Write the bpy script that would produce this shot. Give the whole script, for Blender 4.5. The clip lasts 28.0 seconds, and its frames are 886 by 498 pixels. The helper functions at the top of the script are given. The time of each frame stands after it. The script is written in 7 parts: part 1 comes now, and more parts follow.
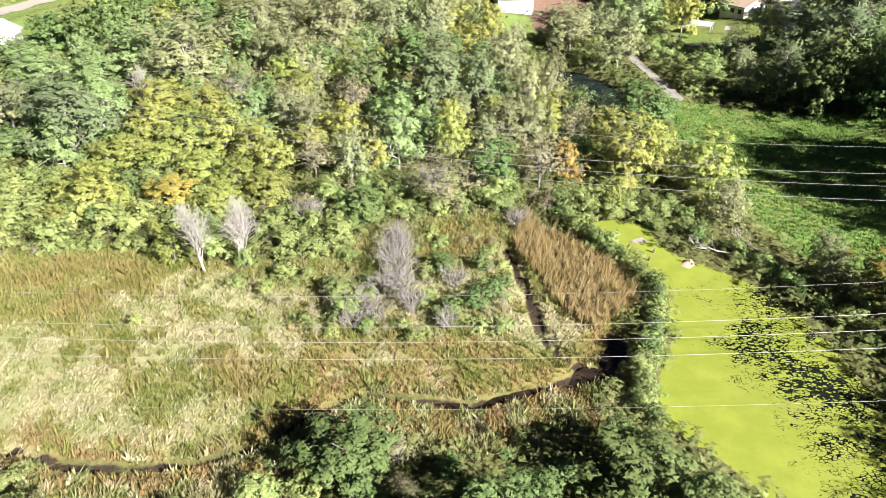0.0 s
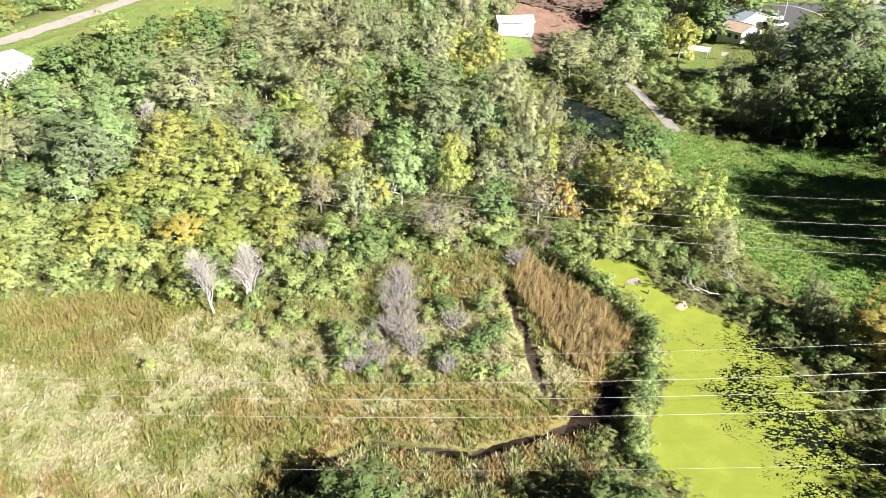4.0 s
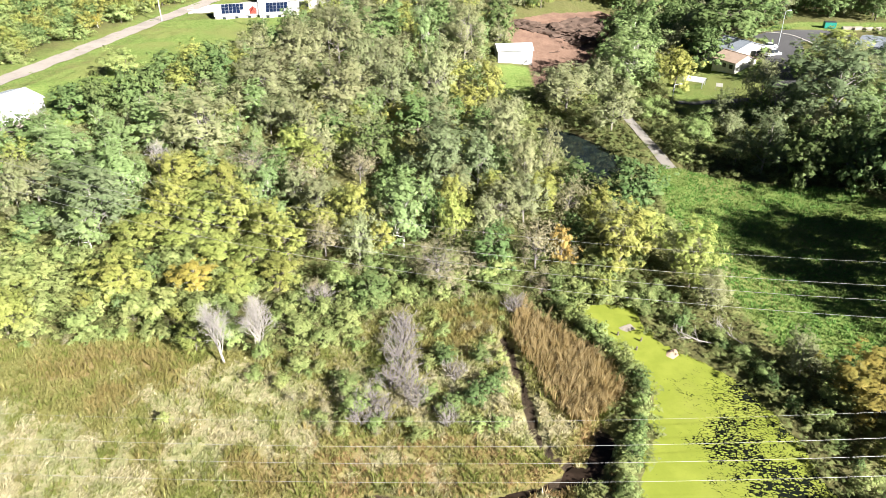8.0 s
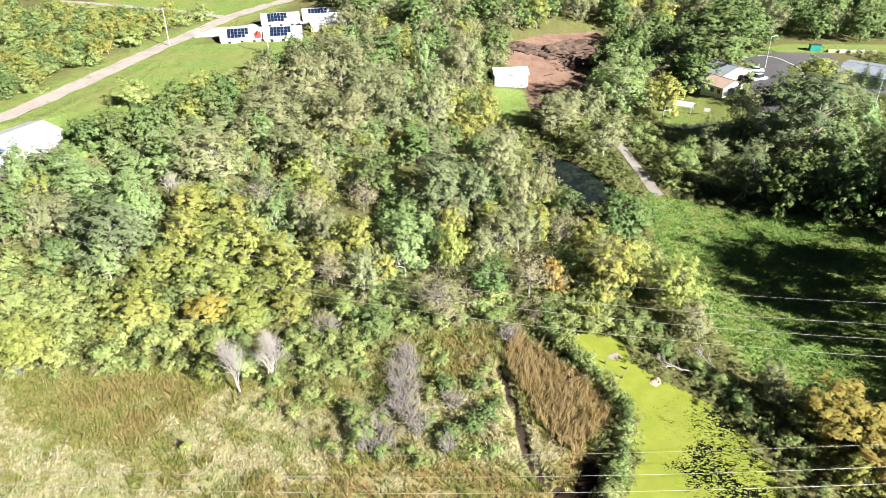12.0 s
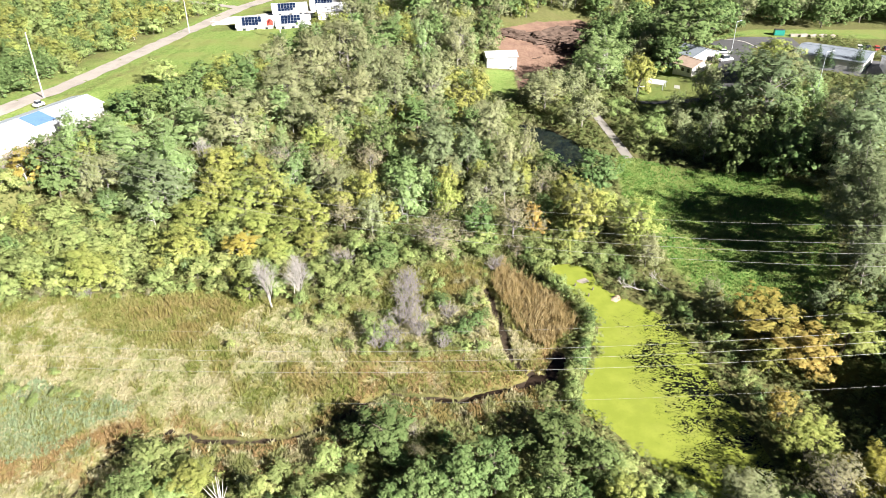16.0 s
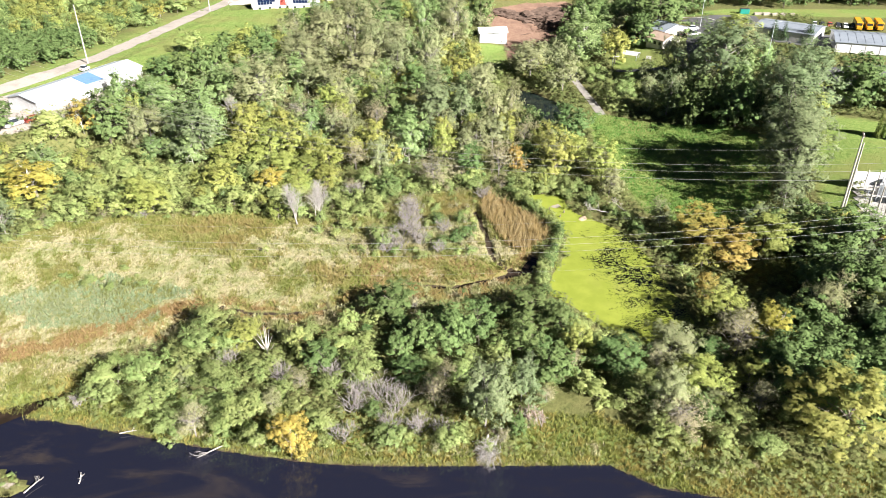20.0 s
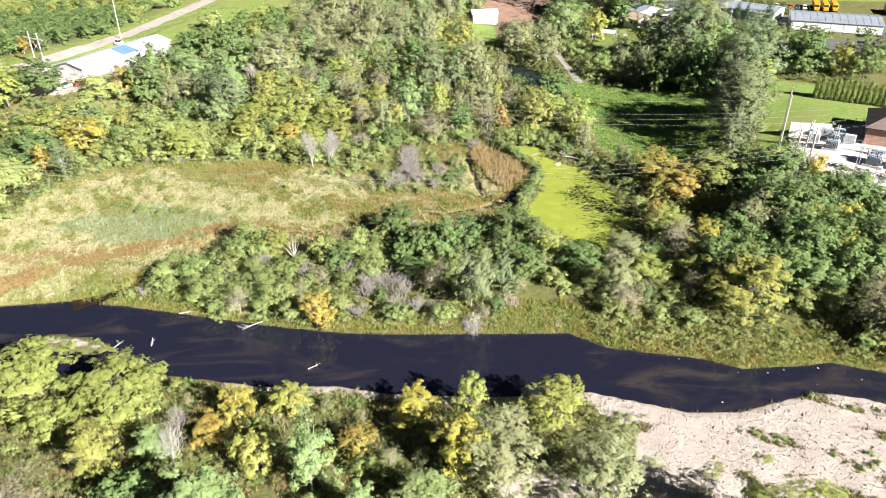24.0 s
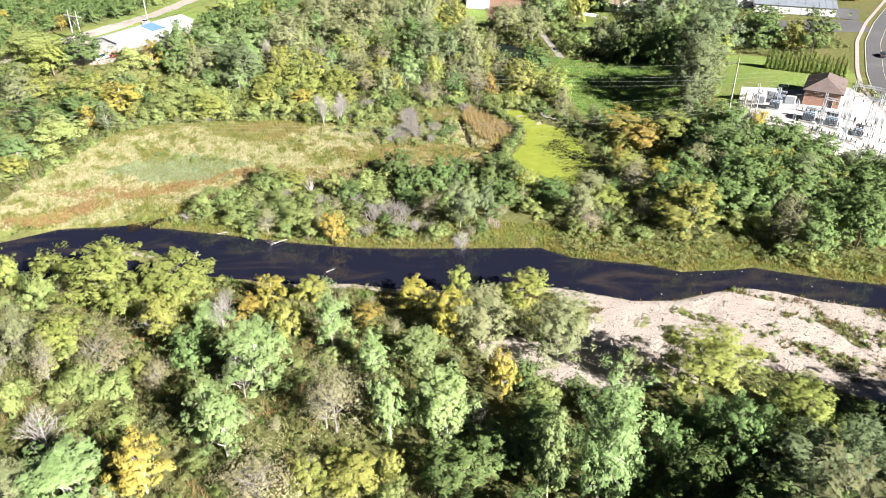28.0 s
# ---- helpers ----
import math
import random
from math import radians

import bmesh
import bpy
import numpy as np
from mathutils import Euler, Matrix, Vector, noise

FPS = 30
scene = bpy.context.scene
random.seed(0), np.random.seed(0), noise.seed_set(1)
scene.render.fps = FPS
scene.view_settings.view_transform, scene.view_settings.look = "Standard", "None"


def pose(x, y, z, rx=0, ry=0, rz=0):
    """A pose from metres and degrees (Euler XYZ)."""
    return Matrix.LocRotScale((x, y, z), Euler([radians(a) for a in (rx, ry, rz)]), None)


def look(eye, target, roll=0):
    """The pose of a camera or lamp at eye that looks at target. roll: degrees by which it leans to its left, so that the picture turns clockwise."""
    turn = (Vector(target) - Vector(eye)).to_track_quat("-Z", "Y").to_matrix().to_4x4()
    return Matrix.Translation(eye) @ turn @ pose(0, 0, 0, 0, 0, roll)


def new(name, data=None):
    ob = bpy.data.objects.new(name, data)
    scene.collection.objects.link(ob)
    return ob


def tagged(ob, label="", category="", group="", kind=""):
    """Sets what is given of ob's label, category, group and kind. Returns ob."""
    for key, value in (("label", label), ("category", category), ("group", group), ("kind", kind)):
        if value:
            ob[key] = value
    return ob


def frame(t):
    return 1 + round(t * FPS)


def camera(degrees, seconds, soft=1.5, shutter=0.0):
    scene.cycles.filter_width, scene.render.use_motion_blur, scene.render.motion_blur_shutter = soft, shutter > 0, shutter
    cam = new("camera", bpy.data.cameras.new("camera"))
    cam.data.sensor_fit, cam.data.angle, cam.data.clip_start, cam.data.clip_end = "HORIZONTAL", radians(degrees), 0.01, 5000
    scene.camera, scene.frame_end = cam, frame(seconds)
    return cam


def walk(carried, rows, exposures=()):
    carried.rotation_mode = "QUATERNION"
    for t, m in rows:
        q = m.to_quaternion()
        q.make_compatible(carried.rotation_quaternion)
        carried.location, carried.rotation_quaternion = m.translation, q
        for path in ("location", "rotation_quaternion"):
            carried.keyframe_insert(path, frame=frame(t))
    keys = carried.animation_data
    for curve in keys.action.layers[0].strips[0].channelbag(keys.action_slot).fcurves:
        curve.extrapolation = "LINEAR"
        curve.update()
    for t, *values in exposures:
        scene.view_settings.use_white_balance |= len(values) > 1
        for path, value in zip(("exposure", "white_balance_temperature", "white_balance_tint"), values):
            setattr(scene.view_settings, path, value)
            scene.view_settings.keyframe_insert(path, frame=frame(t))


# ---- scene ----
cam = camera(62.6, 28.0, soft=0.65)
METRES, EYE, TILT, LEAN, TURN = 150.0, 52.3, -29.5, 0.0, 0.0
ROWS = [
    (0.0, 0.0, 0.0, 0.0, 0.0, 0.0, -0.0),
    (0.5, -0.0001, -0.0023, 0.0043, 0.01, 0.0, -0.03),
    (1.0, 0.0, -0.0049, 0.0089, 0.03, -0.0, -0.05),
    (1.5, -0.0, -0.0076, 0.0137, 0.02, 0.0, -0.04),
    (2.0, -0.0, -0.0104, 0.0186, 0.03, -0.0, -0.05),
    (2.5, -0.0, -0.0133, 0.0237, 0.06, -0.0, -0.05),
    (3.0, -0.0001, -0.0162, 0.0289, 0.06, -0.01, -0.05),
    (3.5, -0.0001, -0.0195, 0.0343, 0.08, -0.01, -0.05),
    (5.5, -0.0001, -0.0333, 0.0568, 0.12, 0.01, -0.06),
    (6.0, -0.0002, -0.037, 0.0631, 0.13, 0.0, -0.06),
    (6.5, -0.0002, -0.0407, 0.0696, 0.14, -0.01, -0.06),
    (7.0, -0.0001, -0.0444, 0.076, 0.16, -0.0, -0.06),
    (7.5, -0.0, -0.0482, 0.0826, 0.16, -0.01, -0.04),
    (8.0, 0.0002, -0.052, 0.0896, 0.16, -0.01, -0.01),
    (8.5, 0.0002, -0.0557, 0.0967, 0.17, -0.02, 0.03),
    (9.0, 0.0001, -0.0596, 0.1035, 0.17, -0.04, 0.03),
    (9.5, 0.0, -0.0634, 0.11, 0.18, -0.04, 0.04),
    (10.0, 0.0001, -0.0674, 0.1168, 0.2, -0.05, 0.05),
    (10.5, 0.0001, -0.0723, 0.1228, 0.18, -0.01, 0.1),
    (11.0, 0.0002, -0.0808, 0.1268, 0.18, -0.04, 0.13),
    (11.5, 0.0004, -0.0931, 0.129, 0.15, -0.06, 0.17),
    (13.5, 0.0015, -0.1591, 0.1128, 0.06, -0.11, 0.37),
    (14.0, 0.002, -0.1779, 0.1022, 0.07, -0.12, 0.4),
    (14.5, 0.0019, -0.1982, 0.0914, 0.04, -0.15, 0.41),
    (15.0, 0.0023, -0.2199, 0.0799, 0.02, -0.17, 0.4),
    (15.5, 0.0028, -0.2433, 0.0681, 0.02, -0.2, 0.42),
    (16.0, 0.0031, -0.2667, 0.0556, 0.0, -0.24, 0.43),
    (16.5, 0.0032, -0.2916, 0.0432, -0.02, -0.31, 0.39),
    (17.0, 0.0037, -0.3158, 0.0297, -0.03, -0.32, 0.39),
    (17.5, 0.0038, -0.3396, 0.0159, -0.05, -0.32, 0.39),
    (18.0, 0.0042, -0.3642, 0.0031, -0.06, -0.39, 0.39),
    (18.5, 0.0047, -0.388, -0.01, -0.08, -0.44, 0.41),
    (19.0, 0.005, -0.4111, -0.0237, -0.1, -0.44, 0.4),
    (19.5, 0.0056, -0.4344, -0.0365, -0.1, -0.47, 0.4),
    (20.0, 0.006, -0.4577, -0.0488, -0.12, -0.51, 0.4),
    (20.5, 0.0062, -0.4805, -0.0617, -0.15, -0.53, 0.41),
    (21.0, 0.0067, -0.5031, -0.0743, -0.17, -0.55, 0.41),
    (21.5, 0.0071, -0.5261, -0.0867, -0.19, -0.58, 0.41),
    (23.5, 0.0094, -0.6218, -0.1359, -0.24, -0.7, 0.44),
    (24.0, 0.0099, -0.6465, -0.149, -0.26, -0.7, 0.44),
    (24.5, 0.0104, -0.671, -0.1618, -0.28, -0.7, 0.42),
    (25.0, 0.011, -0.6948, -0.1745, -0.3, -0.71, 0.42),
    (25.5, 0.0117, -0.7182, -0.1873, -0.31, -0.73, 0.41),
    (26.0, 0.012, -0.7409, -0.1996, -0.34, -0.74, 0.41),
    (26.5, 0.0127, -0.7643, -0.2124, -0.35, -0.75, 0.4),
    (27.0, 0.0132, -0.7877, -0.2252, -0.39, -0.75, 0.4),
    (27.5, 0.0137, -0.8113, -0.238, -0.41, -0.75, 0.4),
    (28.0, 0.0141, -0.8349, -0.2505, -0.44, -0.76, 0.4),
]
EXPOSE = 2.04
walk(cam, [(t, pose(0, 0, EYE, TILT, LEAN, TURN) @ pose(METRES * x, METRES * y, METRES * z, 90 + pitch, roll, yaw)) for t, x, y, z, yaw, pitch, roll in ROWS],
     exposures=[(0.0, EXPOSE, 6300, 14), (28.0, EXPOSE, 6300, 14)])

# ---- light: a morning sun behind and to the right of the camera ----
SHADE = Vector((-0.72, 0.69, 0)).normalized()
SUN_UP = radians(30)
world = bpy.data.worlds.new("sky")
scene.world = world
world.use_nodes = True
wn = world.node_tree.nodes
sky = wn.new("ShaderNodeTexSky")
sky.sky_type = "NISHITA"
sky.sun_disc = False
sky.air_density, sky.dust_density = 0.07, 0.0
sky.sun_elevation = SUN_UP
sky.sun_rotation = math.atan2(-SHADE.x, -SHADE.y)
wn["Background"].inputs["Strength"].default_value = 0.05
world.node_tree.links.new(sky.outputs["Color"], wn["Background"].inputs["Color"])
sun = new("sun", bpy.data.lights.new("sun", "SUN"))
sun.data.energy, sun.data.angle, sun.data.color = 5.0, radians(0.55), (1.0, 0.95, 0.86)
ray_way = Vector((SHADE.x * math.cos(SUN_UP), SHADE.y * math.cos(SUN_UP), -math.sin(SUN_UP)))
sun.matrix_world = look((0, 0, 200), Vector((0, 0, 200)) + ray_way)


# ---- materials ----
class Nodes:
    """Short hand for a node material."""

    def __init__(self, name):
        self.mat = bpy.data.materials.new(name)
        self.mat.use_nodes = True
        self.tree = self.mat.node_tree
        self.bsdf = self.tree.nodes["Principled BSDF"]
        self.out = self.tree.nodes["Material Output"]

    def add(self, kind, **inputs):
        n = self.tree.nodes.new("ShaderNode" + kind)
        for k, v in inputs.items():
            key = k.replace("_", " ")
            if isinstance(v, bpy.types.NodeSocket):
                self.tree.links.new(v, n.inputs[key])
            else:
                n.inputs[key].default_value = v
        return n

    def link(self, a, b):
        self.tree.links.new(a, b)

    def place(self, world_space=True):
        if world_space:
            return self.add("NewGeometry").outputs["Position"]
        return self.add("TexCoord").outputs["Object"]

    def noise(self, vec, scale, detail=4.0, rough=0.6, warp=0.0):
        return self.add("TexNoise", Vector=vec, Scale=scale, Detail=detail, Roughness=rough, Distortion=warp).outputs["Fac"]

    def span(self, val, a, b, c=0.0, d=1.0, smooth=True):
        n = self.tree.nodes.new("ShaderNodeMapRange")
        n.interpolation_type = "SMOOTHSTEP" if smooth else "LINEAR"
        self.link(val, n.inputs["Value"])
        for key, v in (("From Min", a), ("From Max", b), ("To Min", c), ("To Max", d)):
            n.inputs[key].default_value = v
        return n.outputs["Result"]

    def mix(self, fac, a, b, mode="MIX"):
        n = self.tree.nodes.new("ShaderNodeMix")
        n.data_type, n.blend_type = "RGBA", mode
        for sock, v in ((n.inputs[0], fac), (n.inputs[6], a), (n.inputs[7], b)):
            if isinstance(v, bpy.types.NodeSocket):
                self.link(v, sock)
            elif isinstance(v, (int, float)):
                sock.default_value = v
            else:
                sock.default_value = (*v[:3], 1)
        return n.outputs[2]

    def math(self, op, a, b=0.0):
        n = self.tree.nodes.new("ShaderNodeMath")
        n.operation = op
        for sock, v in ((n.inputs[0], a), (n.inputs[1], b)):
            if isinstance(v, bpy.types.NodeSocket):
                self.link(v, sock)
            else:
                sock.default_value = v
        return n.outputs[0]

    def bump(self, height, strength, distance):
        n = self.add("Bump", Height=height, Strength=strength, Distance=distance)
        self.link(n.outputs["Normal"], self.bsdf.inputs["Normal"])

    def finish(self, colour, rough=0.8, metal=0.0, spec=0.3):
        self.link(colour, self.bsdf.inputs["Base Color"])
        if isinstance(rough, bpy.types.NodeSocket):
            self.link(rough, self.bsdf.inputs["Roughness"])
        else:
            self.bsdf.inputs["Roughness"].default_value = rough
        self.bsdf.inputs["Metallic"].default_value = metal
        self.bsdf.inputs["Specular IOR Level"].default_value = spec
        return self.mat


def surface(name, a, b, fine=6.0, coarse=0.6, rough=0.75, metal=0.0, bump=0.3, depth=0.02, spec=0.3, wear=None):
    """A worn surface: two tones at two scales, stains and fine relief."""
    n = Nodes(name)
    p = n.place(False)
    f, c = n.noise(p, fine, 6), n.noise(p, coarse, 3)
    col = n.mix(n.span(f, 0.3, 0.7), a, b)
    dark = tuple(0.72 * v for v in a)
    col = n.mix(n.span(c, 0.45, 0.75, 0.0, 0.6), col, wear or dark)
    n.bump(f, bump, depth)
    return n.finish(col, n.span(c, 0.3, 0.7, rough - 0.08, min(1.0, rough + 0.08)), metal, spec)


def foliage(name, a, b, c, glow=0.42, far=0.5, airy=0.45):
    """Leaves: tone differs from leaf to leaf, from branch to branch and from tree to tree; sprays are broken up into leaves with gaps between."""
    n = Nodes(name)
    leaf = n.add("NewGeometry").outputs["Random Per Island"]
    tree = n.add("ObjectInfo").outputs["Random"]
    p = n.place()
    bit = n.noise(p, 11.0, 1.5, 0.65)
    tone = n.math("ADD", n.math("MULTIPLY", leaf, 0.6), n.math("MULTIPLY", n.span(bit, 0.45, 0.72, smooth=False), 0.35))
    col = n.mix(n.span(tone, 0.0, 1.0, smooth=False), a, b)
    col = n.mix(n.span(n.noise(p, 0.45, 2), 0.42, 0.68, 0.0, far), col, c)
    hsv = n.add("HueSaturation", Color=col, Hue=n.span(tree, 0, 1, 0.489, 0.520, False),
                Value=n.math("MULTIPLY", n.span(n.math("FRACT", n.math("MULTIPLY", tree, 7.31)), 0, 1, 0.90, 1.18, False), n.span(n.math("FRACT", n.math("MULTIPLY", leaf, 13.7)), 0, 1, 0.82, 1.18, False)))
    col = hsv.outputs["Color"]
    n.finish(col, 0.65, 0.0, 0.08)
    through_leaf = n.add("BsdfTranslucent", Color=n.mix(glow, (0.0, 0.0, 0.0), col))
    m = n.add("AddShader")
    n.link(n.bsdf.outputs[0], m.inputs[0])
    n.link(through_leaf.outputs[0], m.inputs[1])
    gap = n.add("MixShader", Fac=n.span(bit, airy, airy + 0.02))
    n.link(n.add("BsdfTransparent").outputs[0], gap.inputs[1])
    n.link(m.outputs[0], gap.inputs[2])
    n.link(gap.outputs[0], n.out.inputs["Surface"])
    return n.mat


LEAF = {
    "willow": foliage("willow_leaves", (0.166, 0.178, 0.091), (0.201, 0.205, 0.110), (0.143, 0.175, 0.075), airy=0.475),
    "poplar": foliage("poplar_leaves", (0.142, 0.198, 0.074), (0.205, 0.254, 0.117), (0.124, 0.180, 0.058)),
    "ash": foliage("ash_leaves", (0.185, 0.199, 0.052), (0.246, 0.251, 0.081), (0.148, 0.184, 0.046), airy=0.465),
    "cottonwood": foliage("cottonwood_leaves", (0.106, 0.136, 0.066), (0.158, 0.185, 0.098), (0.092, 0.129, 0.053), 0.33, airy=0.45),
    # Maple green carries a little extra blue that stands in for distant haze.
    "maple": foliage("maple_leaves", (0.078, 0.122, 0.040), (0.140, 0.180, 0.070), (0.072, 0.118, 0.036), 0.25, airy=0.41),
    "birch": foliage("birch_leaves", (0.234, 0.192, 0.044), (0.293, 0.254, 0.067), (0.199, 0.202, 0.048)),
    "russet": foliage("russet_leaves", (0.222, 0.163, 0.046), (0.285, 0.220, 0.070), (0.180, 0.175, 0.050)),
    "shrub": foliage("shrub_leaves", (0.136, 0.172, 0.059), (0.214, 0.240, 0.098), (0.106, 0.161, 0.045), airy=0.45),
    "gold": foliage("thicket_leaves", (0.182, 0.224, 0.072), (0.258, 0.271, 0.112), (0.129, 0.195, 0.061), airy=0.465),
    "bare": foliage("sere_leaves", (0.182, 0.168, 0.097), (0.235, 0.215, 0.136), (0.168, 0.175, 0.091), 0.46, airy=0.48),
    "conifer": foliage("conifer_needles", (0.033, 0.059, 0.02), (0.066, 0.099, 0.04), (0.026, 0.05, 0.02), 0.1, airy=0.43),
    "hedge": foliage("hedge_needles", (0.092, 0.132, 0.026), (0.165, 0.198, 0.053), (0.073, 0.112, 0.026), 0.1, airy=0.43),
    "under": foliage("undergrowth_leaves", (0.090, 0.112, 0.036), (0.165, 0.162, 0.068), (0.075, 0.100, 0.031), 0.3),
}
BARK = surface("bark", (0.132, 0.112, 0.086), (0.198, 0.178, 0.145), 5, 0.8, 0.9, bump=0.6)
PALE_BARK = surface("pale_bark", (0.42, 0.40, 0.36), (0.56, 0.54, 0.49), 4, 0.8, 0.85, bump=0.4)
DEAD_WOOD = surface("weathered_wood", (0.277, 0.257, 0.238), (0.396, 0.376, 0.35), 6, 0.7, 0.9, bump=0.4)
PINK_WOOD = surface("stripped_wood", (0.30, 0.225, 0.185), (0.42, 0.33, 0.28), 5, 0.7, 0.85, bump=0.3)
GREY_TWIG = surface("grey_twigs", (0.198, 0.178, 0.165), (0.277, 0.257, 0.244), 5, 0.7, 0.9, bump=0.3)


def blade_material(name, a, b, c):
    n = Nodes(name)
    leaf = n.add("NewGeometry").outputs["Random Per Island"]
    p = n.place()
    clump = n.span(n.noise(p, 1.7, 2, 0.6), 0.36, 0.64)
    col = n.mix(n.math("ADD", n.math("MULTIPLY", leaf, 0.35), n.math("MULTIPLY", clump, 0.65)), a, b)
    col = n.mix(n.span(n.noise(p, 0.22, 4, 0.7), 0.44, 0.6), col, c)
    n.finish(col, 0.7, 0, 0.2)
    t = n.add("BsdfTranslucent", Color=col)
    m = n.add("MixShader", Fac=0.42)
    n.link(n.bsdf.outputs[0], m.inputs[1])
    n.link(t.outputs[0], m.inputs[2])
    n.link(m.outputs[0], n.out.inputs["Surface"])
    return n.mat


def ground_material():
    """Soil and low cover: each kind of cover has its own mask, broken up along its edge."""
    n = Nodes("ground_cover")
    p = n.place()
    big, mid, fine = n.noise(p, 0.07, 4), n.noise(p, 0.4, 5), n.noise(p, 3.0, 6, 0.7)
    tuft = n.noise(p, 1.1, 6, 0.75)
    edge = n.math("ADD", n.math("MULTIPLY", n.math("SUBTRACT", mid, 0.5), 0.9), n.math("MULTIPLY", n.math("SUBTRACT", fine, 0.5), 0.5))
    one, two = n.add("VertexColor"), n.add("VertexColor")
    one.layer_name, two.layer_name = "cover_a", "cover_b"
    sa, sb = n.add("SeparateColor", Color=one.outputs["Color"]), n.add("SeparateColor", Color=two.outputs["Color"])
    masks = {"meadow": sa.outputs[0], "lush": sa.outputs[1], "gravel": sa.outputs[2], "rust": one.outputs["Alpha"],
             "dirt": sb.outputs[0], "straw": sb.outputs[1], "reed": sb.outputs[2], "mud": two.outputs["Alpha"]}

    def tone(a, b, c):
        col = n.mix(n.span(tuft, 0.3, 0.7), a, b)
        return n.mix(n.span(big, 0.42, 0.62, 0, 0.8), col, c)

    col = tone((0.073, 0.086, 0.026), (0.145, 0.145, 0.056), (0.125, 0.119, 0.05))
    layers = (("meadow", (0.179, 0.164, 0.052), (0.267, 0.242, 0.100), (0.179, 0.174, 0.052)),
              ("straw", (0.256, 0.240, 0.119), (0.397, 0.374, 0.232), (0.256, 0.260, 0.106)),
              ("lush", (0.106, 0.172, 0.036), (0.191, 0.251, 0.073), (0.185, 0.205, 0.066)),
              ("reed", (0.224, 0.172, 0.073), (0.317, 0.251, 0.125), (0.238, 0.205, 0.079)),
              ("rust", (0.205, 0.125, 0.053), (0.277, 0.198, 0.092), (0.218, 0.178, 0.066)),
              ("dirt", (0.165, 0.102, 0.073), (0.224, 0.149, 0.109), (0.112, 0.069, 0.053)),
              ("gravel", (0.304, 0.262, 0.228), (0.432, 0.386, 0.344), (0.354, 0.308, 0.270)),
              ("mud", (0.036, 0.028, 0.02), (0.066, 0.05, 0.033), (0.046, 0.033, 0.023)))
    for key, a, b, c in layers:
        lo, hi = (0.38, 0.62) if key in ("gravel", "mud", "dirt") else (0.15, 0.85)
        fac = n.span(n.math("ADD", masks[key], edge), lo, hi)
        fac = n.math("MULTIPLY", fac, n.span(masks[key], 0.02, 0.12))
        col = n.mix(fac, col, tone(a, b, c))
    n.bump(n.math("ADD", tuft, n.math("MULTIPLY", fine, 0.4)), 0.7, 0.5)
    return n.finish(col, 0.95, 0, 0.1)


def river_material():
    n = Nodes("river_water")
    p = n.place()
    sc = n.add("Mapping", Vector=p, Scale=(0.35, 1.0, 1.0)).outputs[0]
    # Brown shallows are bed colour; blue in the dark tone stands in for reflected sky.
    bed_and_sky_tint = n.mix(n.span(n.noise(sc, 0.12, 4, 0.6, 1.2), 0.5, 0.75, 0, 0.5), (0.009, 0.010, 0.019), (0.055, 0.043, 0.032))
    bed_and_sky_tint = n.mix(n.span(n.noise(sc, 0.6, 5), 0.5, 0.8, 0, 0.35), bed_and_sky_tint, (0.02, 0.016, 0.013))
    n.bump(n.noise(sc, 2.2, 4, 0.6), 0.12, 0.06)
    return n.finish(bed_and_sky_tint, 0.07, 0, 0.5)


def still_water(name, a, b):
    n = Nodes(name)
    p = n.place()
    col = n.mix(n.span(n.noise(p, 0.5, 5), 0.45, 0.7), a, b)
    n.bump(n.noise(p, 1.5, 3), 0.06, 0.03)
    return n.finish(col, 0.08, 0, 0.2)


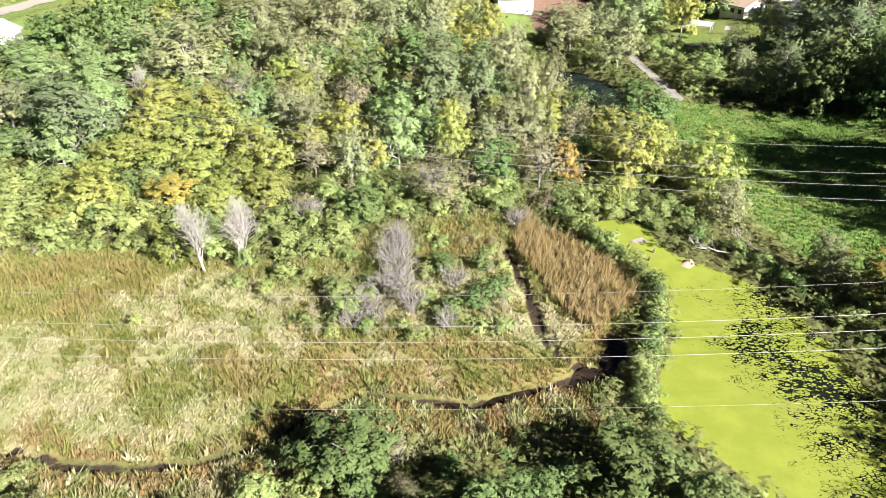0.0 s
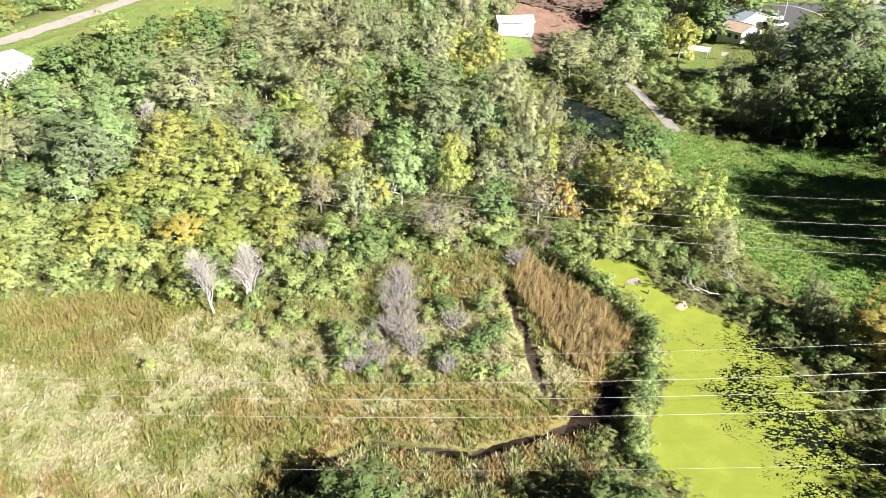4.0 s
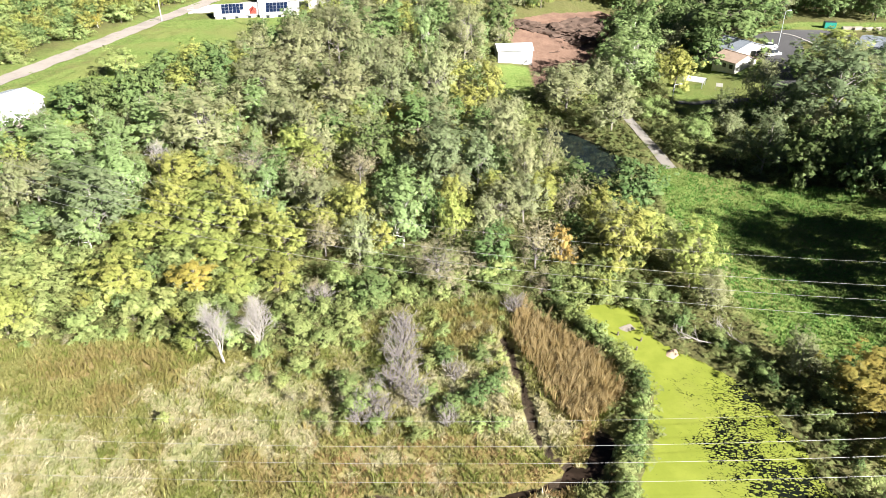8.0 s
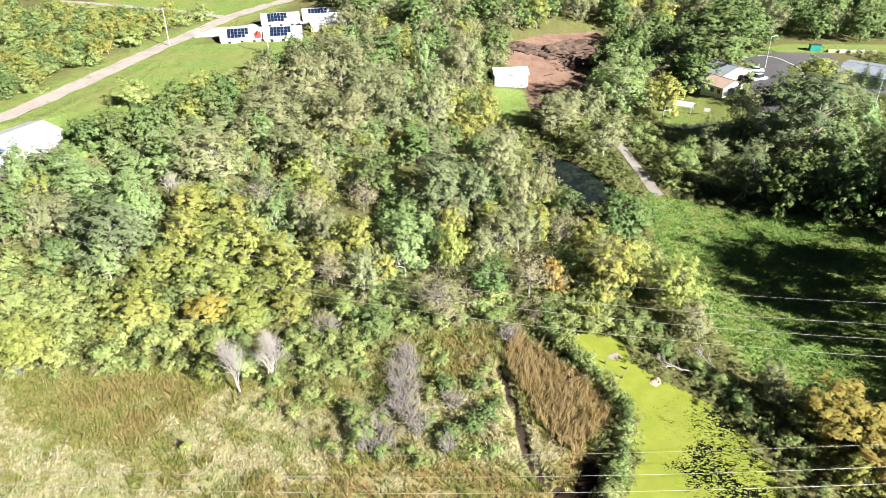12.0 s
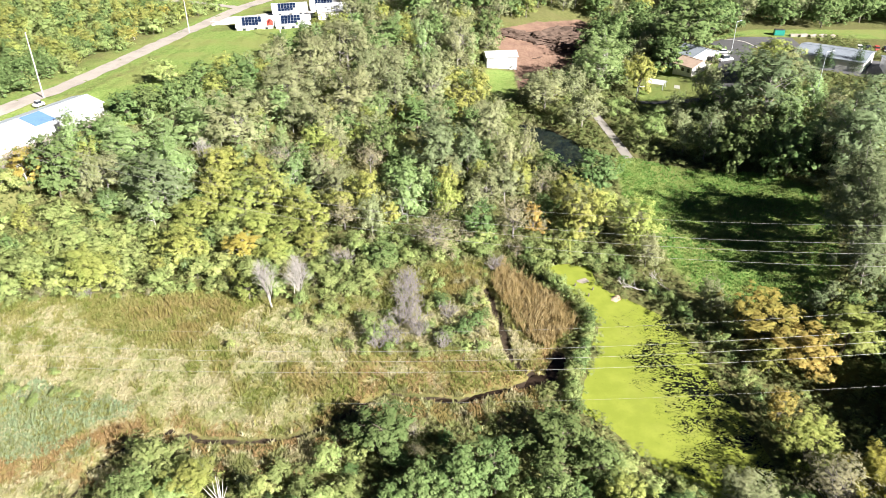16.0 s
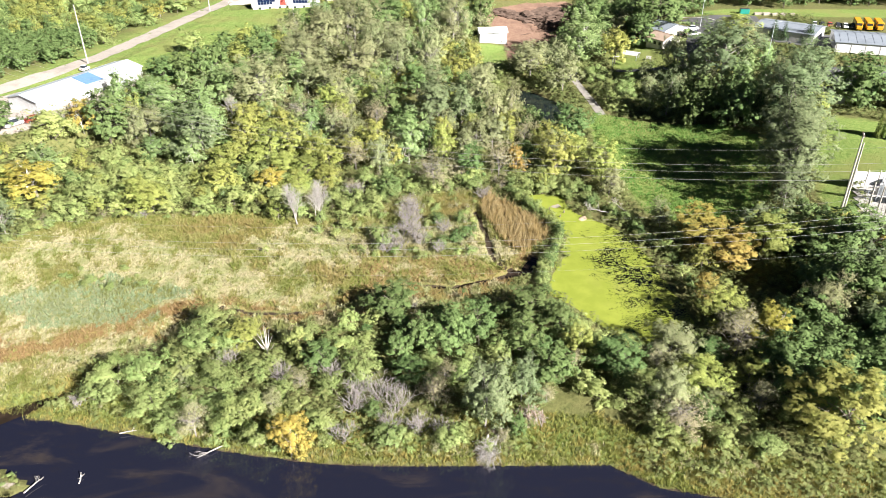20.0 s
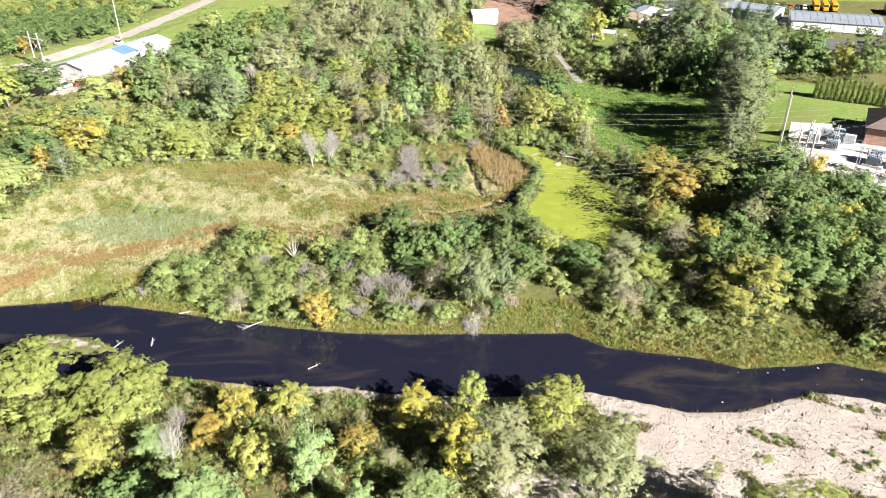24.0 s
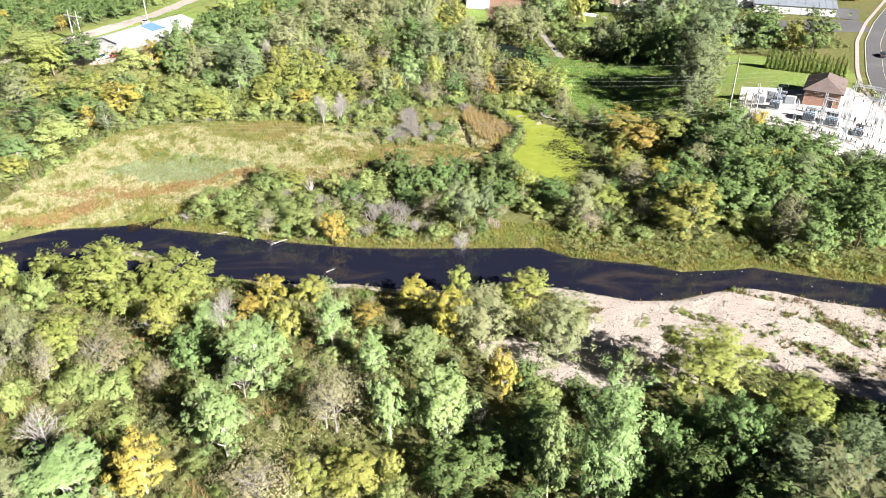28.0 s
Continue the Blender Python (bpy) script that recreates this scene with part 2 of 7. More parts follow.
def duckweed_material():
    """Floating duckweed with torn openings on the open side of the pond."""
    n = Nodes("duckweed")
    p = n.place()
    att = n.add("VertexColor")
    att.layer_name = "open_side"
    gap = n.add("SeparateColor", Color=att.outputs["Color"]).outputs[0]
    big, fine = n.noise(p, 0.10, 4), n.noise(p, 5.0, 5)
    weed = n.mix(n.span(n.noise(p, 0.35, 5), 0.35, 0.7), (0.172, 0.210, 0.024), (0.214, 0.250, 0.034))
    weed = n.mix(n.span(fine, 0.45, 0.8, 0, 0.5), weed, (0.136, 0.172, 0.022))
    weed = n.mix(n.math("MULTIPLY", n.span(n.noise(p, 0.22, 6, 0.7), 0.45, 0.7), gap), weed, (0.185, 0.205, 0.04))
    warp = n.add("TexNoise", Vector=p, Scale=0.9, Detail=2.0).outputs["Color"]
    sway = n.mix(0.12, n.add("Mapping", Vector=p, Scale=(0.85, 1.3, 1.0)).outputs[0], warp)
    pads = n.add("TexVoronoi", Vector=sway, Scale=2.7)
    pads.feature = "DISTANCE_TO_EDGE"
    frond = n.add("TexVoronoi", Vector=sway, Scale=2.7)
    seam = n.span(pads.outputs["Distance"], 0.0, 0.22, 0.22, 0.0, smooth=False)
    lost = n.math("MULTIPLY", n.math("SUBTRACT", n.add("SeparateColor", Color=frond.outputs["Color"]).outputs[0], 0.5), 0.26)
    torn = n.math("MULTIPLY", n.math("SUBTRACT", n.noise(p, 5.0, 4, 0.7), 0.5), 0.4)
    drift = n.math("MULTIPLY", n.math("SUBTRACT", n.noise(p, 0.16, 4, 0.65), 0.5), 0.9)
    need = n.math("ADD", n.math("ADD", seam, lost), n.math("ADD", torn, drift))
    hole = n.span(n.math("ADD", need, n.math("MULTIPLY", gap, 0.405)), 0.46, 0.50)
    col = n.mix(hole, weed, (0.009, 0.012, 0.008))
    n.bump(n.math("MULTIPLY", fine, n.math("SUBTRACT", 1.0, hole)), 0.25, 0.03)
    return n.finish(col, n.span(hole, 0, 1, 0.75, 0.12), 0, 0.3)


ROAD_GRAVEL = surface("pale_gravel_road", (0.264, 0.238, 0.208), (0.33, 0.3, 0.267), 8, 0.25, 0.95, bump=0.4)
PATH_GRAVEL = surface("path_gravel", (0.211, 0.198, 0.175), (0.264, 0.247, 0.221), 6, 0.3, 0.95, bump=0.4)
ASPHALT = surface("asphalt", (0.066, 0.066, 0.069), (0.099, 0.099, 0.102), 9, 0.12, 0.9, bump=0.3, wear=(0.119, 0.119, 0.122))
CONCRETE = surface("concrete", (0.396, 0.380, 0.348), (0.491, 0.475, 0.444), 5, 0.4, 0.9, bump=0.3)
PINK_PAVING = surface("pinkish_paving", (0.30, 0.25, 0.23), (0.38, 0.32, 0.30), 5, 0.4, 0.9, bump=0.3)
PAINT_LINE = surface("road_paint", (0.396, 0.363, 0.264), (0.495, 0.462, 0.363), 5, 0.8, 0.8)
WHITE_METAL = surface("white_sheet_metal", (0.46, 0.465, 0.47), (0.54, 0.545, 0.55), 3, 0.3, 0.45, bump=0.1, spec=0.5)
BLUE_METAL = surface("blue_roof_metal", (0.09, 0.17, 0.31), (0.11, 0.20, 0.35), 3, 0.3, 0.45, bump=0.1)
GREY_ROOF = surface("pale_grey_roof_metal", (0.42, 0.46, 0.495), (0.48, 0.52, 0.555), 3, 0.2, 0.45, bump=0.1, spec=0.5)
PALE_METAL = surface("pale_blue_roof_metal", (0.36, 0.40, 0.43), (0.42, 0.46, 0.49), 3, 0.2, 0.4, bump=0.1, spec=0.5)
PALE_SHINGLE = surface("pale_grey_shingle", (0.33, 0.335, 0.34), (0.42, 0.425, 0.43), 6, 0.4, 0.8, bump=0.3)
GREY_ROOF = surface("grey_roof_metal", (0.178, 0.205, 0.238), (0.224, 0.251, 0.284), 3, 0.2, 0.45, bump=0.1)
SIDING = surface("white_siding", (0.554, 0.539, 0.506), (0.634, 0.618, 0.586), 3, 0.5, 0.7)
TAN_ROOF = surface("tan_shingle", (0.29, 0.218, 0.165), (0.37, 0.284, 0.224), 7, 0.5, 0.9)
BROWN_ROOF = surface("brown_shingle", (0.099, 0.076, 0.069), (0.145, 0.115, 0.106), 7, 0.5, 0.9)
BRICK = surface("red_brick", (0.277, 0.158, 0.112), (0.343, 0.211, 0.158), 9, 0.6, 0.9)
DARK_TRIM = surface("dark_trim", (0.033, 0.033, 0.036), (0.053, 0.053, 0.056), 5, 0.7, 0.5)
RED_PAINT = surface("red_paint", (0.297, 0.04, 0.03), (0.363, 0.059, 0.04), 5, 0.6, 0.6)
GALV = surface("galvanised_steel", (0.42, 0.46, 0.50), (0.56, 0.59, 0.63), 6, 0.6, 0.45, metal=0.25, bump=0.1)
XF_GREY = surface("transformer_grey", (0.24, 0.29, 0.34), (0.30, 0.35, 0.41), 5, 0.6, 0.5)
PORCELAIN = surface("brown_porcelain", (0.066, 0.04, 0.03), (0.099, 0.059, 0.04), 5, 0.6, 0.3)
POLE_WOOD = surface("weathered_pole_wood", (0.224, 0.198, 0.165), (0.317, 0.284, 0.244), 6, 0.5, 0.9, bump=0.4)
WIRE = surface("aluminium_wire", (0.317, 0.317, 0.304), (0.383, 0.383, 0.37), 4, 0.4, 0.4, metal=0.3)
SOLAR = surface("solar_cells", (0.008, 0.015, 0.036), (0.013, 0.023, 0.053), 5, 0.6, 0.15, bump=0.0, spec=0.5)
GLASS = surface("window_glass", (0.02, 0.026, 0.033), (0.033, 0.04, 0.046), 3, 0.5, 0.08, bump=0.0, spec=0.6)
BUS_YELLOW = surface("bus_paint", (0.495, 0.238, 0.013), (0.541, 0.277, 0.02), 4, 0.6, 0.4, bump=0.05)
WHITE_CAR = surface("white_car_paint", (0.570, 0.570, 0.570), (0.618, 0.618, 0.618), 4, 0.6, 0.25, bump=0.0, spec=0.5)
DARK_CAR = surface("dark_car_paint", (0.04, 0.04, 0.046), (0.059, 0.059, 0.066), 4, 0.6, 0.25, bump=0.0, spec=0.5)
RUBBER = surface("tyre_rubber", (0.013, 0.013, 0.013), (0.026, 0.026, 0.026), 6, 0.8, 0.9)
TEAL = surface("teal_paint", (0.013, 0.185, 0.145), (0.02, 0.224, 0.178), 4, 0.6, 0.5)
STONE = surface("river_stone", (0.211, 0.191, 0.172), (0.343, 0.317, 0.284), 3, 0.7, 0.9)
BRUSH = surface("brush_pile", (0.066, 0.043, 0.033), (0.112, 0.079, 0.059), 5, 0.6, 0.95)


# ---- making meshes ----
class Shape:
    """Collects boxes, tubes and faces into one mesh."""

    def __init__(self):
        self.v, self.f = [], []

    def add(self, verts, faces):
        k = len(self.v)
        self.v += [tuple(p) for p in verts]
        self.f += [tuple(k + i for i in f) for f in faces]
        return self

    def box(self, x0, y0, z0, x1, y1, z1, cut=0.0):
        if cut <= 0:
            p = [(x, y, z) for z in (z0, z1) for y in (y0, y1) for x in (x0, x1)]
            return self.add(p, [(0, 2, 3, 1), (4, 5, 7, 6), (0, 1, 5, 4), (2, 6, 7, 3), (0, 4, 6, 2), (1, 3, 7, 5)])
        c = cut
        ring = [(x0 + c, y0), (x1 - c, y0), (x1, y0 + c), (x1, y1 - c), (x1 - c, y1), (x0 + c, y1), (x0, y1 - c), (x0, y0 + c)]
        mx, my = (x0 + x1) / 2, (y0 + y1) / 2
        top = [(mx + (x - mx) * (1 - c / (x1 - x0) * 1.6), my + (y - my) * (1 - c / (y1 - y0) * 1.6)) for x, y in ring]
        p = [(x, y, z0) for x, y in ring] + [(x, y, z1 - c) for x, y in ring] + [(x, y, z1) for x, y in top]
        f = [tuple(range(7, -1, -1)), tuple(range(16, 24))]
        for b in (0, 8):
            f += [(b + i, b + (i + 1) % 8, b + 8 + (i + 1) % 8, b + 8 + i) for i in range(8)]
        return self.add(p, f)

    def tube(self, pts, radii, n=6, caps=True):
        pts = [Vector(p) for p in pts]
        verts, faces = [], []
        for i, p in enumerate(pts):
            d = (pts[min(i + 1, len(pts) - 1)] - pts[max(i - 1, 0)]).normalized()
            a = d.cross(Vector((0.31, 0.84, 0.45)) if abs(d.z) > 0.9 else Vector((0, 0, 1))).normalized()
            b = d.cross(a)
            for k in range(n):
                w = 2 * math.pi * k / n
                verts.append(p + radii[i] * (math.cos(w) * a + math.sin(w) * b))
        for i in range(len(pts) - 1):
            for k in range(n):
                q = (k + 1) % n
                faces.append((i * n + k, i * n + q, (i + 1) * n + q, (i + 1) * n + k))
        if caps:
            faces += [tuple(range(n - 1, -1, -1)), tuple(range((len(pts) - 1) * n, len(pts) * n))]
        return self.add(verts, faces)

    def mesh(self, name, material, smooth=False):
        me = bpy.data.meshes.new(name)
        me.from_pydata(self.v, [], self.f)
        me.materials.append(material)
        if smooth:
            me.polygons.foreach_set("use_smooth", [True] * len(me.polygons))
        me.update()
        return me


def part(name, shape, material, parent, label="", smooth=False):
    """One mesh object under a thing or under a part."""
    me = shape if isinstance(shape, bpy.types.Mesh) else shape.mesh(name, material, smooth)
    ob = new(name, me)
    ob.parent = parent
    return tagged(ob, label)


def thing(name, m, label, category, group="", kind=""):
    ob = new(name)
    ob.empty_display_size = 0.3
    ob.matrix_basis = m
    return tagged(ob, label, category, group, kind)


def array_mesh(name, verts, quads, material, rounded=None):
    """A mesh of loose quads or triangles from arrays."""
    me = bpy.data.meshes.new(name)
    k = quads.shape[1]
    me.vertices.add(len(verts))
    me.vertices.foreach_set("co", np.ascontiguousarray(verts, np.float32).ravel())
    me.loops.add(quads.size)
    me.loops.foreach_set("vertex_index", np.ascontiguousarray(quads, np.int32).ravel())
    me.polygons.add(len(quads))
    me.polygons.foreach_set("loop_start", np.arange(0, quads.size, k, dtype=np.int32))
    me.polygons.foreach_set("loop_total", np.full(len(quads), k, np.int32))
    me.update(calc_edges=True)
    me.validate()
    me.materials.append(material)
    if rounded is not None:
        me.attributes.new("custom_normal", "FLOAT_VECTOR", "POINT").data.foreach_set("vector", np.ascontiguousarray(rounded, np.float32).ravel())
        me.update()
    return me


# ---- the plan ----
def ease(a, b, x):
    t = np.clip((np.asarray(x, float) - a) / (b - a), 0, 1)
    return t * t * (3 - 2 * t)


NORTH_X = [-300, -180, -130, -96, -86, -74, -60, -43, -30, -17, -7, 7, 15, 25, 31, 39, 47, 53, 61, 69, 76, 84, 93, 140, 300]
NORTH_Y = [-120, -40, -2, 16, 22, 23.3, 22, 18, 15, 12.7, 12.2, 12, 12, 12, 7.8, 6, 4.4, 1.6, 2, 3, 0.5, -2, -4, -14, -60]
SOUTH_X = [-300, -180, -130, -100, -89, -75, -56, -47, -28, -16, -7, 10, 26, 35, 41, 49, 55, 63, 70, 77, 89, 140, 300]
SOUTH_Y = [-140, -60, -20, -5, -1, 1, 2, 1.5, -2, -2, -4, -5, -4, -7, -9, -9, -7, -4.5, -6, -9.5, -13, -24, -72]
ISLET = [(-75, 11), (-70, 13), (-62, 12), (-56, 8.5), (-60, 7), (-69, 8)]
CREEK = [(20.4, 69), (19.4, 65.5), (18, 63), (16, 62.3), (9, 59.5), (3, 57.3), (-4, 58.4), (-9, 59.2), (-13, 56), (-16, 52.5), (-20, 50.3), (-25, 49), (-30, 48.6), (-35, 49),
         (-41, 51), (-47, 47), (-50.5, 42), (-50, 38), (-54, 33), (-60, 27.5), (-66, 24), (-70, 22)]
GULLY = [(9, 90), (10, 84), (11, 76), (11.5, 70), (13, 66), (16, 62.5)]
BROOK = [(-97, 22.5), (-88, 26), (-78, 34.5), (-66, 40.5), (-58.6, 44.4), (-51.6, 48.7), (-45.6, 51.5)]
POND = [(22, 98), (23.5, 92), (25.5, 87), (28, 82), (29, 77), (27.5, 69), (23.5, 61), (22.5, 55), (26, 51), (29, 46), (31.5, 42), (38, 37), (46, 38.5),
        (46.5, 45), (46, 51), (45, 58), (44, 66), (43, 73), (40.5, 80), (37, 83.5), (33.5, 86.5), (30.5, 90), (30, 97), (26, 98.5)]
BACK_POND = [(23, 178), (31, 174), (38, 163), (41, 154), (38, 146), (33, 143), (29, 154), (24, 167)]
MEADOW = [(-104, 20), (-104, 44), (-99, 60), (-96, 75), (-89, 85), (-74, 88), (-58, 89), (-44, 91), (-35, 86), (-20, 86), (-14, 93), (-6, 97), (4, 101), (12, 98), (23, 85),
          (24, 77), (19, 66), (12, 61), (2, 58.5), (-8, 60.5), (-16, 53.5), (-25, 50), (-35, 50.5), (-46, 49), (-50, 40), (-62, 29), (-74, 24.5), (-90, 21)]
REED = [(12, 99), (23, 85), (24.5, 77), (18, 69.5), (13.5, 75), (11, 85), (10, 91)]
FIELD = [(48, 152), (58, 146), (68, 140), (80, 134), (87, 123), (84, 105), (78, 90), (68, 80), (58, 82), (49, 88), (47, 107), (44, 130), (45, 143)]
GRAVEL_BAR = [(24, -4), (35, -7), (41, -9), (49, -9), (55, -7), (63, -4.5), (72, -7), (89, -13), (110, -20), (110, -52), (74, -42), (62, -33), (55, -30), (44, -36), (34, -36), (24, -38),
              (14, -30), (8, -24), (16, -21), (24, -26), (29, -20), (31, -14), (26, -9)]
DIRT_LOT = [(23, 264), (37, 277), (60, 290), (66, 284), (57, 263), (51, 233), (38, 214), (26, 207), (27, 228), (26, 240), (20, 250)]
BACK_LAWN = [(16, 228), (26, 228), (27, 207), (22, 190), (16, 204)]
WEST_LAWN = [(-107, 168), (-98, 201), (-90, 250), (-64, 262), (-48, 262), (-48, 226), (-62, 196), (-76, 168), (-88, 152), (-92, 158)]
FAR_LAWN = [(-150, 300), (-88, 296), (-70, 330), (-60, 380), (-160, 380)]
HOUSE_LAWN = [(62, 184), (78, 170), (96, 190), (94, 222), (80, 226), (64, 214)]
TREELINE_LAWN = [(100, 244), (200, 232), (240, 236), (200, 250), (120, 253)]
SUB_LAWN = [(84, 66), (88, 90), (98, 118), (106, 128), (138, 113), (140, 100), (130, 90), (96, 90), (91, 72)]
YARD = [(91, 70), (97, 87), (128, 90), (131, 70), (122, 42), (110, 52), (102, 62)]
WEST_YARD = [(-133, 130), (-122, 114), (-108, 113.5), (-100, 127), (-91, 157), (-99, 171), (-112, 161), (-128, 143)]
WEEDS = [(52, -15.5, 6, 1.6), (62, -21, 5, 2.2), (73, -17, 8, 1.7), (70, -27.5, 8, 3), (84, -24, 9, 3), (66, -7.8, 7, 1.3), (80, -35, 10, 4), (92, -17, 8, 2), (30, -11, 5, 2), (58, -28, 4, 2)]
WEST_VERGE = [(-150, 112), (-134, 142), (-120, 164), (-107, 205), (-93, 266), (-76, 318)]
FOOTPATH = [(47.0, 190), (47.6, 180), (48.6, 167), (50.2, 149.5)]
SHADY_HOLLOW = [(57, 50), (59, 41), (67, 40), (73, 52), (77, 62), (64, 68)]
POND_Z, BACK_POND_Z = 1.35, 3.1


def creek_width(x):
    return np.interp(x, [-72, -62, -54, -47, -40, -36, -30, -22, -14, -8, -3, 2, 7, 11, 15, 19], [5.0, 1.8, 0.9, 1.0, 0.8, 1.4, 1.1, 0.8, 0.8, 0.7, 1.1, 1.5, 1.6, 1.0, 2.4, 3.0])


def inside(poly, x, y):
    x, y = np.asarray(x, float), np.asarray(y, float)
    hit = np.zeros(np.broadcast(x, y).shape, bool)
    for (x0, y0), (x1, y1) in zip(poly, poly[1:] + poly[:1]):
        if y0 != y1:
            hit ^= ((y0 > y) != (y1 > y)) & (x < (x1 - x0) * (y - y0) / (y1 - y0) + x0)
    return hit


def away(line, x, y, closed=False):
    """Distance to a line."""
    x, y = np.asarray(x, float), np.asarray(y, float)
    best = np.full(np.broadcast(x, y).shape, 1e9)
    for (x0, y0), (x1, y1) in zip(line, line[1:] + (line[:1] if closed else [])):
        dx, dy = x1 - x0, y1 - y0
        t = np.clip(((x - x0) * dx + (y - y0) * dy) / (dx * dx + dy * dy + 1e-9), 0, 1)
        best = np.minimum(best, np.hypot(x - x0 - t * dx, y - y0 - t * dy))
    return best


def depth_in(poly, x, y):
    """Signed distance: inside is above nought."""
    d = away(poly, x, y, True)
    return np.where(inside(poly, x, y), d, -d)


def soft(poly, x, y, w=2.0):
    return np.clip(0.5 + depth_in(poly, x, y) / (2 * w), 0, 1)


def ripple(x, y):
    return (np.sin(x * 0.61 + 1.3 * np.sin(y * 0.37)) * np.sin(y * 0.53 + 1.1 * np.sin(x * 0.29)) * 0.16
            + np.sin(x * 1.7 + y * 0.9) * np.sin(y * 1.9 - x * 0.6) * 0.07)


def height(x, y):
    """The ground's height."""
    x, y = np.asarray(x, float), np.asarray(y, float)
    n, s = np.interp(x, NORTH_X, NORTH_Y), np.interp(x, SOUTH_X, SOUTH_Y)
    dn, ds = y - n, s - y
    h = 0.45 * ease(0, 1.0, dn) + 1.05 * ease(1, 11, dn) + 0.3 * ease(0, 1.5, ds) + 0.5 * ease(2, 14, ds) + 0.9 * ease(15, 40, ds)
    h = h + 2.5 * ease(100, 170, y) + 10 * ease(135, 190, (y - x) * 0.7071) + 9 * ease(55, 115, x) * ease(35, 75, y)
    rough = ease(0, 4, np.maximum(dn, ds)) * (1 - ease(80, 110, x))
    h = h + ripple(x, y) * rough
    wet = np.minimum(-dn, -ds)
    h = h - 1.3 * ease(0, 3.0, wet)
    h = np.where(wet > -0.6, np.maximum(h, 0.35 * ease(-0.4, 1.2, depth_in(ISLET, x, y)) - 1.3 * (depth_in(ISLET, x, y) < -0.4)), h)
    h = h - 0.55 * (1 - ease(0.35, 1.1, away(CREEK, x, y) / creek_width(x))) - 0.8 * (1 - ease(0.35, 1.3, away(GULLY, x, y)))
    p = depth_in(POND, x, y)
    h = np.where(p > -3, h + (0.75 - h) * ease(-1.0, 0.8, p), h)
    h = h + (12.6 - h) * ease(-8, 0, np.where(x < -80, depth_in(WEST_YARD, x, y), -9))
    p = depth_in(BACK_POND, x, y)
    h = np.where(p > -3, h + (2.3 - h) * ease(-1.5, 1.0, p), h)
    return h


def gz(x, y):
    return float(height(x, y))


def steps(parts):
    out = []
    for a, b, s in parts:
        out += list(np.arange(a, b, s))
    return np.array(out + [parts[-1][1]])


GX = steps([(-4200, -1200, 500), (-1200, -400, 100), (-400, -240, 16), (-240, -112, 2.4), (-112, 112, 1.0), (112, 240, 2.4), (240, 400, 16), (400, 1200, 100), (1200, 4200, 500)])
GY = steps([(-4200, -1200, 500), (-1200, -400, 100), (-400, -100, 12), (-100, -62, 2.4), (-62, 108, 1.0), (108, 310, 2.2), (310, 480, 10), (480, 1200, 80), (1200, 4200, 500)])
XX, YY = np.meshgrid(GX, GY)
xs, ys = XX.ravel(), YY.ravel()
zs = height(xs, ys)
nx, ny = len(GX), len(GY)
idx = np.arange(nx * ny).reshape(ny, nx)
quads = np.stack([idx[:-1, :-1], idx[:-1, 1:], idx[1:, 1:], idx[1:, :-1]], -1).reshape(-1, 4)
ground_mesh = array_mesh("ground", np.stack([xs, ys, zs], 1), quads, ground_material())
ground_mesh.polygons.foreach_set("use_smooth", [True] * len(ground_mesh.polygons))


def patches(seed, x, y, size):
    """Slow wandering patches between 0 and 1."""
    r = np.random.RandomState(seed)
    v = np.zeros_like(x)
    for k in range(7):
        a, f = r.uniform(0, 6.28), r.uniform(0.5, 1.6) / size * 6.28
        v = v + np.sin((x * math.cos(a) + y * math.sin(a)) * f + r.uniform(0, 6.28) + 1.2 * np.sin(x * f * 0.7 + k))
    return np.clip(0.5 + v / 5.0, 0, 1)


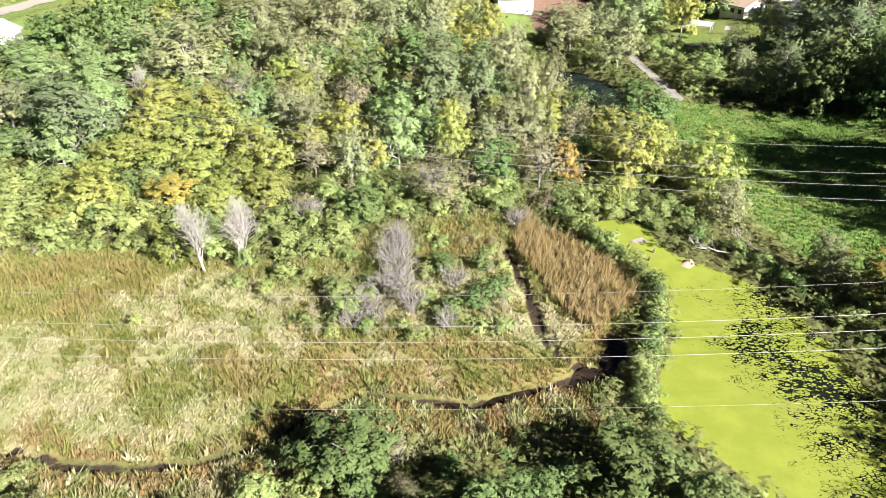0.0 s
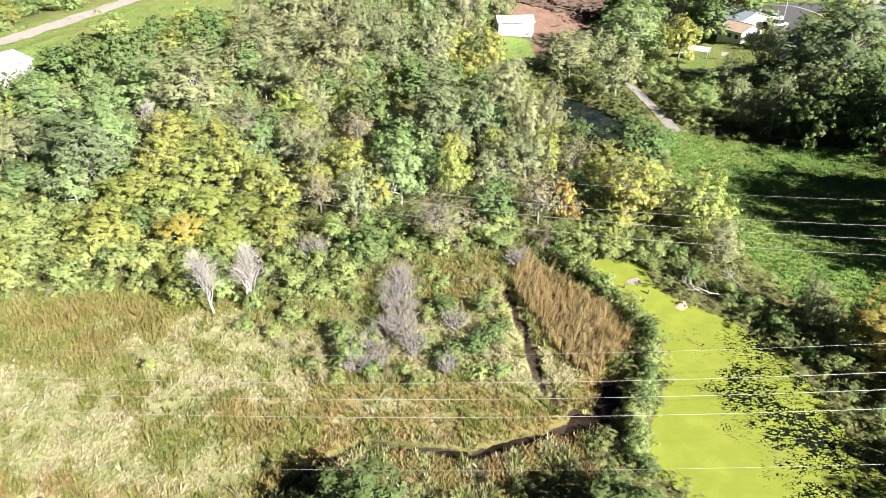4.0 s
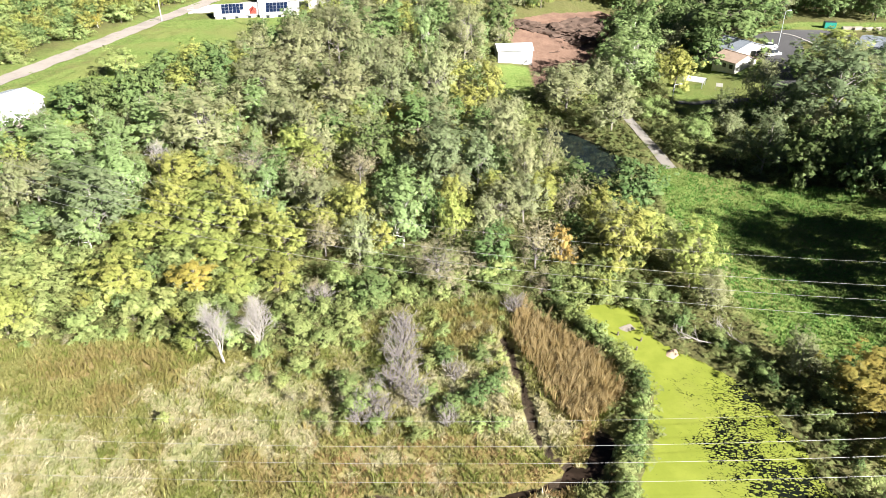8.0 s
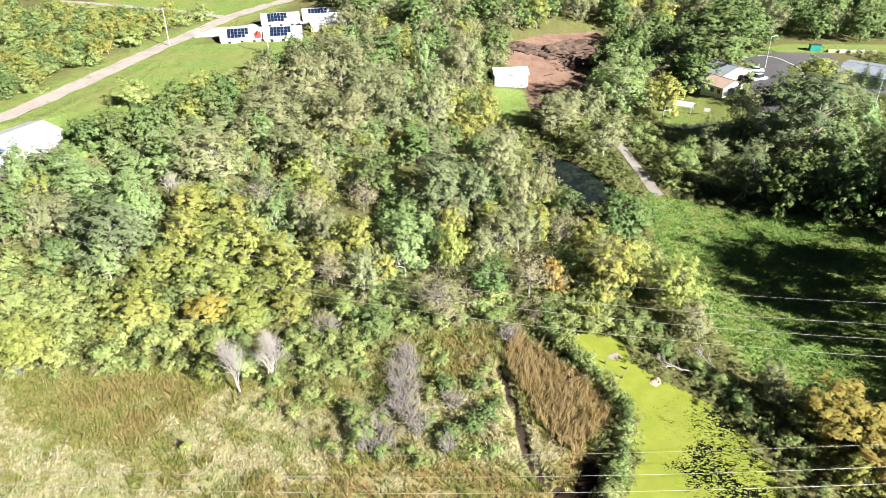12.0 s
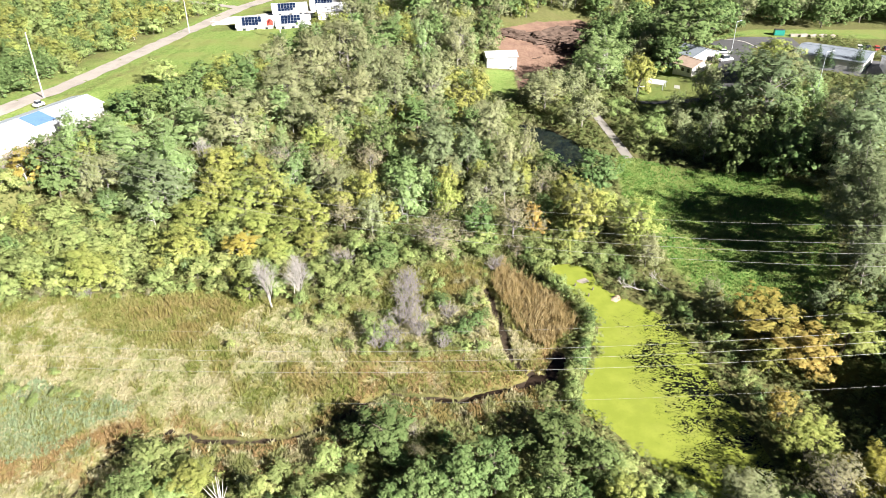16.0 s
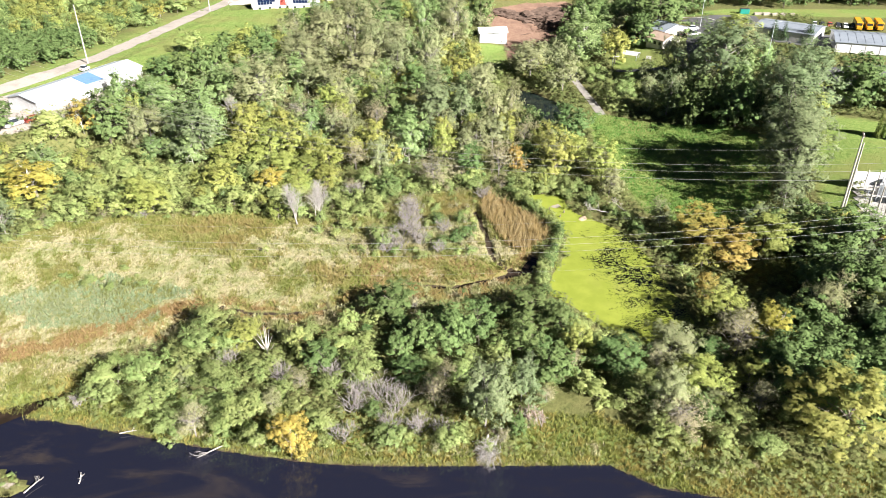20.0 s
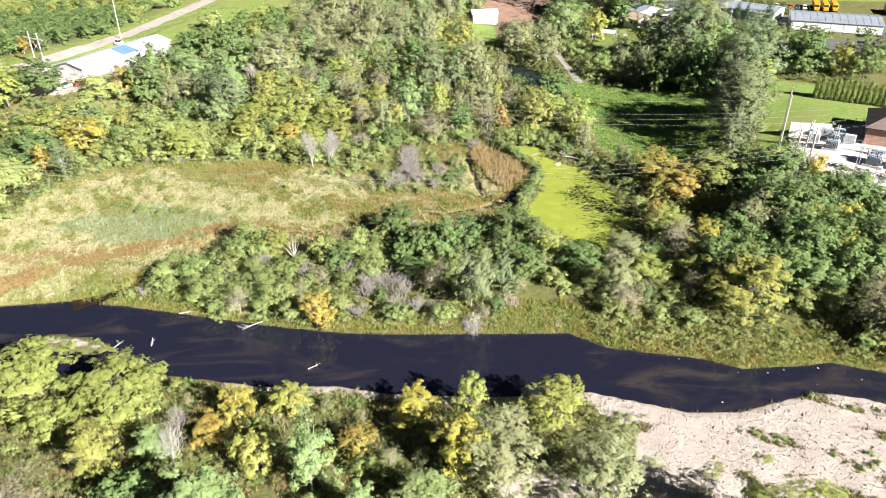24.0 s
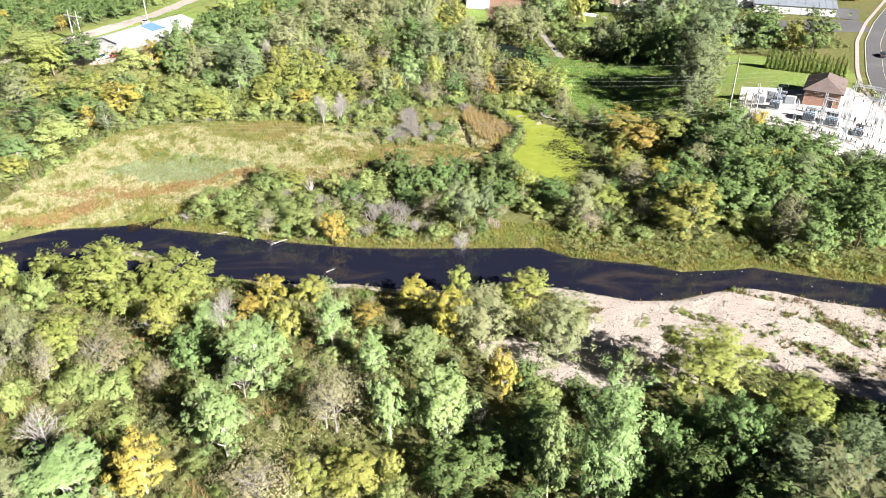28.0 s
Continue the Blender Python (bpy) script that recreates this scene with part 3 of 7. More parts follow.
def covers(x, y):
    """How much of each cover grows at a place."""
    n, s = np.interp(x, NORTH_X, NORTH_Y), np.interp(x, SOUTH_X, SOUTH_Y)
    mead = soft(MEADOW, x, y, 2)
    west = ease(-8, -34, x)
    straw = mead * np.clip(patches(5, x, y, 26) * 1.5 - 0.42 + 0.55 * west * ease(82, 66, y) + 0.35 * ease(68, 57, y), 0, 1)
    for cx, cy, r in ((-84, 76, 9), (-72, 79, 9), (-62, 72, 9), (-48, 66, 10), (-39, 62, 10), (-40, 54.5, 8), (-24, 55, 7), (-8, 63, 7)):
        straw = np.maximum(straw, mead * np.clip(1.25 - np.hypot(x - cx, (y - cy) * 1.3) / r, 0, 1))
    brown = np.maximum(np.clip(1.25 - np.hypot((x + 47) / 15, (y - 80.5) / 9), 0, 1), np.clip(1.25 - np.hypot((x + 26) / 13, (y - 66) / 10), 0, 1))
    brown = np.maximum(brown, np.clip(1.2 - np.hypot((x - 2) / 10, (y - 92) / 9), 0, 1))
    reed = np.maximum(soft(REED, x, y, 1) * np.clip(1.35 - away([(12, 99), (23, 85), (24.5, 77)], x, y) / 11.0, 0.2, 1) * np.clip(1.3 - 0.5 * patches(33, x, y, 9), 0, 1), mead * brown * np.clip(patches(31, x, y, 15) * 1.4 - 0.15, 0, 0.85))
    straw = straw * (1 - 0.8 * np.clip(reed, 0, 1)) * np.clip(0.35 + 1.1 * patches(32, x, y, 7), 0, 1)
    green = mead * np.clip(patches(34, x, y, 11) * 2.2 - 1.3, 0, 0.42)
    rust = mead * np.maximum(np.clip(1.25 - away(BROOK, x, y) / 3.6, 0, 1.0), np.clip(1.05 - away(CREEK, x, y) / 5.0, 0, 0.75))
    rust = np.maximum(rust, mead * np.clip(1.1 - np.hypot((x + 80) / 22, (y - 38) / 5), 0, 0.55))
    rust = np.maximum(rust, mead * np.clip(1.2 - np.hypot((x + 4) / 17, (y - 64) / 6.5), 0, 0.5))
    rust = rust * np.clip(0.45 + 0.9 * patches(41, x, y, 6), 0, 1)
    lush = np.maximum.reduce([soft(p, x, y, 1.5) for p in (FIELD, BACK_LAWN, WEST_LAWN, FAR_LAWN, HOUSE_LAWN, TREELINE_LAWN)])
    dry = soft(SUB_LAWN, x, y, 1.5)
    mead = np.maximum(mead, 0.5 * dry)
    lush = np.maximum(lush, 0.85 * dry)
    lush = np.maximum(np.maximum(lush, green), mead * np.clip(1 - np.hypot((x + 67) / 19, (y - 52.5) / 8.5), 0, 0.7))
    lush = np.maximum(lush, 0.8 * np.clip(1.3 - away(WEST_VERGE, x, y) / 14, 0, 1))
    bank = np.clip(1.2 - np.abs(y - n - 4) / 6.0, 0, 1) * (y > n)
    lush = np.maximum(lush, 0.55 * bank)
    bar = soft(GRAVEL_BAR, x, y, 1.2)
    edge = np.clip(1 - np.abs(s - y - 1.0) / 2.2, 0, 1) * ease(-45, -30, x)
    gravel = np.maximum.reduce([bar * np.clip(1.15 - 0.75 * patches(9, x, y, 12) * ease(52, 80, x), 0.25, 1), edge * 0.9, soft(YARD, x, y, 1), soft(WEST_YARD, x, y, 1.5),
                                0.6 * np.clip(depth_in(ISLET, x, y) / 2, 0, 1)])
    weed = np.zeros_like(x)
    for cx, cy, a, b in WEEDS:
        u, v = (x - cx) * 0.94 - (y - cy) * -0.34, (x - cx) * 0.34 + (y - cy) * 0.94
        weed = np.maximum(weed, np.clip(1.25 - np.hypot(u / a, v / b * 0.7), 0, 1) * np.clip(patches(int(cx), x, y, 5) * 2.4 - 0.6, 0, 1))
    gravel = gravel * (1 - 0.75 * weed * (y < 0))
    dirt = soft(DIRT_LOT, x, y, 2)
    wet = np.minimum(n - y, y - s)
    mud = np.maximum.reduce([np.clip(1.05 - away(CREEK, x, y) / (0.7 * creek_width(x)), 0, 1), np.clip(1.2 - away(GULLY, x, y) / (0.6 + 0.6 * patches(51, x, y, 5)), 0, 1), np.clip(0.5 + wet / 1.5, 0, 1),
                             np.clip(0.55 + depth_in(POND, x, y) / 2, 0, 1), np.clip(0.5 + depth_in(BACK_POND, x, y) / 3, 0, 1)])
    mud = np.where(depth_in(ISLET, x, y) > -0.5, 0, mud)
    return mead, lush, gravel, rust, dirt, straw, reed, mud


cov = covers(xs, ys)
for title, four in (("cover_a", cov[:4]), ("cover_b", cov[4:])):
    at = ground_mesh.color_attributes.new(title, "FLOAT_COLOR", "POINT")
    at.data.foreach_set("color", np.stack(four, 1).astype(np.float32).ravel())
ground = tagged(new("ground", ground_mesh), "wetland ground with dry grass, soil, gravel and low scrub", "ground", kind="structure")


# ---- water ----
def grid_sheet(poly, z, step, material, name):
    px_, py_ = [p[0] for p in poly], [p[1] for p in poly]
    gx, gy = np.arange(min(px_) - 2, max(px_) + 2, step), np.arange(min(py_) - 2, max(py_) + 2, step)
    X, Y = np.meshgrid(gx, gy)
    i = np.arange(X.size).reshape(X.shape)
    q = np.stack([i[:-1, :-1], i[:-1, 1:], i[1:, 1:], i[1:, :-1]], -1).reshape(-1, 4)
    keep = depth_in(poly, X.ravel(), Y.ravel())[q].max(1) > -1.3
    q = q[keep]
    used = np.unique(q)
    back = np.full(X.size, -1)
    back[used] = np.arange(len(used))
    v = np.stack([X.ravel()[used], Y.ravel()[used], np.full(len(used), z)], 1)
    return array_mesh(name, v, back[q], material), v


rx_ = np.concatenate([np.arange(-300, -110, 8.0), np.arange(-110, 110, 1.5), np.arange(110, 301, 8.0)])
rv, rq = [], []
for i, x in enumerate(rx_):
    a, b = np.interp(x, SOUTH_X, SOUTH_Y) - 1.0, np.interp(x, NORTH_X, NORTH_Y) + 0.6
    rv += [(x, a + (b - a) * k / 6, 0.0) for k in range(7)]
    if i:
        rq += [((i - 1) * 7 + k, i * 7 + k, i * 7 + k + 1, (i - 1) * 7 + k + 1) for k in range(6)]
river = tagged(new("river", array_mesh("river", np.array(rv), np.array(rq), river_material())), "dark slow river with brown shallows", "river", kind="structure")

pond_mesh, pv = grid_sheet(POND, POND_Z, 0.8, duckweed_material(), "pond")
open_side = np.clip(1.35 - np.hypot((pv[:, 0] - 39.0 - 0.1 * (66 - pv[:, 1])) / 9.0, (pv[:, 1] - 65) / 17.0), 0, 0.95)
open_side = np.maximum(open_side, 0.78 * ease(-4, 4, pv[:, 0] - np.interp(pv[:, 1], [36, 45, 58, 70, 80, 98], [36, 34, 32, 33, 39, 60])) * ease(92, 80, pv[:, 1]))
at = pond_mesh.color_attributes.new("open_side", "FLOAT_COLOR", "POINT")
at.data.foreach_set("color", np.stack([open_side] * 3 + [np.ones_like(open_side)], 1).astype(np.float32).ravel())
pond = tagged(new("pond", pond_mesh), "pond covered with bright yellow-green duckweed", "pond", kind="structure")
bp_mesh, _ = grid_sheet(BACK_POND, BACK_POND_Z, 1.5, still_water("dark_pond_water", (0.007, 0.011, 0.011), (0.02, 0.03, 0.023)), "back_pond")
tagged(new("back_pond", bp_mesh), "dark open pond water between trees", "pond", kind="structure")


def ribbon(name, line, width, material, lift, label, category, flat_z=None, every=2.0, kind="structure"):
    """A strip along a line, laid on the ground."""
    pts = []
    for (x0, y0), (x1, y1) in zip(line, line[1:]):
        m = max(1, int(math.hypot(x1 - x0, y1 - y0) / every))
        pts += [(x0 + (x1 - x0) * k / m, y0 + (y1 - y0) * k / m) for k in range(m)]
    pts.append(line[-1])
    P = np.array(pts, float)
    for _ in range(3):
        P[1:-1] = (P[:-2] + 2 * P[1:-1] + P[2:]) / 4
    T = np.gradient(P, axis=0)
    T /= np.linalg.norm(T, axis=1)[:, None] + 1e-9
    N = np.stack([-T[:, 1], T[:, 0]], 1)
    cols = 3 if callable(width) else max(2, int(width / 2.5) + 1)
    v, q = [], []
    for i in range(len(P)):
        for k in range(cols):
            w = float(width(P[i][0])) if callable(width) else width
            x, y = P[i] + N[i] * w * (k / (cols - 1) - 0.5)
            v.append((x, y, gz(x, y) + lift if flat_z is None else flat_z(x, y)))
        if i:
            q += [((i - 1) * cols + k, (i - 1) * cols + k + 1, i * cols + k + 1, i * cols + k) for k in range(cols - 1)]
    me = array_mesh(name, np.array(v), np.array(q)[:, ::-1], material)
    return tagged(new(name, me), label, category, kind=kind)


def hugging_patch(name, poly, lift, material, label, category):
    """A paved or stoned patch that follows the ground."""
    me, v = grid_sheet(poly, 0.0, 1.0, material, name)
    z = height(v[:, 0], v[:, 1]) + lift
    me.vertices.foreach_set("co", np.stack([v[:, 0], v[:, 1], z], 1).astype(np.float32).ravel())
    me.update()
    return tagged(new(name, me), label, category, kind="structure")


CRUSHED = surface("crushed_limestone", (0.40, 0.38, 0.355), (0.52, 0.50, 0.47), 9, 0.25, 0.95, bump=0.4, wear=(0.40, 0.38, 0.35))
hugging_patch("stone_yard", YARD, 0.08, CRUSHED, "pale crushed stone under the substation", "yard")
CREEK_WATER = still_water("creek_water", (0.018, 0.013, 0.009), (0.036, 0.025, 0.018))
ribbon("creek", CREEK, creek_width, CREEK_WATER, 0, "narrow dark creek winding through the meadow", "creek",
       lambda x, y: float(np.interp(x, [-72, -60, -50, 19], [0.03, 0.35, 0.8, 1.02])))

# ---- roads, paths and paved yards ----
WEST_ROAD = [(-150, 112), (-134, 142), (-120, 164), (-113, 180), (-107, 205), (-99, 242), (-93, 266), (-86, 295), (-76, 318), (-60, 345)]
ribbon("road", WEST_ROAD, 6.5, ROAD_GRAVEL, 0.12, "pale gravel road climbing past a lawn", "road")
ribbon("driveway", [(-170, 330), (-148, 323), (-116, 310), (-91, 298), (-86, 293)], 4.0, ROAD_GRAVEL, 0.16, "pale driveway across a lawn", "driveway")
ribbon("house_yard", [(-92, 268), (-70, 276), (-52, 282)], 14, CONCRETE, 0.1, "pale paved yard before the houses", "yard")
ribbon("footpath", FOOTPATH, 2.6, PATH_GRAVEL, 0.1, "straight pale gravel footpath", "footpath")
ribbon("footpath", [(47, 190), (52, 194), (60, 194), (70, 190), (80, 186)], 2.4, ASPHALT, 0.1, "shaded asphalt path joining the footpath", "footpath")
EAST_ROAD = [(133, 30), (136, 55), (138, 73), (141, 88), (148, 105), (164, 138), (180, 163), (211, 206)]
ribbon("road", EAST_ROAD, 9.5, ASPHALT, 0.10, "curving asphalt street", "road")
ribbon("road_marking", EAST_ROAD, 0.14, PAINT_LINE, 0.15, "worn yellow centre line on the street", "road marking")
for side, w in ((-1, 0.5), (1, 0.5)):
    ribbon("kerb", [(x + side * 5.0, y - side * 1.2) for x, y in EAST_ROAD], 0.22, CONCRETE, 0.22, "pale concrete kerb along the street", "kerb")
ribbon("pavement", [(x - 7.6, y + 2.0) for x, y in EAST_ROAD], 1.2, PINK_PAVING, 0.16, "pinkish concrete pavement beside the street", "pavement")
ribbon("lot", [(93, 190), (97, 208), (103, 222), (106, 236)], 10, ASPHALT, 0.10, "grey asphalt drive to a turning circle", "road")
ribbon("lot", [(100, 232), (112, 234), (128, 232)], 15, ASPHALT, 0.13, "grey asphalt turning circle", "road")
ribbon("lot", [(117, 216), (140, 196), (176, 178)], 22, ASPHALT, 0.16, "grey asphalt yard before the garages", "parking lot")
ribbon("lot", [(112, 148), (126, 158), (142, 160), (170, 160)], 17, ASPHALT, 0.12, "grey asphalt yard behind a small building", "parking lot")
ribbon("kerb", [(109, 212), (112, 222), (110, 236), (102, 243), (92, 242)], 0.5, CONCRETE, 0.2, "pale concrete kerb round the turning circle", "kerb")


# ---- plants ----
def leaf_cloud(rng, centres, radii, count, size, squash=0.85, droop=0.0, comb=0.0, thin=1.0):
    """Leaf sprays on the outside of round branch clumps: three corners each; comb lays them along the rising twigs."""
    c, r = np.asarray(centres, float), np.asarray(radii, float)
    w = r ** 2
    k = rng.choice(len(c), count, p=w / w.sum())
    d = rng.normal(size=(count, 3))
    d /= np.linalg.norm(d, axis=1)[:, None]
    d[:, 2] = d[:, 2] * 0.8 + 0.22
    reach = rng.uniform(0.75, 1.35, (len(c), 3))
    rad = r[k] * (0.5 + 0.7 * rng.rand(count))
    p = c[k] + d * rad[:, None] * reach[k] * np.array([1, 1, squash])
    p[:, 2] -= droop * rng.rand(count) * r[k]
    up = np.array([0, 0, 1.0])
    mid = np.average(c, axis=0) if len(c) < 400 else None
    out = np.tile(up, (count, 1)) if mid is None else (p - mid) / (np.linalg.norm(p - mid, axis=1)[:, None] + 1e-6)
    lit = d * 0.36 + out * 0.42 + rng.normal(size=(count, 3)) * 0.1 + up * 0.45
    lit /= np.linalg.norm(lit, axis=1)[:, None]
    nrm = lit + rng.normal(size=(count, 3)) * 0.33
    nrm /= np.linalg.norm(nrm, axis=1)[:, None]
    t = (1 - comb) * rng.normal(size=(count, 3)) + comb * 2.2 * (out * 0.6 + up * 0.7)
    t -= nrm * (t * nrm).sum(1)[:, None]
    t /= np.linalg.norm(t, axis=1)[:, None] + 1e-9
    b = np.cross(nrm, t)
    a = size * rng.uniform(0.6, 1.35, count)[:, None] / math.sqrt(thin)
    bb = a * rng.uniform(0.5, 0.9, count)[:, None] * thin
    a = a * 1.15
    v = np.stack([p + t * a, p - t * a * 0.6 + b * bb, p - t * a * 0.5 - b * bb * 1.1], 1).reshape(-1, 3)
    turn = (np.cross(v[1::3] - v[0::3], v[2::3] - v[0::3]) * lit).sum(1) < 0
    q = np.arange(3 * count).reshape(-1, 3)
    q[turn] = q[turn][:, ::-1]
    return v, q, np.repeat(lit, 3, 0)


# height, crown radius, crown's foot, clumps, clump size, leaf, squash
KINDS = {
    "willow": (12.0, 4.1, 0.14, 150, 0.62, 0.27, 1.25),
    "poplar": (12.0, 3.7, 0.09, 130, 0.55, 0.27, 1.3),
    "ash": (11.0, 4.0, 0.12, 140, 0.56, 0.26, 0.95),
    "maple": (11.0, 4.2, 0.08, 150, 0.58, 0.26, 0.9),
    "birch": (11.0, 3.8, 0.14, 130, 0.55, 0.26, 0.95),
    "cottonwood": (13.0, 4.2, 0.10, 150, 0.62, 0.27, 1.1),
    "russet": (11.0, 3.9, 0.14, 130, 0.55, 0.26, 0.95),
    "bare": (9.0, 3.4, 0.2, 90, 0.7, 0.20, 1.1),
    "shrub": (4.0, 2.2, 0.0, 60, 0.45, 0.165, 0.85),
    "gold": (5.0, 2.5, 0.0, 64, 0.48, 0.20, 0.85),
}
COMB = {"willow": 0.62, "cottonwood": 0.35, "bare": 0.7, "shrub": 0.3, "poplar": 0.15}
LEAVES = {"grand": 8500, "near": 4200, "mid": 2500, "far": 1700, "dim": 700}
GROWTH = {"grand": 0.72, "near": 1.06, "mid": 1.3, "far": 1.52, "dim": 2.3}


def branch(shape, rng, p, d, length, radius, level, tips):
    """A bough that bends, and its side branches."""
    q = p + d * length * 0.5 + Vector(rng.normal(size=3)) * length * 0.06
    e = q + (d + Vector((rng.normal() * 0.25, rng.normal() * 0.25, 0.18))).normalized() * length * 0.55
    shape.tube([p, q, e], [radius, radius * 0.72, radius * 0.35], 4 if level < 2 else 3, False)
    tips.append((e, length))
    if level >= 3:
        return
    for k in range(4 if level < 2 else 3):
        s = 0.35 + 0.6 * rng.rand()
        base = p + (q - p) * min(1, s * 2) if s < 0.5 else q + (e - q) * (s * 2 - 1)
        w = Vector(rng.normal(size=3))
        w = (w - d * w.dot(d)).normalized()
        branch(shape, rng, base, (d * 0.75 + w * 0.75 + Vector((0, 0, 0.15))).normalized(), length * (0.55 - 0.1 * rng.rand()), radius * 0.5, level + 1, tips)


def tree_meshes(kind, detail, seed):
    rng = np.random.RandomState(seed)
    h, R, foot, n, cr, leaf, squash = KINDS[kind]
    low, high = h * foot, h
    centres, radii = [], []
    boughs = []
    many = 6 if kind in ("shrub", "gold") else 12
    for k in range(many):
        a, t = 2.4 * k + rng.uniform(0, 0.9), ((k + 0.6) / many) ** 0.8
        wide = math.sin(math.pi * min(1, 0.24 + 0.66 * t)) ** 0.7
        if kind == "poplar":
            wide = (1.08 - t) ** 0.55 * min(1, 0.5 + t * 3)
        big = R * rng.uniform(0.24, 0.40)
        rr = R * wide * rng.uniform(0.42, 0.86)
        boughs.append((math.cos(a) * rr, math.sin(a) * rr, low + (high - low) * (0.14 + 0.80 * t) - 0.4 * big, big))
    share = np.array([b[3] ** 2 for b in boughs])
    for b in boughs:
        centres.append(b[:3])
        radii.append(cr)
    while len(centres) < n:
        bx, by, bz, big = boughs[rng.choice(many, p=share / share.sum())]
        o = rng.normal(size=3) * big * 0.92
        centres.append((bx + o[0], by + o[1], max(bz + o[2] * squash, low + 0.1)))
        radii.append(cr * rng.uniform(0.6, 1.55))
    wood = Shape()
    lean = Vector((rng.normal() * 0.04, rng.normal() * 0.04, 1)).normalized()
    sides = 7 if detail == "near" else 5
    top = h * 0.8
    if kind in ("shrub", "gold"):
        for k in range(5):
            c = Vector(centres[k])
            wood.tube([(0.15 * rng.normal(), 0.15 * rng.normal(), -0.3), c * 0.5, c], [0.07, 0.05, 0.02], 4, False)
    else:
        br = 0.014 * h + 0.04
        wood.tube([(0, 0, -0.6), lean * h * 0.04, lean * h * 0.3, lean * h * 0.55, lean * top], [br * 1.25, br, br * 0.8, br * 0.5, br * 0.15], sides)
        limbs = {"grand": 12, "near": 12, "mid": 9, "far": 5, "dim": 3}[detail]
        for k in range(min(limbs, n)):
            c = Vector(centres[k])
            start = lean * max(h * 0.16, min(c.z - 0.3 * R, top * 0.8) * 0.8)
            middle = (start + c) * 0.5 + Vector((rng.normal() * 0.3, rng.normal() * 0.3, 0.35))
            wood.tube([start, middle, c], [br * 0.5, br * 0.32, br * 0.1], 5 if detail == "near" else 4, False)
        for k in range(limbs, min(n, limbs * (5 if kind in ("willow", "poplar") else 3))):
            c = Vector(centres[k])
            start = Vector(centres[k % limbs]) * 0.62 + lean * h * 0.08
            out = c + (c - start) * 0.12
            wood.tube([start, (start + c) * 0.5 + Vector((0, 0, 0.2)), out], [br * 0.2, br * 0.13, br * 0.05], 3, False)
    count = LEAVES[detail]
    if kind in ("shrub", "gold"):
        count = int(count * 0.5)
    if kind == "poplar":
        count = int(count * 0.92)
    if kind == "bare":
        tips = []
        for k in range({"grand": 9, "near": 9, "mid": 6, "far": 4, "dim": 2}[detail]):
            a = k * 0.7 + rng.rand()
            start = lean * h * (0.18 + 0.06 * k)
            branch(wood, rng, start, Vector((math.cos(a), math.sin(a), 1.1)).normalized(), h * 0.33 * (1 - 0.05 * k), 0.07, 1 if detail == "near" else 2, tips)
        v, q, lit = leaf_cloud(rng, centres, np.array(radii) * 1.1, int(count * 0.5), leaf * 0.85 * GROWTH[detail], squash, 0.0, COMB["bare"], 0.6)
    else:
        v, q, lit = leaf_cloud(rng, centres, radii, count, leaf * GROWTH[detail], squash, 0.1, COMB.get(kind, 0.0), 0.65 if kind in ("willow", "cottonwood") else 1.0)
    trunk = wood.mesh(kind + "_trunk", PALE_BARK if kind in ("poplar", "birch") else GREY_TWIG if kind in ("willow", "bare", "cottonwood") else BARK, True)
    return trunk, array_mesh(kind + "_crown", v, q, LEAF[kind], lit)


WORDS = {
    "willow": ("willow_tree", "willow with greyish olive leaves", "tree"),
    "poplar": ("poplar_tree", "poplar with pale silvery green leaves and light bark", "tree"),
    "ash": ("ash_tree", "ash tree turning yellow-green in early autumn", "tree"),
    "cottonwood": ("cottonwood_tree", "cottonwood with sage green leaves and upswept boughs", "tree"),
    "maple": ("maple_tree", "broad leafy tree with dense green crown", "tree"),
    "birch": ("birch_tree", "tree with orange-yellow autumn leaves", "tree"),
    "russet": ("russet_tree", "tree with brownish orange autumn leaves", "tree"),
    "bare": ("thinning_tree", "half-bare tree with brownish thin crown", "tree"),
    "shrub": ("shrub", "bushy green shrub in the wet scrub", "shrub"),
    "gold": ("thicket_bush", "yellow-green bush in a dense thicket", "shrub"),
}
POOL = {}
PLANTED = []
COUNT = {}
rng_place = random.Random(11)


def plant(kind, x, y, h, detail="mid", wide=1.0, label=""):
    detail = "far" if h < 2.0 else "mid" if h < 4.0 and detail == "near" else detail
    if y < 230 and h > 1.3 * KINDS[kind][0]:
        detail = "grand" if detail == "near" or h > 1.5 * KINDS[kind][0] else "near"
    if wide > 1.4 and detail in ("far", "mid"):
        detail = {"far": "mid", "mid": "near"}[detail]
    key = (kind, detail)
    if key not in POOL:
        POOL[key] = [tree_meshes(kind, detail, 31 * k + 7 * len(POOL)) for k in range(4 if detail == "near" else 2 if detail == "grand" else 3)]
    trunk, crown = rng_place.choice(POOL[key])
    s = h / KINDS[kind][0]
    name, words, cat = WORDS[kind]
    m = pose(x, y, gz(x, y), rng_place.uniform(-3, 3), rng_place.uniform(-3, 3), rng_place.uniform(0, 360)) @ Matrix.Diagonal((s * wide, s * wide, s, 1))
    size = "" if cat == "shrub" else ("tall " if h > 13 else "young " if h < 7 else "")
    ob = thing(name, m, label or size + words, cat, "trees of the wetland woods" if cat == "tree" else "bushes of the wetland")
    part("trunk" if cat == "tree" else "stem", trunk, None, ob)
    part("crown", crown, None, ob)
    PLANTED.append((x, y, h * 0.3 * wide))
    COUNT[kind] = COUNT.get(kind, 0) + 1
    return ob


REST = []


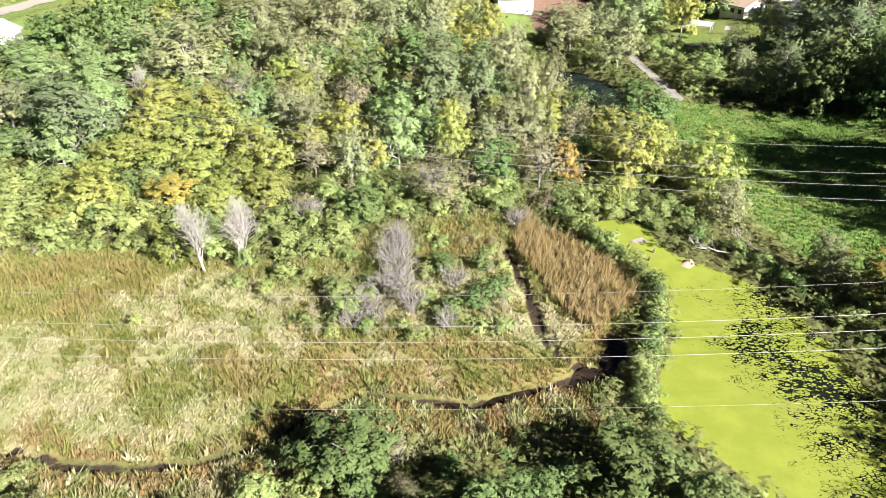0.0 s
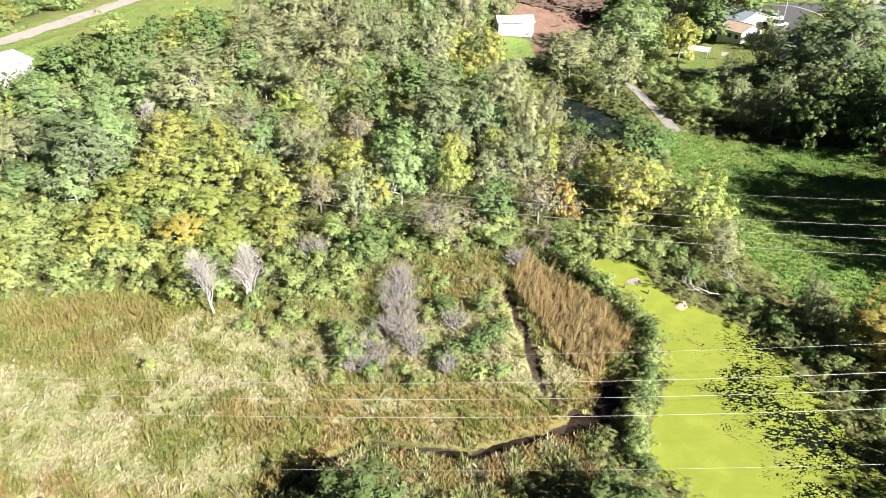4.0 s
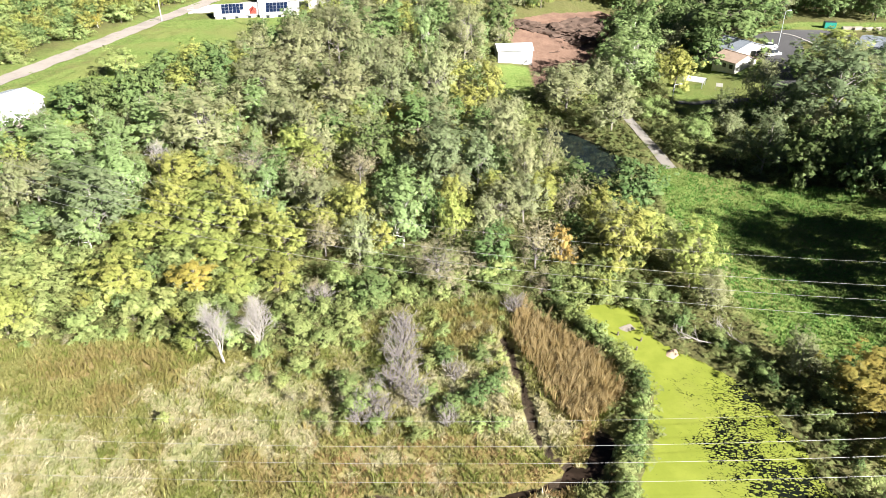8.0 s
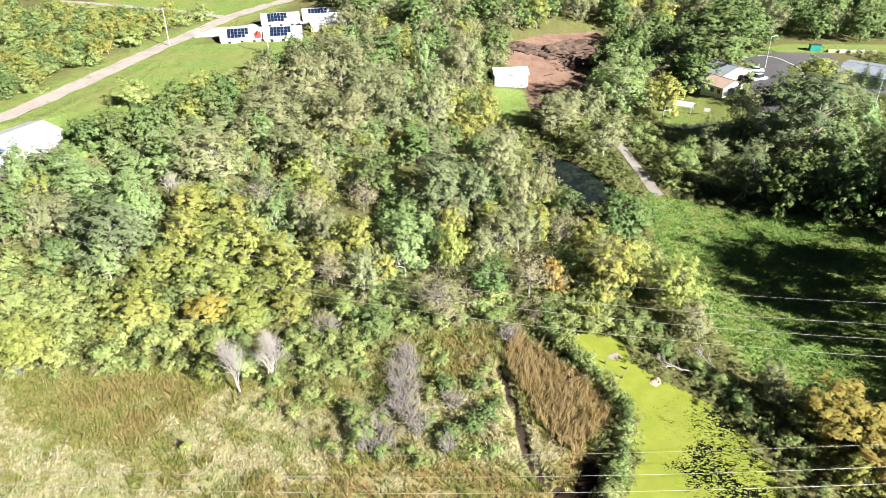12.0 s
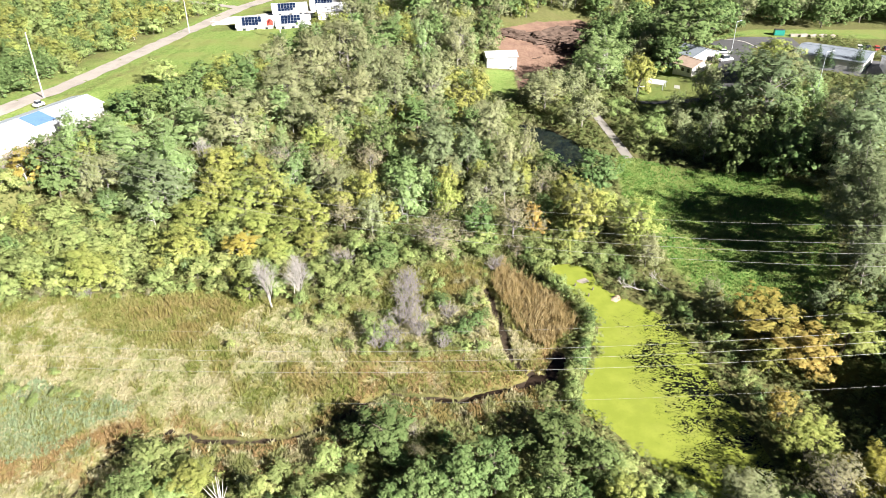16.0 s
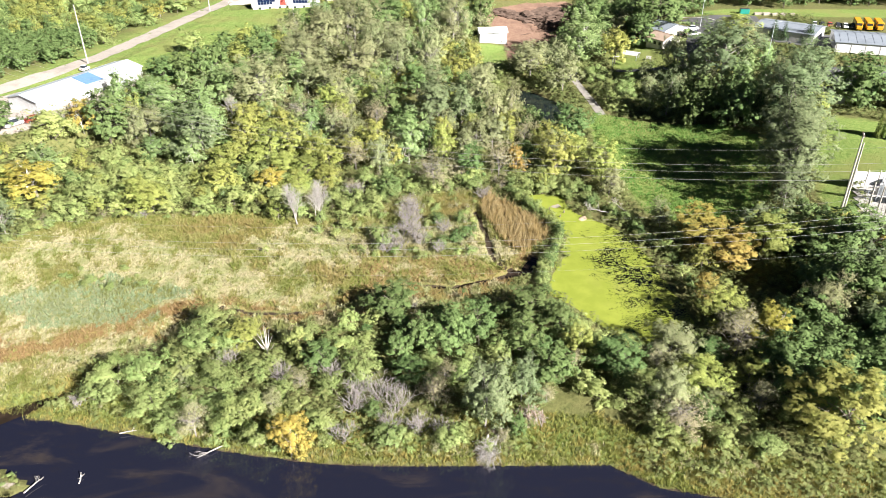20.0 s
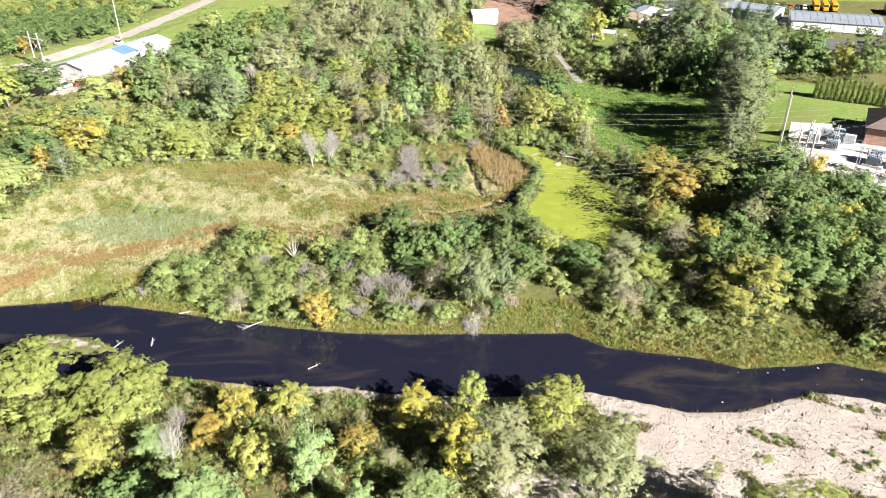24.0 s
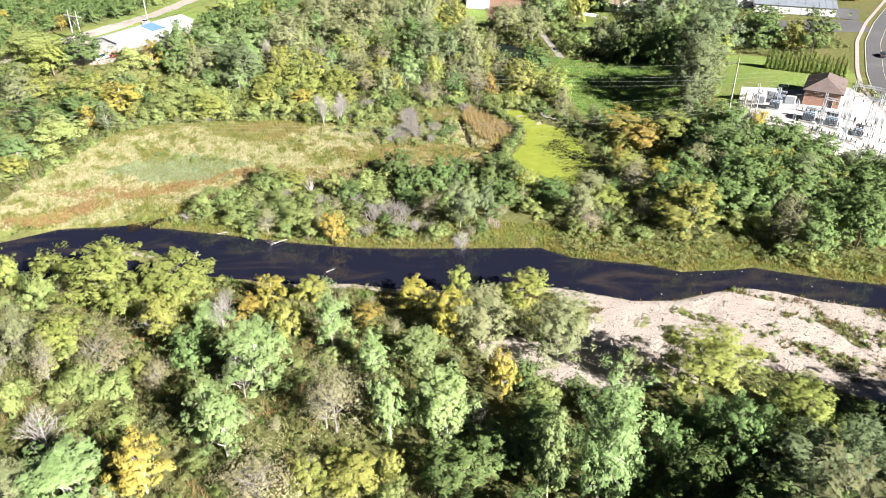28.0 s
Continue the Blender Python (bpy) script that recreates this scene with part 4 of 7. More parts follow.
def grow(kind, x, y, h, detail, wide):
    """Woods: the nearest of each kind are things, the rest one joined sheet of trees."""
    detail = "far" if h < 2.2 else detail
    if COUNT.get(kind, 0) < 285:
        plant(kind, x, y, h, detail, wide)
        return
    if (kind, detail) not in POOL:
        POOL[(kind, detail)] = [tree_meshes(kind, detail, 31 * k + 7 * len(POOL)) for k in range(3)]
    REST.append((kind, rng_place.choice(POOL[(kind, detail)])[1], x, y, h, wide, rng_place.uniform(0, 6.28)))
    PLANTED.append((x, y, h * 0.3 * wide))


def join_rest():
    for kind in sorted({r[0] for r in REST}):
        verts, stems, lits, faces = [], [], [], []
        base = 0
        for _, me, x, y, h, wide, turn in (r for r in REST if r[0] == kind):
            co = np.empty(len(me.vertices) * 3, np.float32)
            me.vertices.foreach_get("co", co)
            s = h / KINDS[kind][0]
            c, n = math.cos(turn) * s * wide, math.sin(turn) * s * wide
            co = co.reshape(-1, 3)
            z = gz(x, y)
            nv = np.empty(len(me.vertices) * 3, np.float32)
            me.attributes["custom_normal"].data.foreach_get("vector", nv)
            nv = nv.reshape(-1, 3)
            ca, sa = math.cos(turn), math.sin(turn)
            lits.append(np.stack([nv[:, 0] * ca - nv[:, 1] * sa, nv[:, 0] * sa + nv[:, 1] * ca, nv[:, 2]], 1))
            q = np.empty(len(me.loops), np.int32)
            me.loops.foreach_get("vertex_index", q)
            faces.append(q.reshape(-1, 3) + base)
            base += len(co)
            verts.append(np.stack([co[:, 0] * c - co[:, 1] * n + x, co[:, 0] * n + co[:, 1] * c + y, co[:, 2] * s + z], 1))
            w, t = 0.02 * h + 0.04, h * 0.75
            ring = np.array([(w, 0, -0.5), (0, w, -0.5), (-w, 0, -0.5), (0, -w, -0.5)])
            stems.append(np.concatenate([ring, ring * 0.3 + (0, 0, t)]) + (x, y, z))
        v = np.concatenate(verts)
        far_crowns = tagged(new(kind + "_stand", array_mesh(kind + "_stand", v, np.concatenate(faces), LEAF[kind], np.concatenate(lits))), "dense stand of trees: " + WORDS[kind][1], "woods", kind="stuff")
        sv = np.concatenate(stems)
        face = np.array([(0, 1, 5, 4), (1, 2, 6, 5), (2, 3, 7, 6), (3, 0, 4, 7)])
        q = (np.arange(len(stems))[:, None, None] * 8 + face[None]).reshape(-1, 4)
        tagged(new(kind + "_stand_trunks", array_mesh(kind + "_stand_trunks", sv, q, BARK)), "trunks of a dense stand of trees", "woods", kind="stuff")


def detail_at(x, y):
    return "dim" if y < -70 else "near" if y < 62 else "mid" if y < 150 else "far" if y < 240 or (y < 300 and x > 15) else "dim"


# trees that stand out one by one: kind, then place, height and width of each
SEEN = []
SEEN.append(("maple", [(-84.8, 160.3, 8.2, 1.4), (-79.8, 162.0, 10.2, 1.08), (-75.1, 165.5, 10.4, 0.89), (-71.1, 169.6, 10.4, 1.08), (-71.4, 183.5, 8.0, 1.5), (-62.3, 182.1, 9.8, 1.19), (-57.6, 186.3, 9.1, 1.08), (-87.9, 144.2, 8.7, 1.2), (-72.6, 134.5, 10.1, 1.27), (-50.5, 106.2, 5.3, 1.26), (-15.4, 149.1, 11.9, 1.01), (-6.6, 168.8, 10.2, 1.39), (-1.9, 120.8, 8.6, 0.79), (7.8, 109.9, 8.9, 0.99), (-12.1, 99.1, 5.4, 1.55), (36.9, 130.9, 10.5, 1.26), (27.7, 141.0, 6.3, 1.24), (-20.4, 225.6, 11.7, 1.55), (17.6, 247.3, 13.7, 1.08), (76.9, 216.7, 13.1, 1.24), (87.6, 231.5, 19.1, 1.55), (102.5, 247.9, 13.7, 1.55), (76.9, 169.5, 7.9, 1.08), (95.5, 194.5, 7.9, 1.38)]))
SEEN.append(("maple", [(74.8, 138.1, 14.2, 0.93), (82.1, 133.6, 14.3, 0.8), (118.7, 136.9, 13.8, 1.27), (83.5, 130.7, 13.9, 0.92), (75.6, 67.1, 9.8, 0.99), (76.5, 63.0, 6.1, 1.55), (45.3, 32.9, 5.1, 1.48), (71.9, 32.0, 11.5, 0.93), (79.2, 45.6, 12.5, 0.94), (-18.9, 32.4, 5.7, 1.26), (-8.6, 47.2, 7.1, 1.55), (-2.7, 36.1, 7.5, 0.96), (2.1, 36.7, 8.5, 1.19), (7.3, 38.6, 9.5, 0.9), (17.4, 44.4, 7.4, 1.55), (14.6, 36.6, 6.7, 1.08), (21.4, 40.9, 6.9, 1.08), (18.8, 29.1, 6.7, 1.38), (-4.4, 29.2, 4.5, 1.55), (-6.5, 34.6, 5.5, 1.08), (30.2, 30.9, 6.6, 1.55), (-39.8, -30.4, 8.9, 0.98), (44.0, -53.2, 11.2, 0.92)]))
SEEN.append(("maple", [(36.4, -58.5, 8.6, 1.08), (3.9, -56.9, 7.1, 1.55), (92.3, 50.6, 11.5, 1.18), (88.2, 31.9, 12.1, 1.08), (117.3, 132.7, 14.0, 1.18), (134.9, 128.9, 14.3, 1.08), (-114.6, 113.6, 10.4, 1.55), (-90.0, 125.7, 16.2, 0.96), (-107.2, 88.3, 9.5, 1.55), (-117.8, 81.6, 9.4, 1.55), (-86.8, 83.9, 9.0, 1.55)]))
SEEN.append(("gold", [(-82.8, 184.7, 6.9, 1.36), (-70.8, 101.2, 5.8, 1.36), (-74.7, 103.3, 6.4, 0.84), (-68.3, 104.8, 4.7, 1.36), (-54.4, 99.2, 4.4, 1.36), (-45.1, 95.5, 4.9, 1.36), (1.1, 95.4, 5.8, 1.36), (-17.2, 102.1, 5.9, 0.95), (-23.7, 35.9, 5.7, 0.83), (-15.7, 36.4, 3.9, 0.95), (25.4, 24.5, 3.2, 1.36), (-74.3, -11.6, 7.5, 0.85), (-63.9, -41.6, 6.8, 0.65), (-132.6, 119.4, 12.5, 1.36), (-100.9, 118.1, 8.2, 1.36), (-106.0, 66.8, 10.2, 1.36), (-98.0, 62.0, 7.4, 1.36), (-77.2, 103.1, 6.9, 1.36)]))
SEEN.append(("willow", [(-46.0, 180.6, 13.5, 1.73), (-39.7, 195.6, 14.9, 1.21), (-53.1, 152.5, 15.4, 1.71), (-80.7, 130.4, 9.3, 1.57), (-30.5, 209.5, 16.5, 1.37), (-36.2, 203.4, 13.6, 1.03), (-16.9, 198.0, 14.7, 1.38), (-2.6, 189.6, 17.2, 1.01), (-27.0, 178.2, 15.9, 1.43), (-13.7, 183.1, 14.1, 1.05), (-36.4, 168.3, 10.3, 1.55), (-29.8, 156.2, 11.8, 1.03), (-22.6, 192.1, 14.8, 0.89), (13.2, 154.4, 14.4, 1.14), (16.3, 138.4, 12.3, 0.81), (-24.3, 126.2, 9.8, 1.21), (-29.9, 132.4, 8.2, 1.21), (-15.1, 111.8, 10.0, 0.93), (10.7, 124.2, 9.4, 1.32), (41.8, 97.0, 7.6, 1.09), (32.2, 187.2, 12.0, 1.73), (41.3, 172.2, 12.1, 1.27), (22.0, 146.2, 11.4, 0.77), (15.3, 126.1, 9.8, 1.11)]))
SEEN.append(("willow", [(5.7, 223.6, 20.0, 0.82), (78.6, 176.0, 13.8, 0.95), (39.5, 34.7, 6.4, 1.73), (35.2, 19.9, 8.9, 0.99), (-68.8, -28.0, 10.3, 0.82), (9.5, -23.8, 11.0, 1.51), (22.7, -27.9, 11.5, 1.3), (33.2, -35.3, 7.4, 0.81), (-55.3, -58.1, 6.3, 1.21), (66.7, 38.5, 12.1, 1.03), (-83.6, 128.0, 10.1, 0.9), (-127.7, 94.3, 11.9, 1.21)]))
SEEN.append(("poplar", [(-45.9, 170.9, 9.9, 1.6), (-55.7, 177.1, 7.4, 1.9), (-65.0, 153.2, 10.6, 1.81), (-71.9, 150.6, 7.8, 1.66), (-84.4, 146.0, 8.8, 1.7), (-92.6, 142.6, 8.4, 0.98), (-91.6, 139.0, 8.2, 0.91), (-77.5, 140.4, 10.8, 1.9), (-64.9, 133.0, 12.9, 1.43), (-65.1, 126.0, 8.9, 1.9), (-77.3, 121.3, 6.0, 1.9), (-65.0, 116.3, 9.4, 1.34), (-18.3, 174.9, 9.0, 1.63), (-7.6, 117.0, 13.9, 1.05), (-5.5, 219.1, 16.6, 0.74), (53.0, 208.0, 18.2, 1.55), (-39.9, -19.2, 5.9, 1.55), (-16.4, -24.9, 11.2, 0.95), (-26.4, -36.5, 13.8, 1.34), (-28.6, -50.7, 13.0, 1.01), (-48.9, -57.8, 9.4, 1.89), (-9.1, -32.0, 8.1, 1.12), (-0.8, -29.0, 7.0, 1.9), (-4.9, -48.6, 12.4, 0.64)]))
SEEN.append(("poplar", [(3.2, -47.9, 13.5, 1.1), (23.1, -60.1, 21.4, 0.71), (16.8, -58.7, 14.8, 0.65), (-72.6, 123.2, 7.0, 1.85), (-100.7, 110.8, 6.7, 1.9), (-111.1, 56.8, 7.5, 1.76)]))
SEEN.append(("ash", [(-87.9, 139.4, 7.0, 1.29), (-55.1, 139.2, 8.3, 1.51), (-46.7, 129.7, 7.7, 1.53), (-53.1, 125.5, 9.5, 1.14), (-44.9, 119.4, 8.2, 1.25), (-38.9, 121.8, 9.9, 1.04), (-33.0, 118.8, 7.8, 1.39), (-47.7, 114.0, 6.6, 1.44), (-39.4, 110.1, 6.6, 1.59), (-33.2, 109.0, 6.1, 1.46), (-27.6, 103.8, 5.8, 1.47), (-56.8, 115.7, 6.0, 1.63), (-53.8, 119.4, 6.2, 1.46), (-55.1, 105.6, 6.6, 1.28), (-50.7, 101.6, 4.9, 1.54), (-34.4, 101.2, 4.8, 1.63), (-67.0, 90.5, 7.1, 1.63), (3.6, 194.5, 11.9, 1.14), (11.3, 186.9, 13.6, 0.81), (5.6, 180.8, 8.4, 1.41), (-28.3, 145.1, 7.9, 1.27), (-16.4, 120.7, 11.1, 0.9), (-11.2, 113.6, 7.7, 0.79), (1.8, 116.2, 11.3, 0.6)]))
SEEN.append(("ash", [(30.0, 108.5, 12.1, 0.99), (25.8, 99.2, 6.2, 0.72), (41.2, 104.1, 11.3, 1.06), (64.8, 201.8, 12.0, 1.04), (105.0, 195.4, 11.5, 1.63), (67.0, 66.6, 10.3, 1.45), (84.1, 70.2, 5.4, 1.63), (53.8, 63.2, 5.6, 1.14), (51.0, 43.6, 7.2, 1.57), (41.2, 25.0, 6.9, 1.63), (49.1, 25.9, 6.7, 1.14), (58.0, 14.2, 12.4, 1.37), (-33.4, 38.3, 5.3, 1.63), (23.6, 35.0, 6.4, 0.99), (-62.0, -8.8, 12.1, 1.49), (-76.6, -0.7, 6.5, 1.31), (-82.5, -5.9, 9.5, 0.71), (-48.0, -9.5, 10.6, 1.63), (-56.3, -15.3, 7.9, 1.14), (-46.8, -22.6, 11.1, 0.88), (-61.0, -28.8, 9.4, 1.36), (-24.4, -21.7, 8.8, 0.92), (-22.6, -8.6, 5.2, 1.56), (-46.3, -33.3, 4.7, 1.14)]))
SEEN.append(("ash", [(44.0, -38.5, 12.6, 1.5), (6.0, -8.9, 7.5, 0.8), (18.9, -11.2, 7.2, 1.59), (57.8, -45.0, 7.0, 1.63), (-4.6, -55.9, 5.5, 0.77), (-15.9, -58.0, 6.9, 0.84), (-9.6, -56.8, 5.9, 1.63), (78.2, 37.2, 10.6, 1.63), (126.6, 130.4, 10.6, 1.27), (77.8, 64.7, 8.2, 1.42), (-124.0, 110.5, 10.9, 1.56), (-109.4, 98.6, 9.8, 1.63), (-109.4, 48.6, 5.6, 1.6), (-69.4, 91.6, 8.9, 1.39), (-52.8, 100.4, 7.6, 1.32), (-124.4, 97.7, 10.0, 1.63)]))
SEEN.append(("bare", [(-40.3, 140.8, 9.4, 1.51), (15.9, 110.1, 9.7, 1.19), (-0.8, 103.9, 8.6, 1.57), (50.5, 34.3, 9.0, 1.57), (36.5, 17.7, 5.8, 1.57), (71.2, 42.0, 8.2, 1.57), (-36.3, 17.9, 6.3, 1.1), (-0.2, 22.9, 6.1, 1.1), (-61.0, -35.6, 10.0, 0.66), (-53.9, -31.5, 8.4, 1.57), (-43.8, -35.1, 5.0, 1.51), (-22.4, -59.3, 7.8, 1.57), (-13.3, -46.0, 12.9, 0.95)]))
SEEN.append(("birch", [(-41.3, 102.0, 5.9, 1.54), (-21.2, 13.9, 8.3, 0.88), (-29.7, -10.7, 7.3, 1.05), (-33.1, -15.7, 4.8, 1.71), (-38.0, -57.5, 10.0, 0.99), (3.6, -22.1, 10.7, 0.84), (-2.2, -10.0, 5.3, 1.71), (12.2, -39.4, 10.2, 0.6), (-96.2, 124.8, 9.6, 1.0), (-97.9, 98.2, 9.7, 1.71), (-101.8, 80.9, 8.0, 0.91)]))
SEEN.append(("cottonwood", [(0.3, 141.7, 15.0, 1.42), (6.8, 139.0, 13.1, 0.81), (89.3, 162.3, 19.0, 1.58), (68.3, 145.3, 13.5, 1.03), (82.8, 162.6, 8.4, 1.58), (103.5, 132.5, 19.4, 1.21), (7.3, 18.6, 12.7, 0.88), (13.3, 24.1, 7.8, 1.01), (52.0, -60.0, 11.1, 1.49), (58.1, -59.1, 12.8, 1.12), (-64.9, 120.3, 15.4, 1.35), (-95.7, 78.8, 9.9, 0.89)]))
SEEN.append(("russet", [(20.4, 109.7, 7.8, 0.71), (56.2, 71.8, 9.2, 1.67), (59.9, 63.5, 7.9, 1.67), (50.7, 51.8, 6.1, 1.0), (-10.9, -17.6, 4.7, 1.45)]))
SEEN.append(("shrub", [(53.9, 181.4, 6.2, 0.99), (60.2, 165.0, 6.2, 1.24), (54.6, 156.7, 4.9, 1.24), (-52.1, 28.8, 5.7, 1.24), (-47.8, 29.4, 4.9, 1.24), (-44.0, 23.1, 5.4, 1.24), (-54.3, 25.6, 4.2, 1.24), (-40.7, 36.5, 5.4, 1.24), (-40.7, 43.4, 5.2, 1.24), (-35.0, 27.7, 5.4, 1.24), (-29.5, 19.5, 6.0, 1.1), (-26.7, 15.5, 4.4, 0.87), (-12.3, 30.7, 4.6, 1.24), (-36.1, 36.8, 4.3, 1.02), (-40.4, 19.5, 3.9, 1.24), (-6.9, 15.5, 3.6, 1.24), (2.3, 15.5, 3.6, 1.24), (-54.6, -36.3, 5.7, 1.24), (-49.5, -37.9, 4.9, 1.24), (-57.4, -38.6, 4.3, 1.24), (-37.3, -37.4, 4.1, 1.24), (18.5, -39.7, 4.5, 1.24), (-83.1, 92.8, 6.7, 1.24)]))
SEEN.append(("cottonwood", [(83, 97, 20, 1.2), (87, 104, 18, 1.1), (80.5, 90.5, 17, 1.1), (94, 124, 19, 1.25), (78.5, 84, 11, 1.2)]))
for kind, spots in SEEN:
    for x, y, h, wide in spots:
        if not any(depth_in(p, x, y) > 0.3 for p in (POND, BACK_POND, MEADOW)) and away(FOOTPATH, x, y) > 3:
            plant(kind, x, y, h, detail_at(x, y), wide)
seen_snags = [(-61, 143, 9), (-37, -20, 8)]


def dead_tree(x, y, h, seed, label, lean=(0, 0), material=None, spread=0.6, name="dead_tree", boughs=34):
    rng = np.random.RandomState(seed)
    limb, trunk, tips = Shape(), Shape(), []
    way = Vector((lean[0], lean[1], 1)).normalized()
    br = 0.011 * h + 0.03
    trunk.tube([(0, 0, -0.5), way * h * 0.25, way * h * 0.6, way * h], [br * 1.4, br, br * 0.6, br * 0.15], 6)
    for k in range(boughs):
        t = 0.14 + 0.76 * k / boughs
        a = k * 2.4 + rng.rand()
        branch(limb, rng, way * h * t, Vector((math.cos(a) * spread, math.sin(a) * spread, 1)).normalized(), h * 0.46 * (1.15 - t), br * 0.42 * (1.25 - t), 1, tips)
    ob = thing(name, pose(x, y, gz(x, y)), label, "dead tree")
    mat = material or DEAD_WOOD
    part("trunk", trunk, mat, ob)
    part("bough", limb, mat, ob)
    PLANTED.append((x, y, 1.8))
    return ob


dead_tree(-31.8, 83.4, 10.3, 3, "bare white dead tree leaning at the meadow's edge", (-0.2, 0.0), spread=0.36, boughs=56)
dead_tree(-26.8, 85, 10.3, 8, "bare white dead tree with a vine up its trunk", (-0.04, 0.05), spread=0.36, boughs=52)
plant("shrub", -26.6, 84.2, 3.4, "near", 0.6, "green vine climbing a dead tree")
dead_tree(-28.5, 88, 7, 12, "thin bare grey dead tree", (0.1, 0.1))
for k, (x, y, h) in enumerate(seen_snags):
    dead_tree(x, y, h, 40 + k, "forked bare white snag above the woods", (0.1, 0))


def split_snag(x, y, label):
    """A broken trunk that has split into tapering white prongs."""
    ob = thing("dead_tree", pose(x, y, gz(x, y)), label, "dead tree")
    rng = np.random.RandomState(21)
    part("trunk", Shape().tube([(0, 0, -0.3), (0.05, 0, 0.7), (0.1, 0.02, 1.5)], [0.22, 0.18, 0.14], 8), DEAD_WOOD, ob)
    for a, out, h in ((0.2, 1.3, 4.0), (1.0, 0.4, 5.6), (1.9, 0.5, 5.2), (2.9, 2.3, 3.6), (3.5, 1.2, 4.8), (5.0, 0.7, 4.2), (5.8, 1.9, 3.0), (0.6, 0.9, 4.9), (1.5, 0.2, 6.0), (2.4, 1.1, 4.4), (4.2, 1.6, 3.6)):
        e = Vector((math.cos(a) * out, math.sin(a) * out, h))
        q = e * 0.5 + Vector((rng.normal() * 0.15, rng.normal() * 0.15, 0.3))
        part("prong", Shape().tube([(0.06, 0, 0.9), q, e], [0.10, 0.07, 0.02], 5), DEAD_WOOD, ob)
    PLANTED.append((x, y, 2.2))


split_snag(-29.2, 36.4, "split white dead snag among bushes")
dead_tree(86, 62, 12, 23, "bare grey branching tree beside the substation", spread=1.2, material=GREY_TWIG)
dead_tree(79, 169, 12, 27, "bare grey tree near the turning circle", spread=0.9, material=GREY_TWIG)


for k, (x, y, h) in enumerate(((-49, -22, 8), (-29, -38, 9), (-70, -35, 8), (-15, -45, 8), (8, -48, 7.5), (-55, -50, 9), (-38, -14, 6), (3, -22, 7))):
    dead_tree(x, y, h, 90 + k, "bare pale tree among autumn woods", (0.05, 0.03), DEAD_WOOD if k % 2 else GREY_TWIG, 0.8)


def thicket(x, y, h, seed, label):
    """A many-stemmed bare grey bush."""
    rng = np.random.RandomState(seed)
    s, tips = Shape(), []
    for k in range(17):
        a = k * 0.9 + rng.rand()
        branch(s, rng, Vector((rng.normal() * 0.4, rng.normal() * 0.4, -0.1)), Vector((math.cos(a) * 0.6, math.sin(a) * 0.6, 1)).normalized(), h * 0.62, 0.075, 1, tips)
    ob = thing("bare_bush", pose(x, y, gz(x, y)), label, "shrub", "bare grey bushes")
    part("stem", s, GREY_TWIG, ob)
    PLANTED.append((x, y, 1.2))


for k, (x, y, h) in enumerate(((-6.5, 92, 4), (-6, 88.5, 5), (-6.5, 85, 5.5), (-6, 81, 5.5), (-5, 77.5, 5), (-4, 74.5, 4), (-7.5, 78, 4), (-10, 74, 4), (-11, 71, 3.5), (-8, 72, 3.5), (0.5, 71, 3), (1.5, 80, 3.5),
                               (-9, 24.5, 5), (-6, 22, 5), (-12.5, 25.5, 4.6), (-3, 18, 4.2), (-17, 30, 4.2), (-14, 16.5, 3.5), (-7, 18, 4), (1, 17.5, 3.5), (-13, 22, 4.5), (-25, 29, 4), (-57, 25, 2.5), (-35, 33, 4), (11, 97, 4), (-20, 98, 5), (-66, 92, 3), (-69, 88, 2.5))):
    thicket(x, y, h, 60 + k, "leafless grey bush with many thin stems")

BUSHES = [(4, 75, 3.2), (1, 73.5, 2.6), (6.5, 77, 2.8), (0, 83.5, 3), (5, 84, 2.6), (8, 80, 2), (-13, 77, 3), (-11.5, 73, 2.8), (-2, 76, 2), (-18, 88, 3), (-15, 93, 3.4), (-20.5, 82, 2.6), (-22, 90, 3.5), (-12, 97, 3.5)]
for x, y, h in BUSHES:
    plant("maple" if x > -1 else "shrub", x, y, h, "near", 1.25, "dark green leafy bush in tall dry grass")
SCRUB = [(-27, 80), (-29, 91), (-14, 100), (10, 102), (10, 88), (7, 69), (-12, 67), (-19, 73)]
for k in range(330):
    x, y = rng_place.uniform(-30, 11), rng_place.uniform(66, 103)
    if inside(SCRUB, x, y) and not any(math.hypot(x - a, y - b) < 1.5 for a, b, _ in PLANTED) and away(GULLY, x, y) > 1.2:
        plant(rng_place.choice(("shrub", "shrub", "gold", "bare", "bare")), x, y, rng_place.uniform(0.7, 1.9), "mid", 1.3, "low bush in the scrubby grass")
BELT = [(-36, 90), (-26, 91), (-12, 99), (18, 101.5), (30, 101), (34, 112), (8, 116), (-14, 113), (-36, 101)]
for k in range(420):
    x, y = rng_place.uniform(-36, 34), rng_place.uniform(88, 117)
    if inside(BELT, x, y) and not any(math.hypot(x - a, y - b) < 1.7 for a, b, _ in PLANTED):
        grow(rng_place.choice(("shrub", "shrub", "shrub", "gold", "gold", "bare")), x, y, rng_place.uniform(1.8, 3.8), "mid", 1.15)
for k in range(16):
    plant("shrub", rng_place.uniform(-78, -58), rng_place.uniform(57, 66), rng_place.uniform(0.7, 1.3), "mid", 1.5, "low grey-green bush in the meadow")
plant("ash", -36.8, 86.3, 5.0, "near", 1.1, "yellow-green young tree beside a dead tree")
plant("gold", -36.5, 71, 2.0, "near", 1.0, "small bright green bush alone in the meadow")
